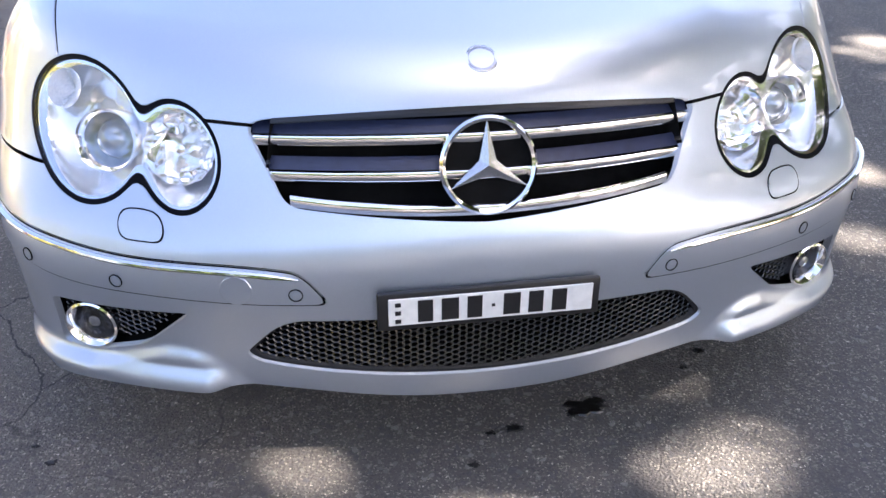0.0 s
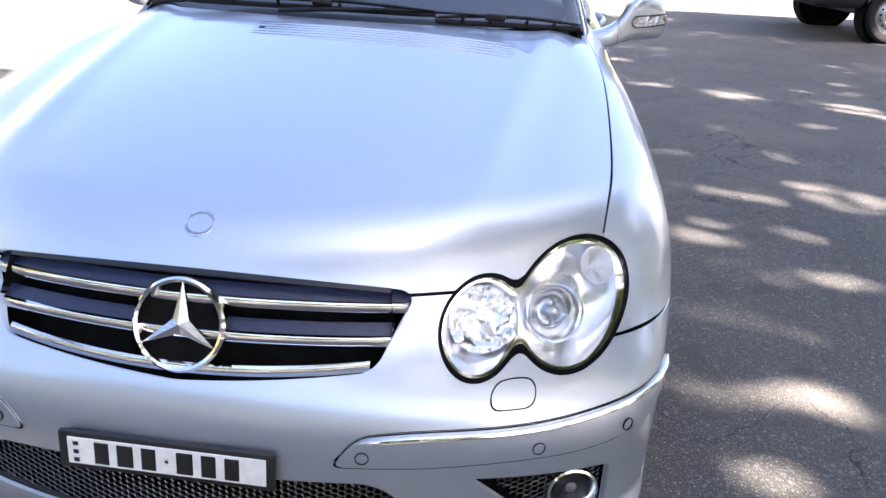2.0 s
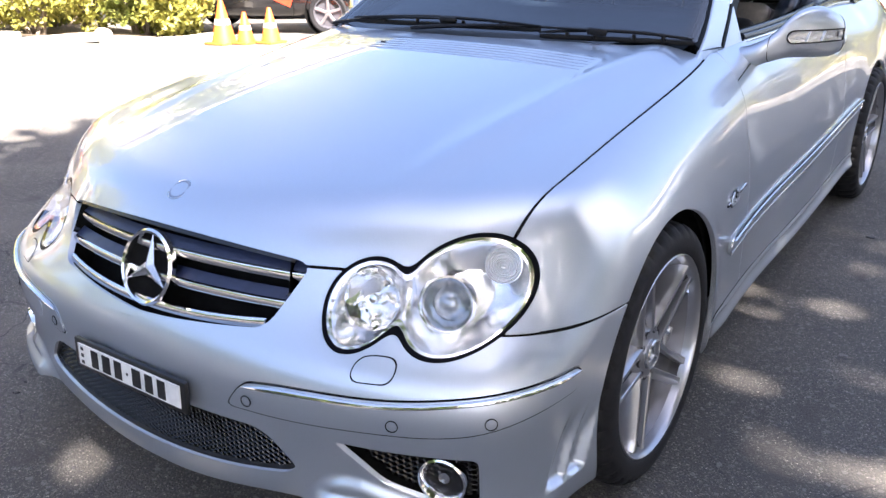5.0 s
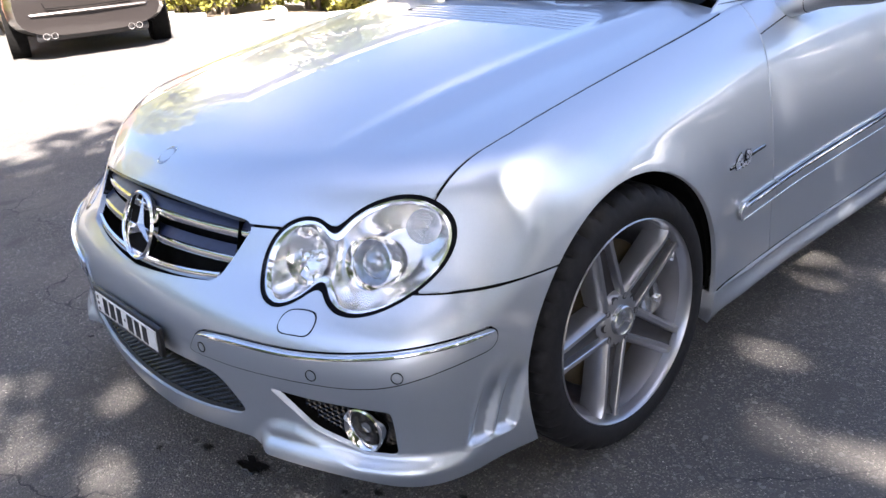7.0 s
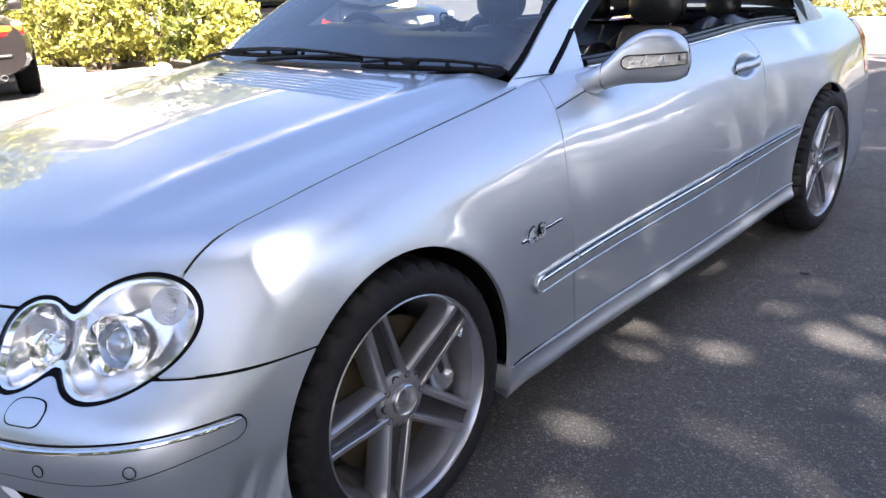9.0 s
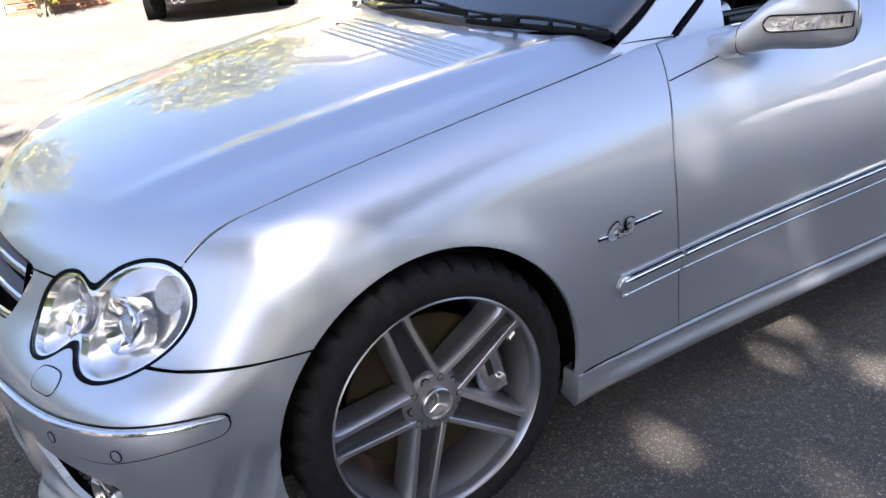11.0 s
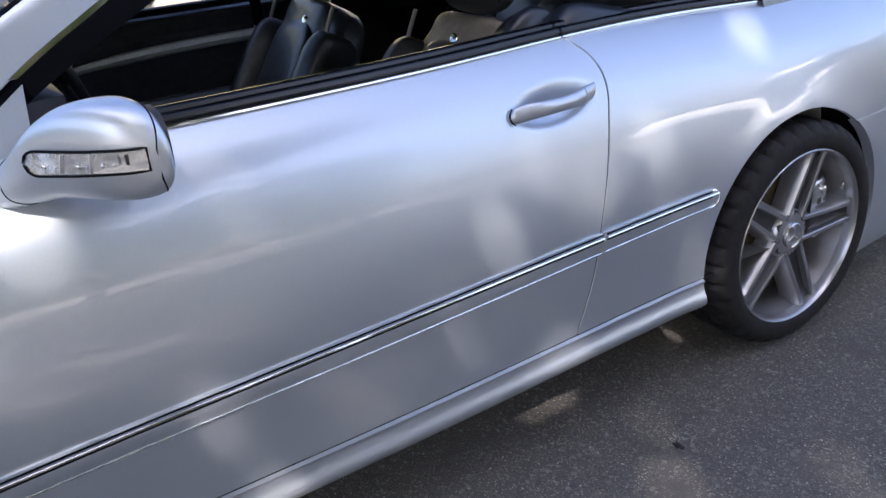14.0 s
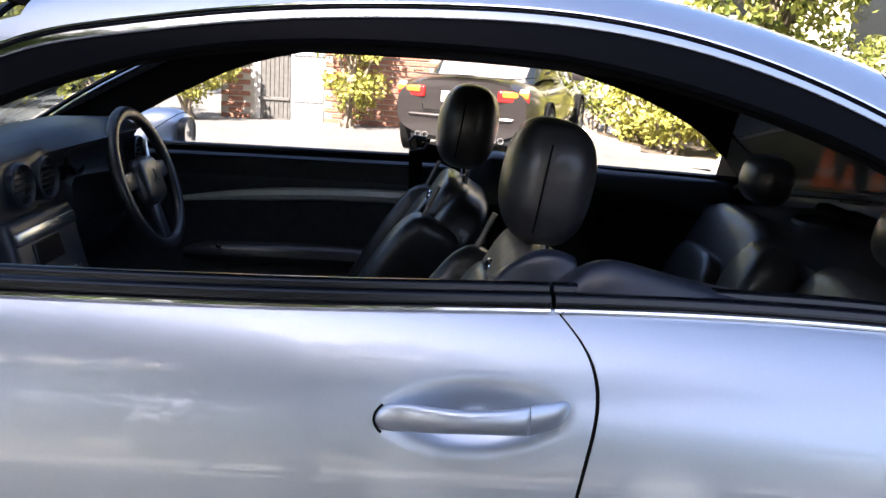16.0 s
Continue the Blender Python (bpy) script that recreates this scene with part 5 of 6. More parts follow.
for k in range(3):
    a = radians(90 + 120 * k)
    part("pad_ray", box((.003, .022, .004), (.0215, .011 * math.cos(a), .011 * math.sin(a)), .001, 1, (math.degrees(a), 0, 0)), CHROME, wheel_in, at=sw)
part("steering_column", tube([(-.37, 2.03, .89), (-.37, 1.85, .84)], [.05, .06], 16), DASH, wheel_in)
for s in (-1, 1):
    part("paddle", tube([(-.37 + s * .08, 1.985, .90), (-.37 + s * .10, 1.975, .94), (-.37 + s * .105, 1.965, .985)], .009, 8), BRUSHED, wheel_in)
at = Matrix.Translation((-.36, 1.79, .930)) @ Vector((0, 1, .2)).to_track_quat("X", "Z").to_matrix().to_4x4()
for y in (-.10, .0, .10):
    part("gauge", lathe([(.048, -.01), (.046, .006), (.042, .006), (.040, -.006), (.0005, -.006)], 32), GLOSS, dash, at=at @ Matrix.Translation((0, y, 0)))
part("rear_view_mirror", merge(box((.22, .035, .07), (-.02, 1.99, 1.255), .015, 3, (10, 0, 0)), tube([(0, 1.98, 1.28), (0, 2.02, 1.33)], .012, 8)), BLACK, car)
for s in (-1, 1):
    part("sun_visor", box((.40, .15, .018), (s * .31, 2.19, 1.292 - .0), .007, 2, (-8, 0, 0)), LINING, car)


def cushion(w, d, h, at, bulge=.02, n=10, e=4.5):
    """A padded block, w across, d thick, h tall, swelling in the middle."""
    bm = bmesh.new()
    bmesh.ops.create_cube(bm, size=1)
    bmesh.ops.subdivide_edges(bm, edges=bm.edges[:], cuts=n, use_grid_fill=True)
    for v in bm.verts:
        c = v.co * 2
        s = max(abs(c.x), abs(c.y), abs(c.z))
        q = (abs(c.x) ** e + abs(c.y) ** e + abs(c.z) ** e) ** (1 / e)
        c = c * (s / q if q else 1)
        v.co = Vector((c.x * w / 2, c.y * d / 2 * (1 + bulge * 3 * (1 - c.x * c.x) * (1 - c.z * c.z)), c.z * h / 2))
    bmesh.ops.transform(bm, matrix=at, verts=bm.verts)
    return bm


def front_seat(x, y, recline, head):
    """A sports seat: shell, bolsters, insert, cushion, headrest on two posts."""
    back = pose(x, y, .50, -recline, 0, 0)
    s = part("front_seat", cushion(.46, .13, .62, back @ Matrix.Translation((0, .02, .20)), .01), LEATHER, car, "black leather sports seat")
    for m in (-1, 1):
        part("bolster", cushion(.10, .17, .52, back @ pose(m * .205, -.025, .16, 0, 0, m * 14), .02), LEATHER, s)
        part("base_bolster", cushion(.10, .50, .16, pose(x + m * .215, y - .26, .44, 4, 0, 0), .02), LEATHER, s)
        path = [back @ Vector((m * .215, -.075 + .02 * math.sin(math.pi * k / 16), -.10 + .59 * k / 16)) for k in range(17)]
        part("piping", tube(path, .006, 6), GREY_LEATHER, s, "pale piping")
        part("headrest_post", tube([back @ Vector((m * .055, .01, .47)), Vector((x + m * .055, y + .243, head - .05))], .007, 8), CHROME, s)
    part("seat_insert", cushion(.26, .05, .50, back @ Matrix.Translation((0, -.058, .18)), .05), LEATHER, s)
    part("shoulder_pad", cushion(.30, .10, .13, back @ Matrix.Translation((0, -.015, .445)), .03), GREY_LEATHER if x > 0 else LEATHER, s)
    part("seat_cushion", cushion(.40, .52, .15, pose(x, y - .26, .42, 4, 0, 0), .03), LEATHER, s)
    part("headrest", cushion(.235, .130, .205, pose(x, y + .243, head, -8, 0, 0), .05, n=14, e=3.0), LEATHER, s, "black leather headrest")
    part("headrest_seam", tube([pose(x, y + .243, head, -8, 0, 0) @ Vector((.1185, -.02, -.07 + .14 * k / 6)) for k in range(7)], .0018, 6), SEAL, s)
    part("seat_base", box((.40, .46, .10), (x, y - .24, .32), .02, 2), VOID, s)
    part("seat_button", lathe([(.014, -.004), (.014, .003), (.011, .005), (.0005, .004)], 20), CHROME, s, at=Matrix.Translation(back @ Vector((.0 if x > 0 else .05, -.068, .435))) @ Vector((.2, -1, .3)).to_track_quat("X", "Z").to_matrix().to_4x4())
    return s


front_seat(.35, 2.675, 30, 1.065)
front_seat(-.36, 2.565, 30, 1.082)


def rear_seat(x):
    back = pose(x, 3.37, .515, -20, 0, 0)
    s = part("rear_seat", cushion(.52, .16, .52, back @ Matrix.Translation((0, .05, .17)), .03), LEATHER, car, "black leather rear seat")
    part("rear_insert", cushion(.30, .06, .36, back @ Matrix.Translation((0, -.045, .12)), .06), LEATHER, s)
    part("rear_cushion", cushion(.52, .46, .18, pose(x, 3.20, .40, 6, 0, 0), .03), LEATHER, s)
    part("rear_headrest", cushion(.155, .105, .125, pose(x, 3.562, .996, -8, 0, 0), .05, n=14, e=2.8), LEATHER, s, "rounded black headrest")
    for m in (-1, 1):
        part("rear_post", tube([(x + m * .05, 3.57, .88), (x + m * .05, 3.57, .98)], .006, 8), CHROME, s)


rear_seat(.34)
rear_seat(-.34)
part("rear_armrest", cushion(.17, .15, .50, pose(0, 3.40, .66, -20, 0, 0), .02), LEATHER, car)
part("parcel_shelf", box((1.24, .46, .04), (0, 3.72, .868), .015, 2), LEDGE, car, "dark parcel shelf with speakers")
for x in (-.36, .36):
    part("speaker", lathe([(.085, .0), (.083, .010), (.076, .012), (.070, .006), (.0005, .008)], 36), BLACK, car, at=Matrix.Translation((x, 3.74, .888)) @ Vector((0, 0, 1)).to_track_quat("X", "Z").to_matrix().to_4x4())
# belt on the far seat: guide loop, webbing and tongue
def strap(points, wide):
    """Flat webbing through points of one upright plane; wide is the half width, across the run."""
    rings = []
    for k, (y, z) in enumerate(points):
        y0, z0 = points[max(0, k - 1)]
        y1, z1 = points[min(len(points) - 1, k + 1)]
        n = math.hypot(y1 - y0, z1 - z0)
        a, b = -(z1 - z0) / n * wide, (y1 - y0) / n * wide
        rings.append([(-.602, y + a, z + b), (-.602, y - a, z - b), (-.605, y - a, z - b), (-.605, y + a, z + b)])
    return loft(rings)


arm = part("belt_guide", tube([(-.60, 2.668, .985), (-.60, 2.660, 1.012), (-.60, 2.672, 1.022), (-.60, 2.704, 1.020), (-.60, 2.712, 1.006), (-.60, 2.700, .988), (-.60, 2.668, .982)], .0055, 8), BLACK, car, "black belt guide with hanging belt")
part("belt_web", strap([(2.678, .992), (2.679, .95), (2.681, .91), (2.682, .872)], .019), SEAL, arm, smooth=False)
part("belt_web", strap([(2.690, .990), (2.730, .980), (2.785, .962), (2.84, .93)], .021), SEAL, arm, smooth=False)
part("belt_tongue", merge(box((.006, .036, .014), (-.600, 2.682, .868), .002, 1), box((.005, .006, .038), (-.600, 2.673, .845), .002, 1), box((.005, .006, .038), (-.600, 2.692, .845), .002, 1), box((.005, .026, .006), (-.600, 2.682, .828), .002, 1)), CHROME, arm)

# ---- the ground and what stands round it ----
def ground_z(x, y):
    """Level under the car and before the gate, falling gently away past the tail on its far side."""
    d = np.clip(-np.asarray(x, float) - 2.0, 0, 9)
    return -.034 * d * np.clip(d / 3, 0, 1) * step(4.4, 7.4, np.asarray(y, float))


gx = np.concatenate([np.linspace(-400, -40, 8), np.linspace(-36, 8, 67), np.linspace(20, 400, 8)])
gy = np.concatenate([np.linspace(-400, -20, 6), np.linspace(-12, 24, 61), np.linspace(40, 400, 7)])
v = [(x, y, float(ground_z(x, y))) for x in gx for y in gy]
ny = len(gy)
f = [(i * ny + j, (i + 1) * ny + j, (i + 1) * ny + j + 1, i * ny + j + 1) for i in range(len(gx) - 1) for j in range(ny - 1)]
ground = link("ground", v, f, ASPHALT, None, "grey asphalt car park in dappled shade")
tagged(ground, category="ground", kind="structure")


def blob(x, y, r, seed, z=.002):
    """A ragged thin spill."""
    rnd = random.Random(seed)
    n = 22
    rim = []
    for k in range(n):
        a = 2 * math.pi * k / n
        q = r * rnd.uniform(.45, 1.25)
        rim.append((x + q * math.cos(a), y + .6 * q * math.sin(a)))
    bm = bmesh.new()
    top = [bm.verts.new((px * .9 + x * .1, py * .9 + y * .1, float(ground_z(px, py)) + z + .002)) for px, py in rim]
    low = [bm.verts.new((px, py, float(ground_z(px, py)) + .0005)) for px, py in rim]
    c = bm.verts.new((x, y, float(ground_z(x, y)) + z + .003))
    for k in range(n):
        bm.faces.new((top[k], top[(k + 1) % n], c))
        bm.faces.new((low[k], low[(k + 1) % n], top[(k + 1) % n], top[k]))
    return bm


rnd = random.Random(11)
for x, y, r in ((.243, .188, .045), (.078, .148, .020), (.27, .20, .022), (.215, .17, .018), (.03, .14, .010), (-.02, .06, .012), (.56, .33, .014), (.50, .28, .010), (.72, .45, .012), (-.82, .19, .012), (-.86, .24, .008), (1.0, 2.98, .016)):
    o = part("tar_spot", blob(x, y, r, int(1000 * (x + 2) + 77 * y)), OIL, None, "small black tar spot on the asphalt")
    tagged(o, category="stain", group="tar spots on the asphalt")

# ---- leaves and trees ----
def leaf_mat(name, dark, light, through):
    m = bpy.data.materials.new(name)
    m.use_nodes = True
    t = m.node_tree
    b = t.nodes["Principled BSDF"]
    g = t.nodes.new("ShaderNodeNewGeometry")
    mx = t.nodes.new("ShaderNodeMix")
    mx.data_type = "RGBA"
    mx.inputs[6].default_value, mx.inputs[7].default_value = (*dark, 1), (*light, 1)
    t.links.new(g.outputs["Random Per Island"], mx.inputs[0])
    t.links.new(mx.outputs[2], b.inputs["Base Color"])
    b.inputs["Roughness"].default_value = .5
    tr = t.nodes.new("ShaderNodeBsdfTranslucent")
    t.links.new(mx.outputs[2], tr.inputs["Color"])
    ms = t.nodes.new("ShaderNodeMixShader")
    ms.inputs[0].default_value = through
    t.links.new(b.outputs[0], ms.inputs[1])
    t.links.new(tr.outputs[0], ms.inputs[2])
    t.links.new(ms.outputs[0], t.nodes["Material Output"].inputs["Surface"])
    return m


LEAF_TREE = leaf_mat("tree_leaf", (.045, .085, .018), (.12, .17, .04), .35)
LEAF_BUSH = leaf_mat("bush_leaf", (.075, .100, .018), (.27, .28, .06), .35)
LEAF_GOLD = leaf_mat("golden_leaf", (.18, .18, .025), (.46, .44, .11), .35)
BARK = mat("bark", (.13, .10, .075), .9, 0, 0, .5, 14., .02, 30., color2=(.22, .18, .14))


def leaves(name, centres, radii, each, size, material, parent, seed, squash=.8, label="", gaps=None):
    """Many small folded leaves in clumps."""
    r = np.random.default_rng(seed)
    c = np.repeat(np.asarray(centres, float), each, 0)
    rad = np.repeat(np.asarray(radii, float), each)
    n = len(c)
    d = r.normal(size=(n, 3))
    d /= np.linalg.norm(d, axis=1, keepdims=True)
    p = c + d * (rad * r.uniform(.25, 1, n) ** .6)[:, None] * (1, 1, squash)
    u = r.normal(size=(n, 3))
    u /= np.linalg.norm(u, axis=1, keepdims=True)
    w = np.cross(u, r.normal(size=(n, 3)))
    w /= np.linalg.norm(w, axis=1, keepdims=True)
    k = np.cross(u, w)
    s = (size * r.uniform(.6, 1.3, n))[:, None]
    if gaps is not None:
        g = p[:, :2] - p[:, 2:] * np.array([sun_way.x, sun_way.y]) / sun_way.z
        ax = np.array([sun_way.x, sun_way.y]) / math.hypot(sun_way.x, sun_way.y)
        keep = np.ones(n, bool)
        thin = r.uniform(0, 1, n)
        for gx0, gy0, gr in gaps:
            dx, dy = g[:, 0] - gx0, g[:, 1] - gy0
            along, across = (dx * ax[0] + dy * ax[1]) * sun_way.z, -dx * ax[1] + dy * ax[0]
            keep &= (along ** 2 + across ** 2 > gr * gr) | (thin < .11)
        p, u, w, k, s, n = p[keep], u[keep], w[keep], k[keep], s[keep], int(keep.sum())
    quad = np.stack([p - u * s, p + w * s * .5 + k * s * .15, p + u * s, p - w * s * .5 + k * s * .15], 1).reshape(-1, 3)
    me = bpy.data.meshes.new(name)
    me.vertices.add(4 * n)
    me.vertices.foreach_set("co", quad.ravel())
    me.loops.add(4 * n)
    me.loops.foreach_set("vertex_index", np.arange(4 * n))
    me.polygons.add(n)
    me.polygons.foreach_set("loop_start", np.arange(0, 4 * n, 4))
    me.polygons.foreach_set("loop_total", np.full(n, 4))
    me.update(calc_edges=True)
    me.materials.append(material)
    return place(new(name, me), parent, None, label)


def limbs(base, heads, r0, seed):
    """A tapered trunk that forks into limbs towards the heads."""
    rnd = random.Random(seed)
    b = Vector(base)
    fork = b + Vector((rnd.uniform(-.3, .3), rnd.uniform(-.3, .3), .42 * (sum(h[2] for h in heads) / len(heads) - b.z)))
    out = [tube([b + Vector((0, 0, -.05)), b.lerp(fork, .5) + Vector((rnd.uniform(-.1, .1), rnd.uniform(-.1, .1), 0)), fork], [r0 * 1.25, r0 * .95, r0 * .8], 12)]
    for h in heads:
        h = Vector(h)
        mid = fork.lerp(h, .5) + Vector((rnd.uniform(-.4, .4), rnd.uniform(-.4, .4), rnd.uniform(0, .5)))
        out.append(tube([fork, fork.lerp(mid, .5), mid, h], [r0 * .55, r0 * .4, r0 * .28, r0 * .08], 7))
    return merge(*out)


# tall shade trees, whose crowns keep the sun off the car
def shade_cells(seed):
    """Clump centres whose shadows fall on the shaded part of the car park."""
    r = np.random.default_rng(seed)
    got = []
    while len(got) < 1900:
        g = r.uniform((-9, -7), (8, 12.0))
        if len(got) % 4 == 0:
            g = r.uniform((-3.4, -1.2), (2.4, 5.2))
        if len(got) % 5 == 1:
            g = r.uniform((0, 3), (8, 10.5))
        # clumps added farther out, so shaded ground darkens the flank's reflections
        if len(got) % 4 == 2:
            g = r.uniform((7, -7), (15, 11))
        inside = (g[1] < .6 - .35 * max(0, -g[0] - 3)) or (g[0] > -3.4 + .30 * max(0, g[1] - 3) and g[1] < 10.8 - .2 * g[0])
        if not inside:
            continue
        h = r.uniform(8.5, 12.0)
        got.append((g[0] + sun_way.x / sun_way.z * h, g[1] + sun_way.y / sun_way.z * h, h))
    return np.array(got)


cells = shade_cells(5)
# holes cut in the unseen crowns to place sun patches, named by ground point
r = np.random.default_rng(17)
GAPS = [(x, y, (.11 + .05 * ((i * 7) % 5) / 4) * (.74 if y < .3 else 1)) for i, (x, y) in enumerate(((1.13, 3.22), (1.30, 3.24), (1.02, 2.95), (1.10, 2.55), (1.32, 2.40), (1.07, 3.59), (.91, 1.45), (.86, 2.02), (1.02, 2.04), (1.09, 1.07), (1.22, 1.08), (-.68, -.14), (-.38, -.16), (0, -.06),
        (1.28, 1.67), (1.36, 2.64), (1.32, 3.81), (1.2, 7.1), (1.4, 5.98), (1.5, 9.87), (.18, .08), (-.32, .09), (.48, -.01), (1.92, 1.92), (1.22, .73), (1.73, 2.62), (1.8, 2.14), (1.5, 1.18), (1.47, 1.53), (1.95, 3.87), (2.62, 4.0)))]
for x, y, z, q in ((.86, .71, .615, .165), (.82, 1.76, .80, .095), (.83, 1.62, .73, .095), (.82, 2.046, .815, .10), (.83, 2.704, .674, .15), (.83, 2.757, .72, .14), (.838, 2.626, .396, .18), (.84, 2.668, .478, .16),
        (.838, 2.03, .37, .115), (.825, 3.08, .59, .14), (.83, 3.147, .42, .155), (.78, 3.47, .90, .13)):
    GAPS.append((x - sun_way.x / sun_way.z * z, y - sun_way.y / sun_way.z * z, q))
for k in range(48):
    x, y = r.uniform(1.6, 7.5), r.uniform(-4, 10)
    if y > 3.6 and k % 3:
        continue
    q = r.uniform(.13, .25)
    GAPS += [(x, y, q), (x + r.uniform(.1, .3), y + r.uniform(-.25, .25), q * .7), (x - r.uniform(.1, .3), y + r.uniform(-.25, .25), q * .55)]
for x, y in ((1.62, .55), (1.85, .95), (2.05, .35), (2.2, 1.35), (1.55, 2.1), (2.25, 2.3), (1.6, 3.1), (2.1, 3.1), (1.75, 4.6), (2.4, 4.9), (2.0, 5.6)):
    q = r.uniform(.13, .18)
    GAPS += [(x, y, q), (x + r.uniform(.08, .22), y + r.uniform(-.16, .16), q * .75)]
for _ in range(10):
    GAPS.append((r.uniform(-6, -1.8), r.uniform(-4, .6), r.uniform(.12, .22)))
# the last three stems are unseen additions that carry this outer shade
stems = [(5.5, -9.5), (11.0, -4.5), (13.5, -10.5), (11.5, 1.5), (12.5, 7.5), (13.5, 13.5), (19.5, -7.5), (20.5, 1.0), (19.5, 8.0)]
near = np.array([[np.hypot(c[0] - s[0], c[1] - s[1]) for s in stems] for c in cells]).argmin(1)
for i, s in enumerate(stems):
    mine = cells[near == i]
    if not len(mine):
        continue
    tree = thing("shade_tree", (s[0], s[1], 0), "tall leafy tree with an open crown, unseen, shading the car park", "tree", "shade trees")
    # low foliage added to hide the bright horizon from the flank
    if s[0] > 10:
        r = np.random.default_rng(50 + i)
        d = r.normal(size=(80, 3))
        d /= np.linalg.norm(d, axis=1, keepdims=True)
        mine = np.vstack([mine, np.array([s[0] + 4, s[1], 4.6]) + d * (3.0, 3.4, 2.9) * (r.uniform(.2, 1, 80) ** .5)[:, None]])
    heads = mine[np.random.default_rng(i).choice(len(mine), min(14, len(mine)), False)]
    part("trunk", limbs((s[0], s[1], 0), [tuple(h) for h in heads], .17, i), BARK, tree)
    leaves("crown", mine, np.random.default_rng(9 + i).uniform(.45, .85, len(mine)), 48, .15, LEAF_TREE, tree, 20 + i, gaps=GAPS)


def bush(name, at, size, n, each, leaf, material, seed, label, category="bush", stems=5):
    x, y, z = at
    t = thing(name, at, label, category)
    r = np.random.default_rng(seed)
    d = r.normal(size=(n, 3))
    d /= np.linalg.norm(d, axis=1, keepdims=True)
    c = np.array(at) + np.array([0, 0, size[2] * .52]) + d * np.array(size) * .5 * (r.uniform(.35, .92, n) ** .5)[:, None] * (1, 1, .95)
    c[:, 2] = np.maximum(c[:, 2], z + .12)
    part("stem", merge(*[tube([(x + .1 * r.normal(), y + .1 * r.normal(), z - .03), tuple(np.array(at) * .4 + q * .6 + (0, 0, .1)), tuple(q)], [.035, .022, .008], 6) for q in c[:stems]]), BARK, t)
    leaves("foliage", c, r.uniform(.16, .30, n) * (size[2] / 1.8) ** .3, each, leaf, material, t, seed + 1)
    return t


gz = lambda x, y: float(ground_z(x, y))
for k, (x, y, sx, sy, sz, m) in enumerate(((-9.45, 7.60, 1.2, .9, 1.25, LEAF_GOLD), (-10.25, 7.55, 1.5, 1.0, 1.6, LEAF_BUSH), (-11.4, 7.45, 1.7, 1.2, 1.9, LEAF_GOLD), (-12.8, 7.6, 1.9, 1.4, 2.1, LEAF_BUSH), (-11.3, 6.4, 1.4, 1.2, 1.7, LEAF_GOLD), (-12.4, 6.2, 1.6, 1.4, 2.2, LEAF_GOLD),
        (-14.4, 7.4, 2.2, 1.6, 2.4, LEAF_GOLD), (-16.2, 7.6, 2.2, 1.6, 2.4, LEAF_BUSH), (-13.0, 9.6, 2.0, 1.8, 2.4, LEAF_BUSH), (-13.4, 5.6, 1.6, 1.6, 2.4, LEAF_BUSH))):
    bush("shrub", (x, y, gz(x, y)), (sx, sy, sz), 60, 55, .055, m, 40 + k, "dense sunlit green shrub in a planting bed", "shrub")
for k, (x, y, sx, sz) in enumerate(((-10.9, 1.42, 1.05, 2.3), (-10.8, -.88, 1.2, 1.7), (-10.9, -2.2, 1.6, 1.7), (-11.0, -3.8, 1.8, 1.8), (-12.0, 3.0, 1.2, 2.6))):
    bush("clipped_shrub", (x, y, gz(x, y)), (sx, sx, sz), 50, 70, .045, LEAF_GOLD, 60 + k, "yellow-green shrub before a brick wall", "shrub")
for k, (x, y, h) in enumerate(((-14.0, 3.6, 6.5), (-13.5, 8.4, 7.0), (-15.5, -2.5, 7.5), (-14.5, -7.5, 6.5), (-12.5, 13.5, 6.0))):
    t = thing("garden_tree", (x, y, gz(x, y)), "leafy sunlit tree behind the parked cars", "tree", "garden trees")
    r = np.random.default_rng(80 + k)
    d = r.normal(size=(90, 3))
    d /= np.linalg.norm(d, axis=1, keepdims=True)
    c = np.array((x, y, gz(x, y) + .62 * h)) + d * np.array((2.0, 2.0, .36 * h)) * (r.uniform(.3, 1, 90) ** .5)[:, None]
    part("trunk", limbs((x, y, gz(x, y)), [tuple(q) for q in c[:10]], .14, k), BARK, t)
    # every other crown is golden, with sunlit yellow put into its leaf colour
    leaves("crown", c, r.uniform(.4, .7, 90), 60, .11, LEAF_BUSH if k % 2 else LEAF_GOLD, t, 90 + k)


# unseen trees added round the car park keep horizon glow off the paint
for k, (x, y, h) in enumerate(((-15.0, -14.5, 4.6), (-9.5, -16.0, 5.2), (-4.0, -15.5, 4.8), (1.5, -17.0, 5.4), (7.0, -16.5, 4.8), (26.5, -3.0, 7.0), (27.0, 4.5, 6.5), (26.0, 12.0, 7.0))):
    t = thing("unseen_tree", (x, y, gz(x, y)), "broad leafy tree, unseen, added to block horizon glow in reflections", "tree", "boundary trees")
    r = np.random.default_rng(200 + k)
    d = r.normal(size=(130, 3))
    d /= np.linalg.norm(d, axis=1, keepdims=True)
    c = np.array((x, y, .53 * h)) + d * np.array((3.3, 3.0, .44 * h)) * (r.uniform(.3, 1, 130) ** .5)[:, None]
    c[:, 2] = np.maximum(c[:, 2], .5)
    part("trunk", limbs((x, y, gz(x, y)), [tuple(q) for q in c[:10]], .18, 30 + k), BARK, t)
    leaves("crown", c, r.uniform(.5, .85, 130), 50, .15, LEAF_TREE, t, 220 + k)


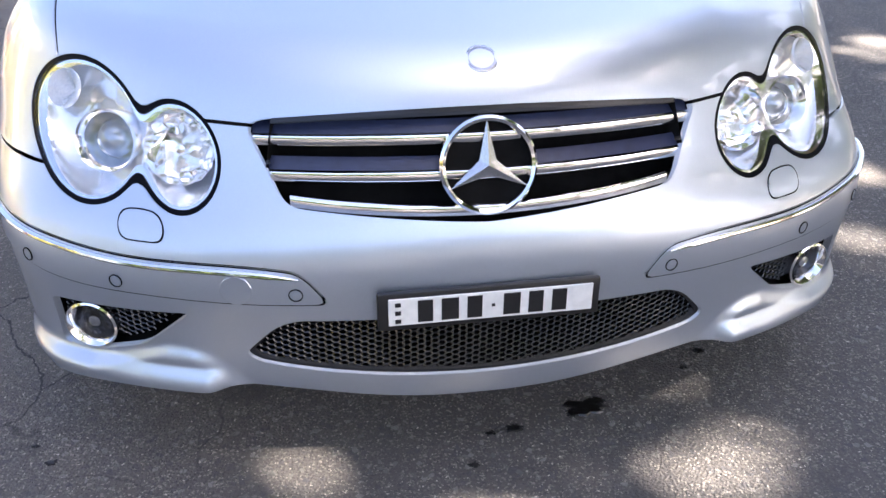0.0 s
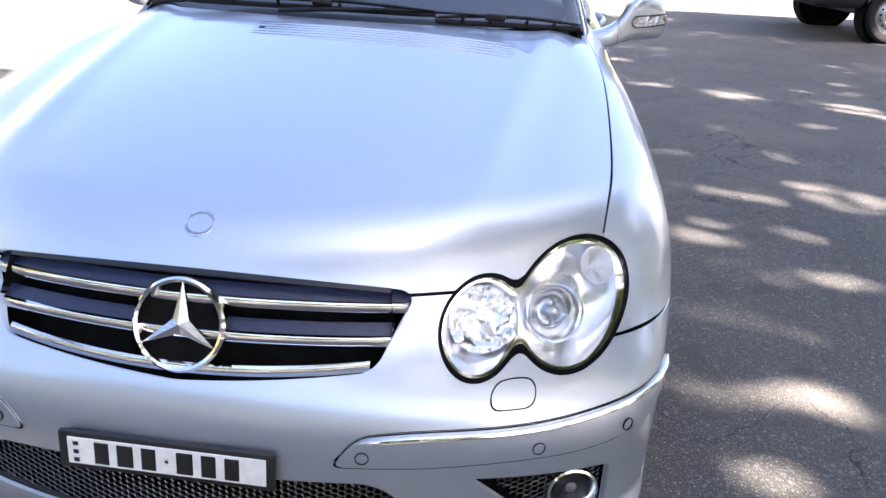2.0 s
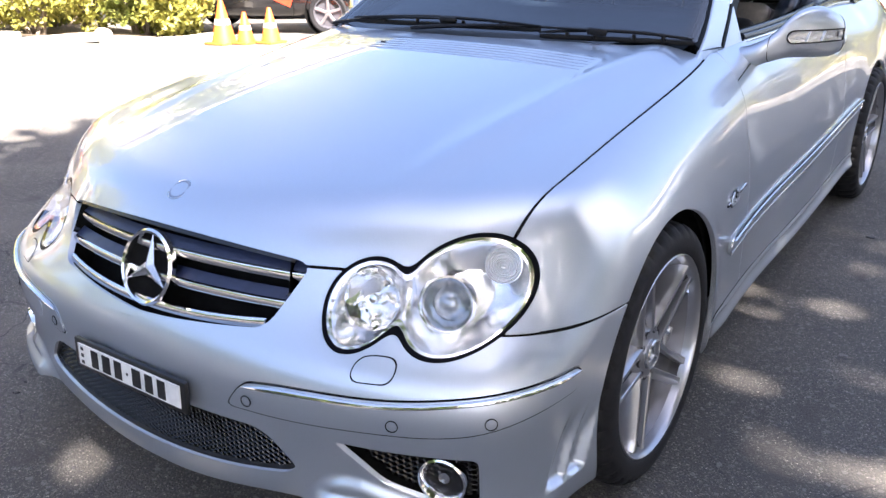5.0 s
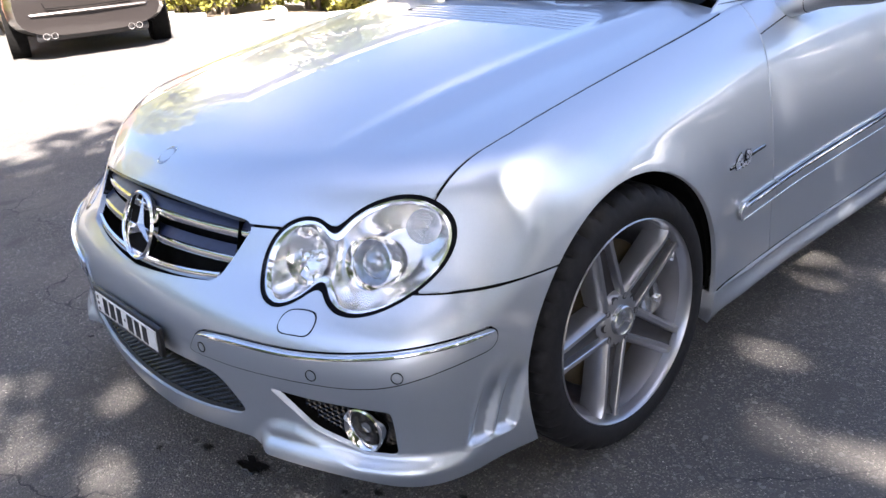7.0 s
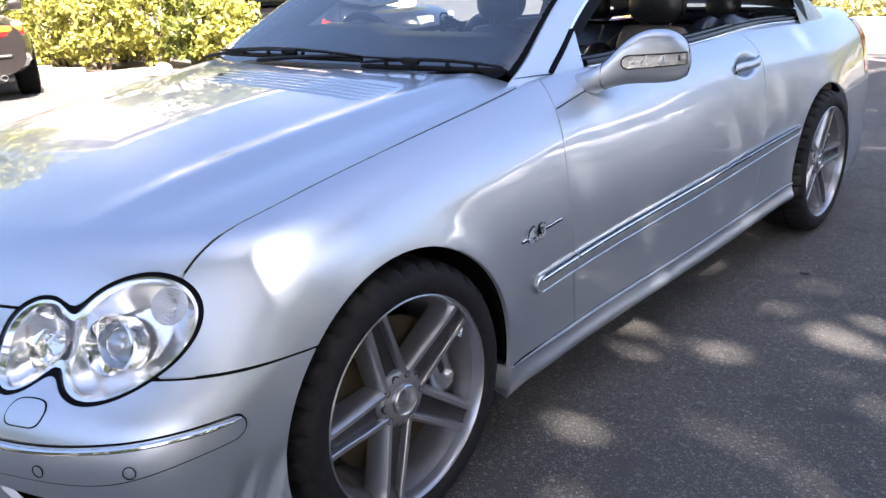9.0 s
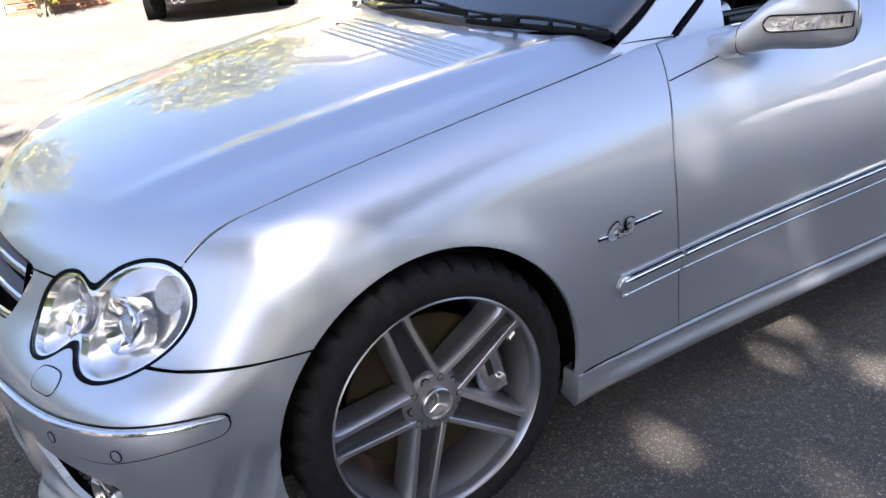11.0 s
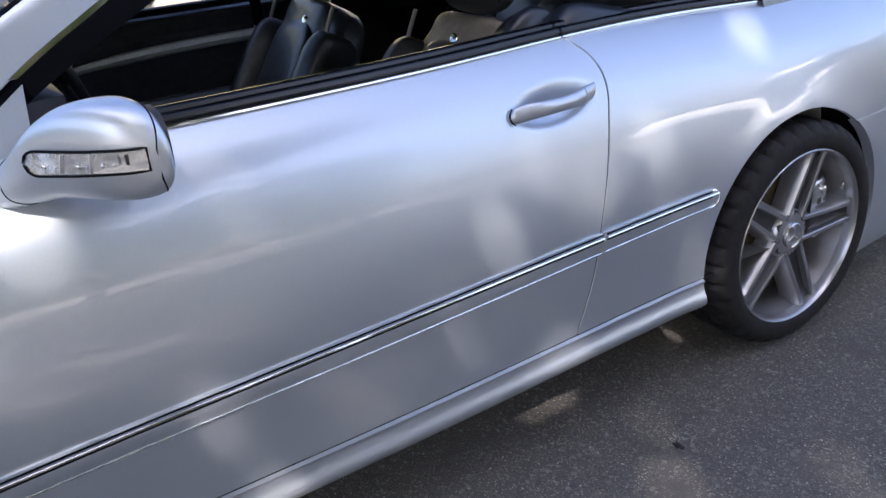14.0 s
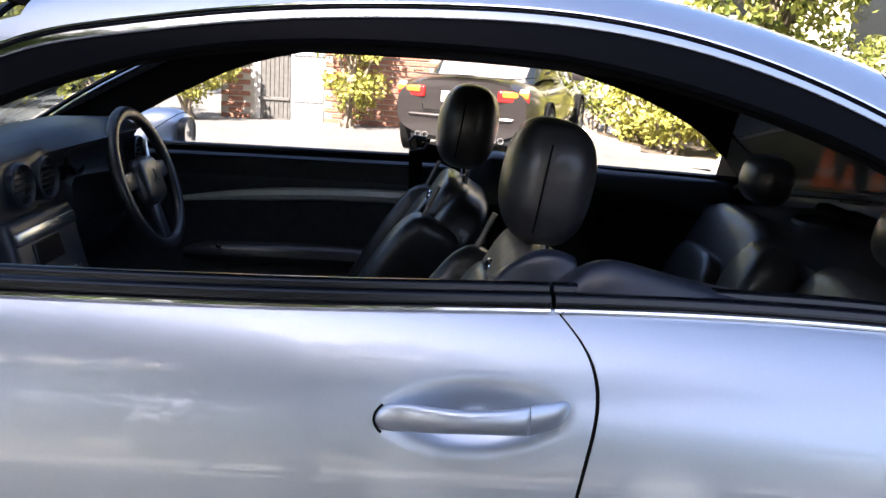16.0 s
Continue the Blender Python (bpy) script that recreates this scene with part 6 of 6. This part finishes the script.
# ---- parked vehicles ----
BLACK_PAINT = mat("black_paint", (.012, .012, .014), .22, .2, 1.0, .2, 300.)
GREY_PAINT = mat("dark_grey_paint", (.034, .029, .028), .30, .5, 1.0, .2, 300.)
WHITE_PAINT = mat("white_paint", (.72, .73, .74), .30, 0, .8, .08, 20.)
SOFT_TOP = mat("soft_top_cloth", (.16, .145, .14), .9, 0, 0, .25, 120., .002, 300.)
TINT = mat("dark_car_glass", (.010, .012, .013), .06, 0, .5, .2, 8.)


def section(w, z0, z1, e=3.2, n=28, lean=.0):
    """A rounded box section of half width w between two heights; lean draws its top in."""
    out = []
    for k in range(n):
        a = 2 * math.pi * k / n
        c, s = math.cos(a), math.sin(a)
        x = w * math.copysign(abs(c) ** (2 / e), c)
        z = (z0 + z1) / 2 + (z1 - z0) / 2 * math.copysign(abs(s) ** (2 / e), s)
        u = (z - z0) / max(z1 - z0, 1e-6)
        out.append((x * (1 - lean * max(0, u - .35)), z))
    return out


def shell(stations, e=3.2, lean=.0):
    """Skin through (length, half width, low, high) stations."""
    cols = list(zip(*stations))
    ss = np.linspace(stations[0][0], stations[-1][0], 34)
    fw, fl, fh = (spline(*zip(cols[0], c)) for c in cols[1:])
    return loft([[(x, s, z) for x, z in section(float(fw(s)), float(fl(s)), float(fh(s)), e, 28, lean)] for s in ss])


def small_wheel(parent, at, r=.32, w=.21, rim=.225, steel=False):
    prof = [(rim, w / 2 - .02), (rim + .03, w / 2), (r - .03, w / 2), (r, w / 2 - .03), (r, -w / 2 + .03), (r - .03, -w / 2), (rim, -w / 2 + .02)]
    t = part("wheel", lathe(prof, 40), RUBBER, parent, at=at)
    part("rim", lathe([(rim + .004, w / 2 - .02), (rim + .006, w / 2 - .004), (rim - .01, w / 2 - .006), (rim - .02, w / 2 - .05), (.05, w / 2 - .055)], 40), ALLOY_GREY, t, at=at)
    if steel:
        part("wheel_disc", lathe([(rim - .02, w / 2 - .045), (.175, w / 2 - .020), (.125, w / 2 - .012), (.10, w / 2 - .028), (.0005, w / 2 - .03)], 40), ALLOY, t, "grey steel disc", at=at)
        for k in range(16):
            part("wheel_hole", lathe([(.013, 0), (.012, .008), (.0005, .008)], 12), VOID, t, at=at @ pose(0, 0, 0, 22.5 * k, 0, 0) @ Matrix.Translation((w / 2 - .021, .165, 0)))
        part("hub_cap", lathe([(.085, w / 2 - .035), (.08, w / 2 - .010), (.0005, w / 2 - .006)], 28), BLACK, t, at=at)
        return t
    for k in range(5):
        a = 72 * k + 90
        part("spoke", box((.03, rim - .02, .045), (w / 2 - .025, (rim) / 2, 0), .008, 1), ALLOY, t, at=at @ pose(0, 0, 0, a, 0, 0))
    part("hub", lathe([(.055, w / 2 - .04), (.05, w / 2 - .015), (.0005, w / 2 - .012)], 20), ALLOY, t, at=at)
    return t


def parked(name, base, turn, paint, low, cabin_st, wheels, label, roof_mat=None, category="car", r=.32, half=.80, roof_cut=.72):
    """A parked vehicle facing -y in its own space, its nose at nought."""
    at = pose(*base, 0, 0, turn)
    car2 = new(name)
    car2.empty_display_size = .2
    car2.matrix_basis = at
    WORLD[car2] = at
    tagged(car2, label, category, "parked vehicles")
    part("body", shell(low), paint, car2, at=at, sharp=60)
    part("window_band", shell(cabin_st, 3.6, .34), TINT, car2, "dark glass", at=at, sharp=60)
    hi = [(s, w * .985, z0 + (z1 - z0) * roof_cut, z1 + .012) for s, w, z0, z1 in cabin_st]
    part("roof", shell([(s, w * (1 - .34 * .42), a, b) for s, w, a, b in hi], 2.6, .12), roof_mat or paint, car2, at=at, sharp=60)
    for y in wheels:
        for m in (-1, 1):
            small_wheel(car2, at @ pose(m * half, y, r, 0, 0, 0 if m > 0 else 180), r, steel=category == "van")
            part("arch_gap", lathe([(r + .055, .0), (r + .055, -.2), (.05, -.2)], 32), VOID, car2, at=at @ pose(m * (half + .098), y, r, 0, 0, 0 if m > 0 else 180))
    return car2, at


# dark convertible, its tail towards the coupe
low = [(0, .62, .26, .62), (.15, .74, .20, .70), (.8, .86, .18, .80), (1.6, .88, .18, .90), (2.8, .88, .18, .92), (3.7, .87, .18, .95), (4.25, .83, .22, .95), (4.45, .76, .26, .90)]
cab = [(1.55, .66, .86, .92), (2.0, .70, .86, 1.24), (2.45, .72, .86, 1.36), (2.9, .72, .86, 1.35), (3.3, .70, .86, 1.20), (3.62, .66, .86, .93)]
bx, by = -12.15, 4.30
conv, at = parked("convertible_car", (bx, by, .0), -107, GREY_PAINT, low, cab, (.85, 3.56), "dark grey convertible with its cloth roof up", SOFT_TOP, roof_cut=.40)
part("rear_screen", box((.86, .02, .20), (0, 3.415, 1.10), .02, 2, (-42, 0, 0)), mat("plastic_window", (.075, .050, .040), .40, 0, .1, .3, 4., spec=.25), conv, "brownish rear window of the cloth roof", at=at)
for m in (-1, 1):
    lamp2 = part("tail_lamp", box((.36, .06, .13), (m * .60, 4.42, .76), .025, 3, (0, 0, m * -14)), LENS_RED, conv, "red and amber tail lamp", at=at)
    part("turn_signal", box((.30, .06, .075), (m * .62, 4.428, .785), .02, 2, (0, 0, m * -14)), LENS_AMBER, lamp2, at=at)
    for k in (-1, 1):
        part("tail_pipe", merge(lathe([(.036, -.10), (.036, .02), (.030, .02), (.029, -.10)], 20)), CHROME, conv, at=at @ pose(m * .45 + k * .042, 4.43, .27, 0, 0, 90))
part("number_plate", box((.46, .02, .12), (0, 4.463, .72), .004, 1), WHITE, conv, at=at)
part("boot_trim", box((.42, .03, .03), (0, 4.425, .86), .01, 2), BRUSHED, conv, at=at)
part("boot_spoiler", box((1.1, .10, .02), (0, 4.33, .955), .008, 2), GREY_PAINT, conv, at=at)
part("bumper_line", tube([(-.80, 4.28, .50), (-.60, 4.455, .50), (0, 4.475, .50), (.60, 4.455, .50), (.80, 4.28, .50)], .018, 8), GREY_PAINT, conv, at=at)
for m in (-1, 1):
    part("reversing_lamp", box((.10, .05, .05), (m * .715, 4.405, .835), .015, 2, (0, 0, m * -20)), LENS_CLEAR, conv, at=at)
part("boot_joint", tube([(-.46, 4.455, .62), (-.44, 4.47, .56), (0, 4.485, .55), (.44, 4.47, .56), (.46, 4.455, .62)], .006, 6), VOID, conv, at=at)
part("boot_joint", tube([(-.70, 3.75, .965), (-.69, 4.10, .975), (-.60, 4.33, .955), (0, 4.385, .965), (.60, 4.33, .955), (.69, 4.10, .975), (.70, 3.75, .965)], .006, 6), VOID, conv, at=at)
part("diffuser", box((1.2, .10, .10), (0, 4.36, .26), .03, 2), BLACK, conv, at=at)
for m in (-1, 1):
    part("door_mirror", box((.18, .10, .12), (m * .96, 1.95, .98), .03, 2), GREY_PAINT, conv, at=at)

# black hatchback beyond the shrubs, the cones' red reflection painted on its flank
low = [(0, .60, .24, .62), (.12, .74, .18, .72), (.8, .86, .17, .82), (1.5, .88, .17, .93), (2.8, .88, .17, .95), (3.7, .86, .18, .97), (4.2, .80, .24, .95), (4.32, .74, .3, .9)]
cab = [(1.05, .66, .86, .94), (1.6, .72, .86, 1.26), (2.2, .74, .86, 1.42), (3.0, .74, .86, 1.42), (3.7, .72, .86, 1.34), (4.15, .66, .86, 1.0)]
ha = radians(113)
hx, hy = -7.7 + .80 * math.cos(ha) + .88 * math.sin(ha), 9.1 + .80 * math.sin(ha) - .88 * math.cos(ha)
hatch, at = parked("hatchback_car", (hx, hy, gz(-8.0, 9.1)), 113, BLACK_PAINT, low, cab, (.88, 3.45), "black hatchback with silver wheels")
for m in (-1, 1):
    part("headlamp", box((.30, .16, .13), (m * .60, .16, .64), .03, 3, (0, 0, m * 24)), LENS_CLEAR, hatch, at=at)
    part("fog_light", lathe([(.05, 0), (.05, .02), (.04, .03), (.0005, .025)], 20), CHROME, hatch, at=at @ pose(m * .58, .035, .33, 0, 0, -90))
    part("door_mirror", box((.20, .11, .13), (m * .98, 1.50, .99), .035, 2), BRUSHED, hatch, at=at)
    part("door_joint", box((.012, .010, .60), (m * .872, 2.55, .56), .002, 1), VOID, hatch, at=at)
    part("door_joint", box((.012, .010, .60), (m * .872, 1.45, .56), .002, 1), VOID, hatch, at=at)
    part("door_pull", box((.02, .17, .03), (m * .885, 2.38, .80), .008, 2), BLACK_PAINT, hatch, at=at)
part("front_grille", box((.62, .05, .34), (0, .0, .48), .05, 3), MESH, hatch, at=at)
part("grille_frame", merge(*[box((.60, .02, .012), (0, -.03, .36 + .05 * k), .003, 1) for k in range(6)]), CHROME, hatch, at=at)
part("number_plate", box((.37, .015, .10), (0, -.035, .44), .004, 1), WHITE, hatch, at=at)
part("red_reflection", box((.010, .36, .20), (-.884, 1.62, .56), .004, 1, (22, 0, 0)), mat("cone_reflection_red", (.55, .05, .02), .3, 0, .6, .2, 20.), hatch, "red reflection of the cones, painted on the flank", at=at)
part("lower_lip", tube([(-.74, .16, .21), (-.55, .0, .21), (0, -.03, .21), (.55, .0, .21), (.74, .16, .21)], .025, 8), BLACK, hatch, at=at)

# white van on the near side of the car park
low = [(0, .78, .40, .85), (.2, .86, .30, 1.0), (1.0, .90, .28, 1.12), (2.2, .92, .28, 1.25), (4.6, .92, .34, 1.25), (4.9, .90, .42, 1.22)]
cab = [(.75, .74, 1.0, 1.10), (1.25, .84, 1.0, 1.70), (1.8, .86, 1.0, 1.86), (3.5, .86, 1.0, 1.88), (4.7, .85, 1.0, 1.86), (4.88, .82, 1.0, 1.70)]
vt = -80.
wx, wy = 4.5, 9.6
o = Matrix.Rotation(radians(180 + vt), 4, "Z")
base = Vector((wx, wy, 0)) - (o @ Vector((-.83, 4.03, 0)))
van, at = parked("van", (base.x, base.y, 0), 180 + vt, WHITE_PAINT, low, cab, (.95, 4.03), "white van with a dark plastic rear bumper", None, "van", r=.33, half=.83, roof_cut=.55)
part("rear_bumper", box((1.90, .62, .46), (0, 4.70, .61), .10, 4, taper=(1.0, 1.0)), BLACK, van, at=at)
part("side_cladding", box((.03, 3.0, .16), (-.915, 2.5, .42), .01, 2), BLACK, van, at=at)
part("number_plate", box((.37, .015, .10), (-.45, 5.012, .66), .004, 1), WHITE, van, at=at)
for m in (-1, 1):
    part("tail_lamp", box((.12, .06, .30), (m * .84, 4.90, .92), .02, 2), LENS_RED, van, at=at)

# small grey car far off, past the coupe's nose
low = [(0, .60, .26, .62), (.15, .72, .20, .72), (.9, .84, .18, .84), (1.7, .86, .18, .93), (3.6, .85, .18, .95), (4.2, .78, .26, .90)]
cab = [(1.2, .64, .86, .94), (1.8, .70, .86, 1.30), (2.4, .72, .86, 1.44), (3.2, .72, .86, 1.42), (3.95, .64, .86, .98)]
saloon, at = parked("saloon_car", (-11.5, -5.2, gz(-9.5, -3)), 90, GREY_PAINT, low, cab, (.85, 3.40), "dark saloon parked by the hedge")

# ---- cones, kerbs, wall, gate and far building ----
CONE = mat("cone_orange", (.80, .15, .02), .45, 0, .1, .25, 20.)


def cone(x, y, s=1.):
    t = thing("traffic_cone", (x, y, gz(x, y)), "orange plastic traffic cone with a pale band", "cone", "orange traffic cones")
    up = pose(x, y, gz(x, y), 0, -90, 0)
    part("cone_body", lathe([(.15 * s, .02), (.145 * s, .05), (.030 * s, .50 * s), (.024 * s, .515 * s), (.018 * s, .515 * s), (.02 * s, .45 * s)], 32), CONE, t, at=up)
    part("cone_base", box((.34 * s, .34 * s, .035), (x, y, gz(x, y) + .0175), .012, 2), CONE, t)
    part("cone_band", lathe([(.102 * s, .235 * s), (.088 * s, .30 * s), (.0865 * s, .30 * s), (.1005 * s, .235 * s)], 32), mat("cone_band", (.75, .62, .50), .5, 0, 0, .2, 30.) if "cone_band" not in bpy.data.materials else bpy.data.materials["cone_band"], t, at=up)


cone(-8.23, 7.42, 1.18)
cone(-7.88, 7.52, .86)
cone(-7.55, 7.69, .95)

CONCRETE = mat("concrete", (.42, .40, .37), .85, 0, 0, .25, 6., .003, 120.)
SOIL = mat("soil", (.10, .075, .05), .95, 0, 0, .5, 12., .02, 40.)


def kerb(path, name="kerb", w=.14, h=.13):
    """Kerb stones laid end to end along a line."""
    t = thing(name, (*path[0], gz(*path[0])), "pale concrete kerb along a planting bed", "kerb", kind="structure")
    for (x0, y0), (x1, y1) in zip(path, path[1:]):
        d = math.hypot(x1 - x0, y1 - y0)
        n = max(1, round(d / .9))
        a = math.degrees(math.atan2(y1 - y0, x1 - x0))
        for k in range(n):
            u = (k + .5) / n
            x, y = x0 + (x1 - x0) * u, y0 + (y1 - y0) * u
            part("kerb_stone", box((d / n - .008, w, h), (x, y, gz(x, y) + h / 2 - .02), .018, 2, (0, 0, a)), CONCRETE, t)


kerb([(-18.0, 6.22), (-13.85, 6.12)])
kerb([(-13.65, 5.3), (-11.9, 5.3), (-10.6, 5.7), (-10.2, 6.75), (-9.15, 7.0), (-8.95, 7.3), (-8.95, 8.1)])
bed = []
outline = [(-18.0, 6.3), (-13.8, 6.2), (-13.6, 5.38), (-11.9, 5.38), (-10.68, 5.76), (-10.27, 6.83), (-9.2, 7.08), (-9.03, 7.35), (-9.03, 8.0), (-11.2, 8.1), (-18.0, 9.0)]
bm = bmesh.new()
bm.faces.new([bm.verts.new((x, y, gz(x, y) + .07)) for x, y in outline])
tagged(part("planting_bed", bm, SOIL, None, "brown soil with leaf litter under the shrubs", smooth=False), category="soil", kind="structure")
kerb([(-6.0, 15.0), (2.0, 15.0), (10.0, 15.6), (18.0, 16.0)], "kerb_far")
GRASS = leaf_mat("dry_grass", (.20, .19, .06), (.42, .38, .16), .3)
r = np.random.default_rng(3)
c = np.stack([r.uniform(-7, 18, 150), r.uniform(15.4, 18.5, 150), r.uniform(.02, .20, 150)], 1)
verge = thing("grass_verge", (4, 16.5, 0), "sunlit dry grass and low plants past the kerb", "grass", kind="stuff")
leaves("grass_tuft", c, np.full(150, .42), 60, .10, GRASS, verge, 4, .35)
for k, x in enumerate((-4.5, -1.5, 1.5, 4.5, 8.0, 12.0, 16.0)):
    bush("hedge_shrub", (x, 19.2 + .3 * (k % 2), 0), (3.4, 2.0, 1.8), 60, 45, .09, LEAF_GOLD if k % 2 else LEAF_BUSH, 120 + k, "sunlit hedge shrub past the far kerb", "shrub")
rock = bmesh.new()
bmesh.ops.create_icosphere(rock, subdivisions=3, radius=.12)
for vv in rock.verts:
    vv.co = Vector((vv.co.x * 1.4, vv.co.y, vv.co.z * .8)) * (1 + .25 * noise.noise(vv.co * 6)) + Vector((-10.45, 6.95, gz(-10.45, 6.95) + .13))
tagged(part("rock", rock, CONCRETE, None, "pale grey rock under the shrubs"), category="rock")

# brick wall with a pale metal double gate
WX = -11.5
BRICK = mat("brick", (.24, .105, .062), .85, 0, 0, .35, 30., .004, 200., color2=(.15, .07, .05))
MORTAR = mat("mortar", (.33, .30, .26), .95, 0, 0, .2, 60., .004, 200.)
t = BRICK.node_tree
zb = gz(WX, 1.0) - .03


def brick_wall(name, y0, y1, h):
    wall = tagged(part(name, box((.20, y1 - y0, h), (WX - .10, (y0 + y1) / 2, zb + h / 2), .004, 1), MORTAR, None, "red-brown brick garden wall"), category="wall", kind="structure")
    bw, bh = .23, .076
    one = bpy.data.meshes.new("brick")
    b = box((.03, bw - .010, bh - .010), (0, 0, 0), .004, 1)
    b.to_mesh(one)
    b.free()
    one.materials.append(BRICK)
    rows = int((h - .05) / (bh + .010))
    for i in range(rows):
        n = int((y1 - y0) / bw)
        for j in range(n):
            y = y0 + (j + .5 + (.5 if i % 2 else 0)) * bw
            if y > y1 - .1:
                continue
            o2 = bpy.data.objects.new("brick", one)
            scene.collection.objects.link(o2)
            place(o2, wall, Matrix.Translation((WX + .002, y, zb + .06 + i * (bh + .010))))
    return wall


brick_wall("wall_1", -.62, -.06, 2.3)
brick_wall("wall_2", .98, 2.75, 2.3)
GATE = mat("galvanised_gate", (.52, .53, .55), .45, .5, 0, .2, 9., .001, 60.)
gate = thing("metal_gate", (WX, .46, zb), "weathered grey metal double gate in a brick wall", "gate")
for y0, m in ((-.05, BLACK), (.46, GATE)):
    leaf = part("gate_leaf", box((.04, .50, 2.0), (WX - .02, y0 + .255, zb + 1.02), .008, 1), GATE if m is GATE else mat("dark_gate", (.10, .095, .09), .6, .3, 0, .3, 12.), gate)
    for k in range(7):
        part("gate_rib", box((.016, .014, 1.9), (WX + .006, y0 + .05 + .068 * k, zb + 1.02), .004, 1), GATE if m is GATE else bpy.data.materials["dark_gate"], leaf)
    for z in (.35, 1.05, 1.75):
        part("gate_rail", box((.03, .48, .05), (WX + .012, y0 + .255, zb + z), .006, 1), GATE if m is GATE else bpy.data.materials["dark_gate"], leaf)
part("gate_bolt", tube([(WX + .03, .36, zb + 1.1), (WX + .03, .58, zb + 1.1)], .012, 8), BRUSHED, gate)
part("gate_post", box((.10, .10, 2.2), (WX - .03, -.055, zb + 1.1), .01, 1), CONCRETE, gate)
part("gate_head", box((.12, 1.2, .14), (WX - .02, .46, zb + 2.12), .01, 1), CONCRETE, gate)

RENDERED = mat("pale_render", (.62, .54, .44), .85, 0, 0, .12, 3., .003, 60.)
house = thing("apartment_building", (-22, 14, 0), "pale rendered building behind the trees", "building")
part("building_wall", box((8, 14, 9), (-23, 15, 4.2), .02, 1), RENDERED, house)
part("building_roof", box((8.6, 14.6, .35), (-23, 15, 8.85), .05, 1), CONCRETE, house)
for i in range(2):
    for j in range(4):
        win = part("building_window", box((.10, 1.5, 1.5), (-18.98, 9.8 + 3.3 * j, 2.4 + 3.0 * i), .02, 1), WHITE_PAINT, house)
        part("building_pane", box((.06, 1.3, 1.3), (-18.94, 9.8 + 3.3 * j, 2.4 + 3.0 * i), .01, 1), TINT, win)
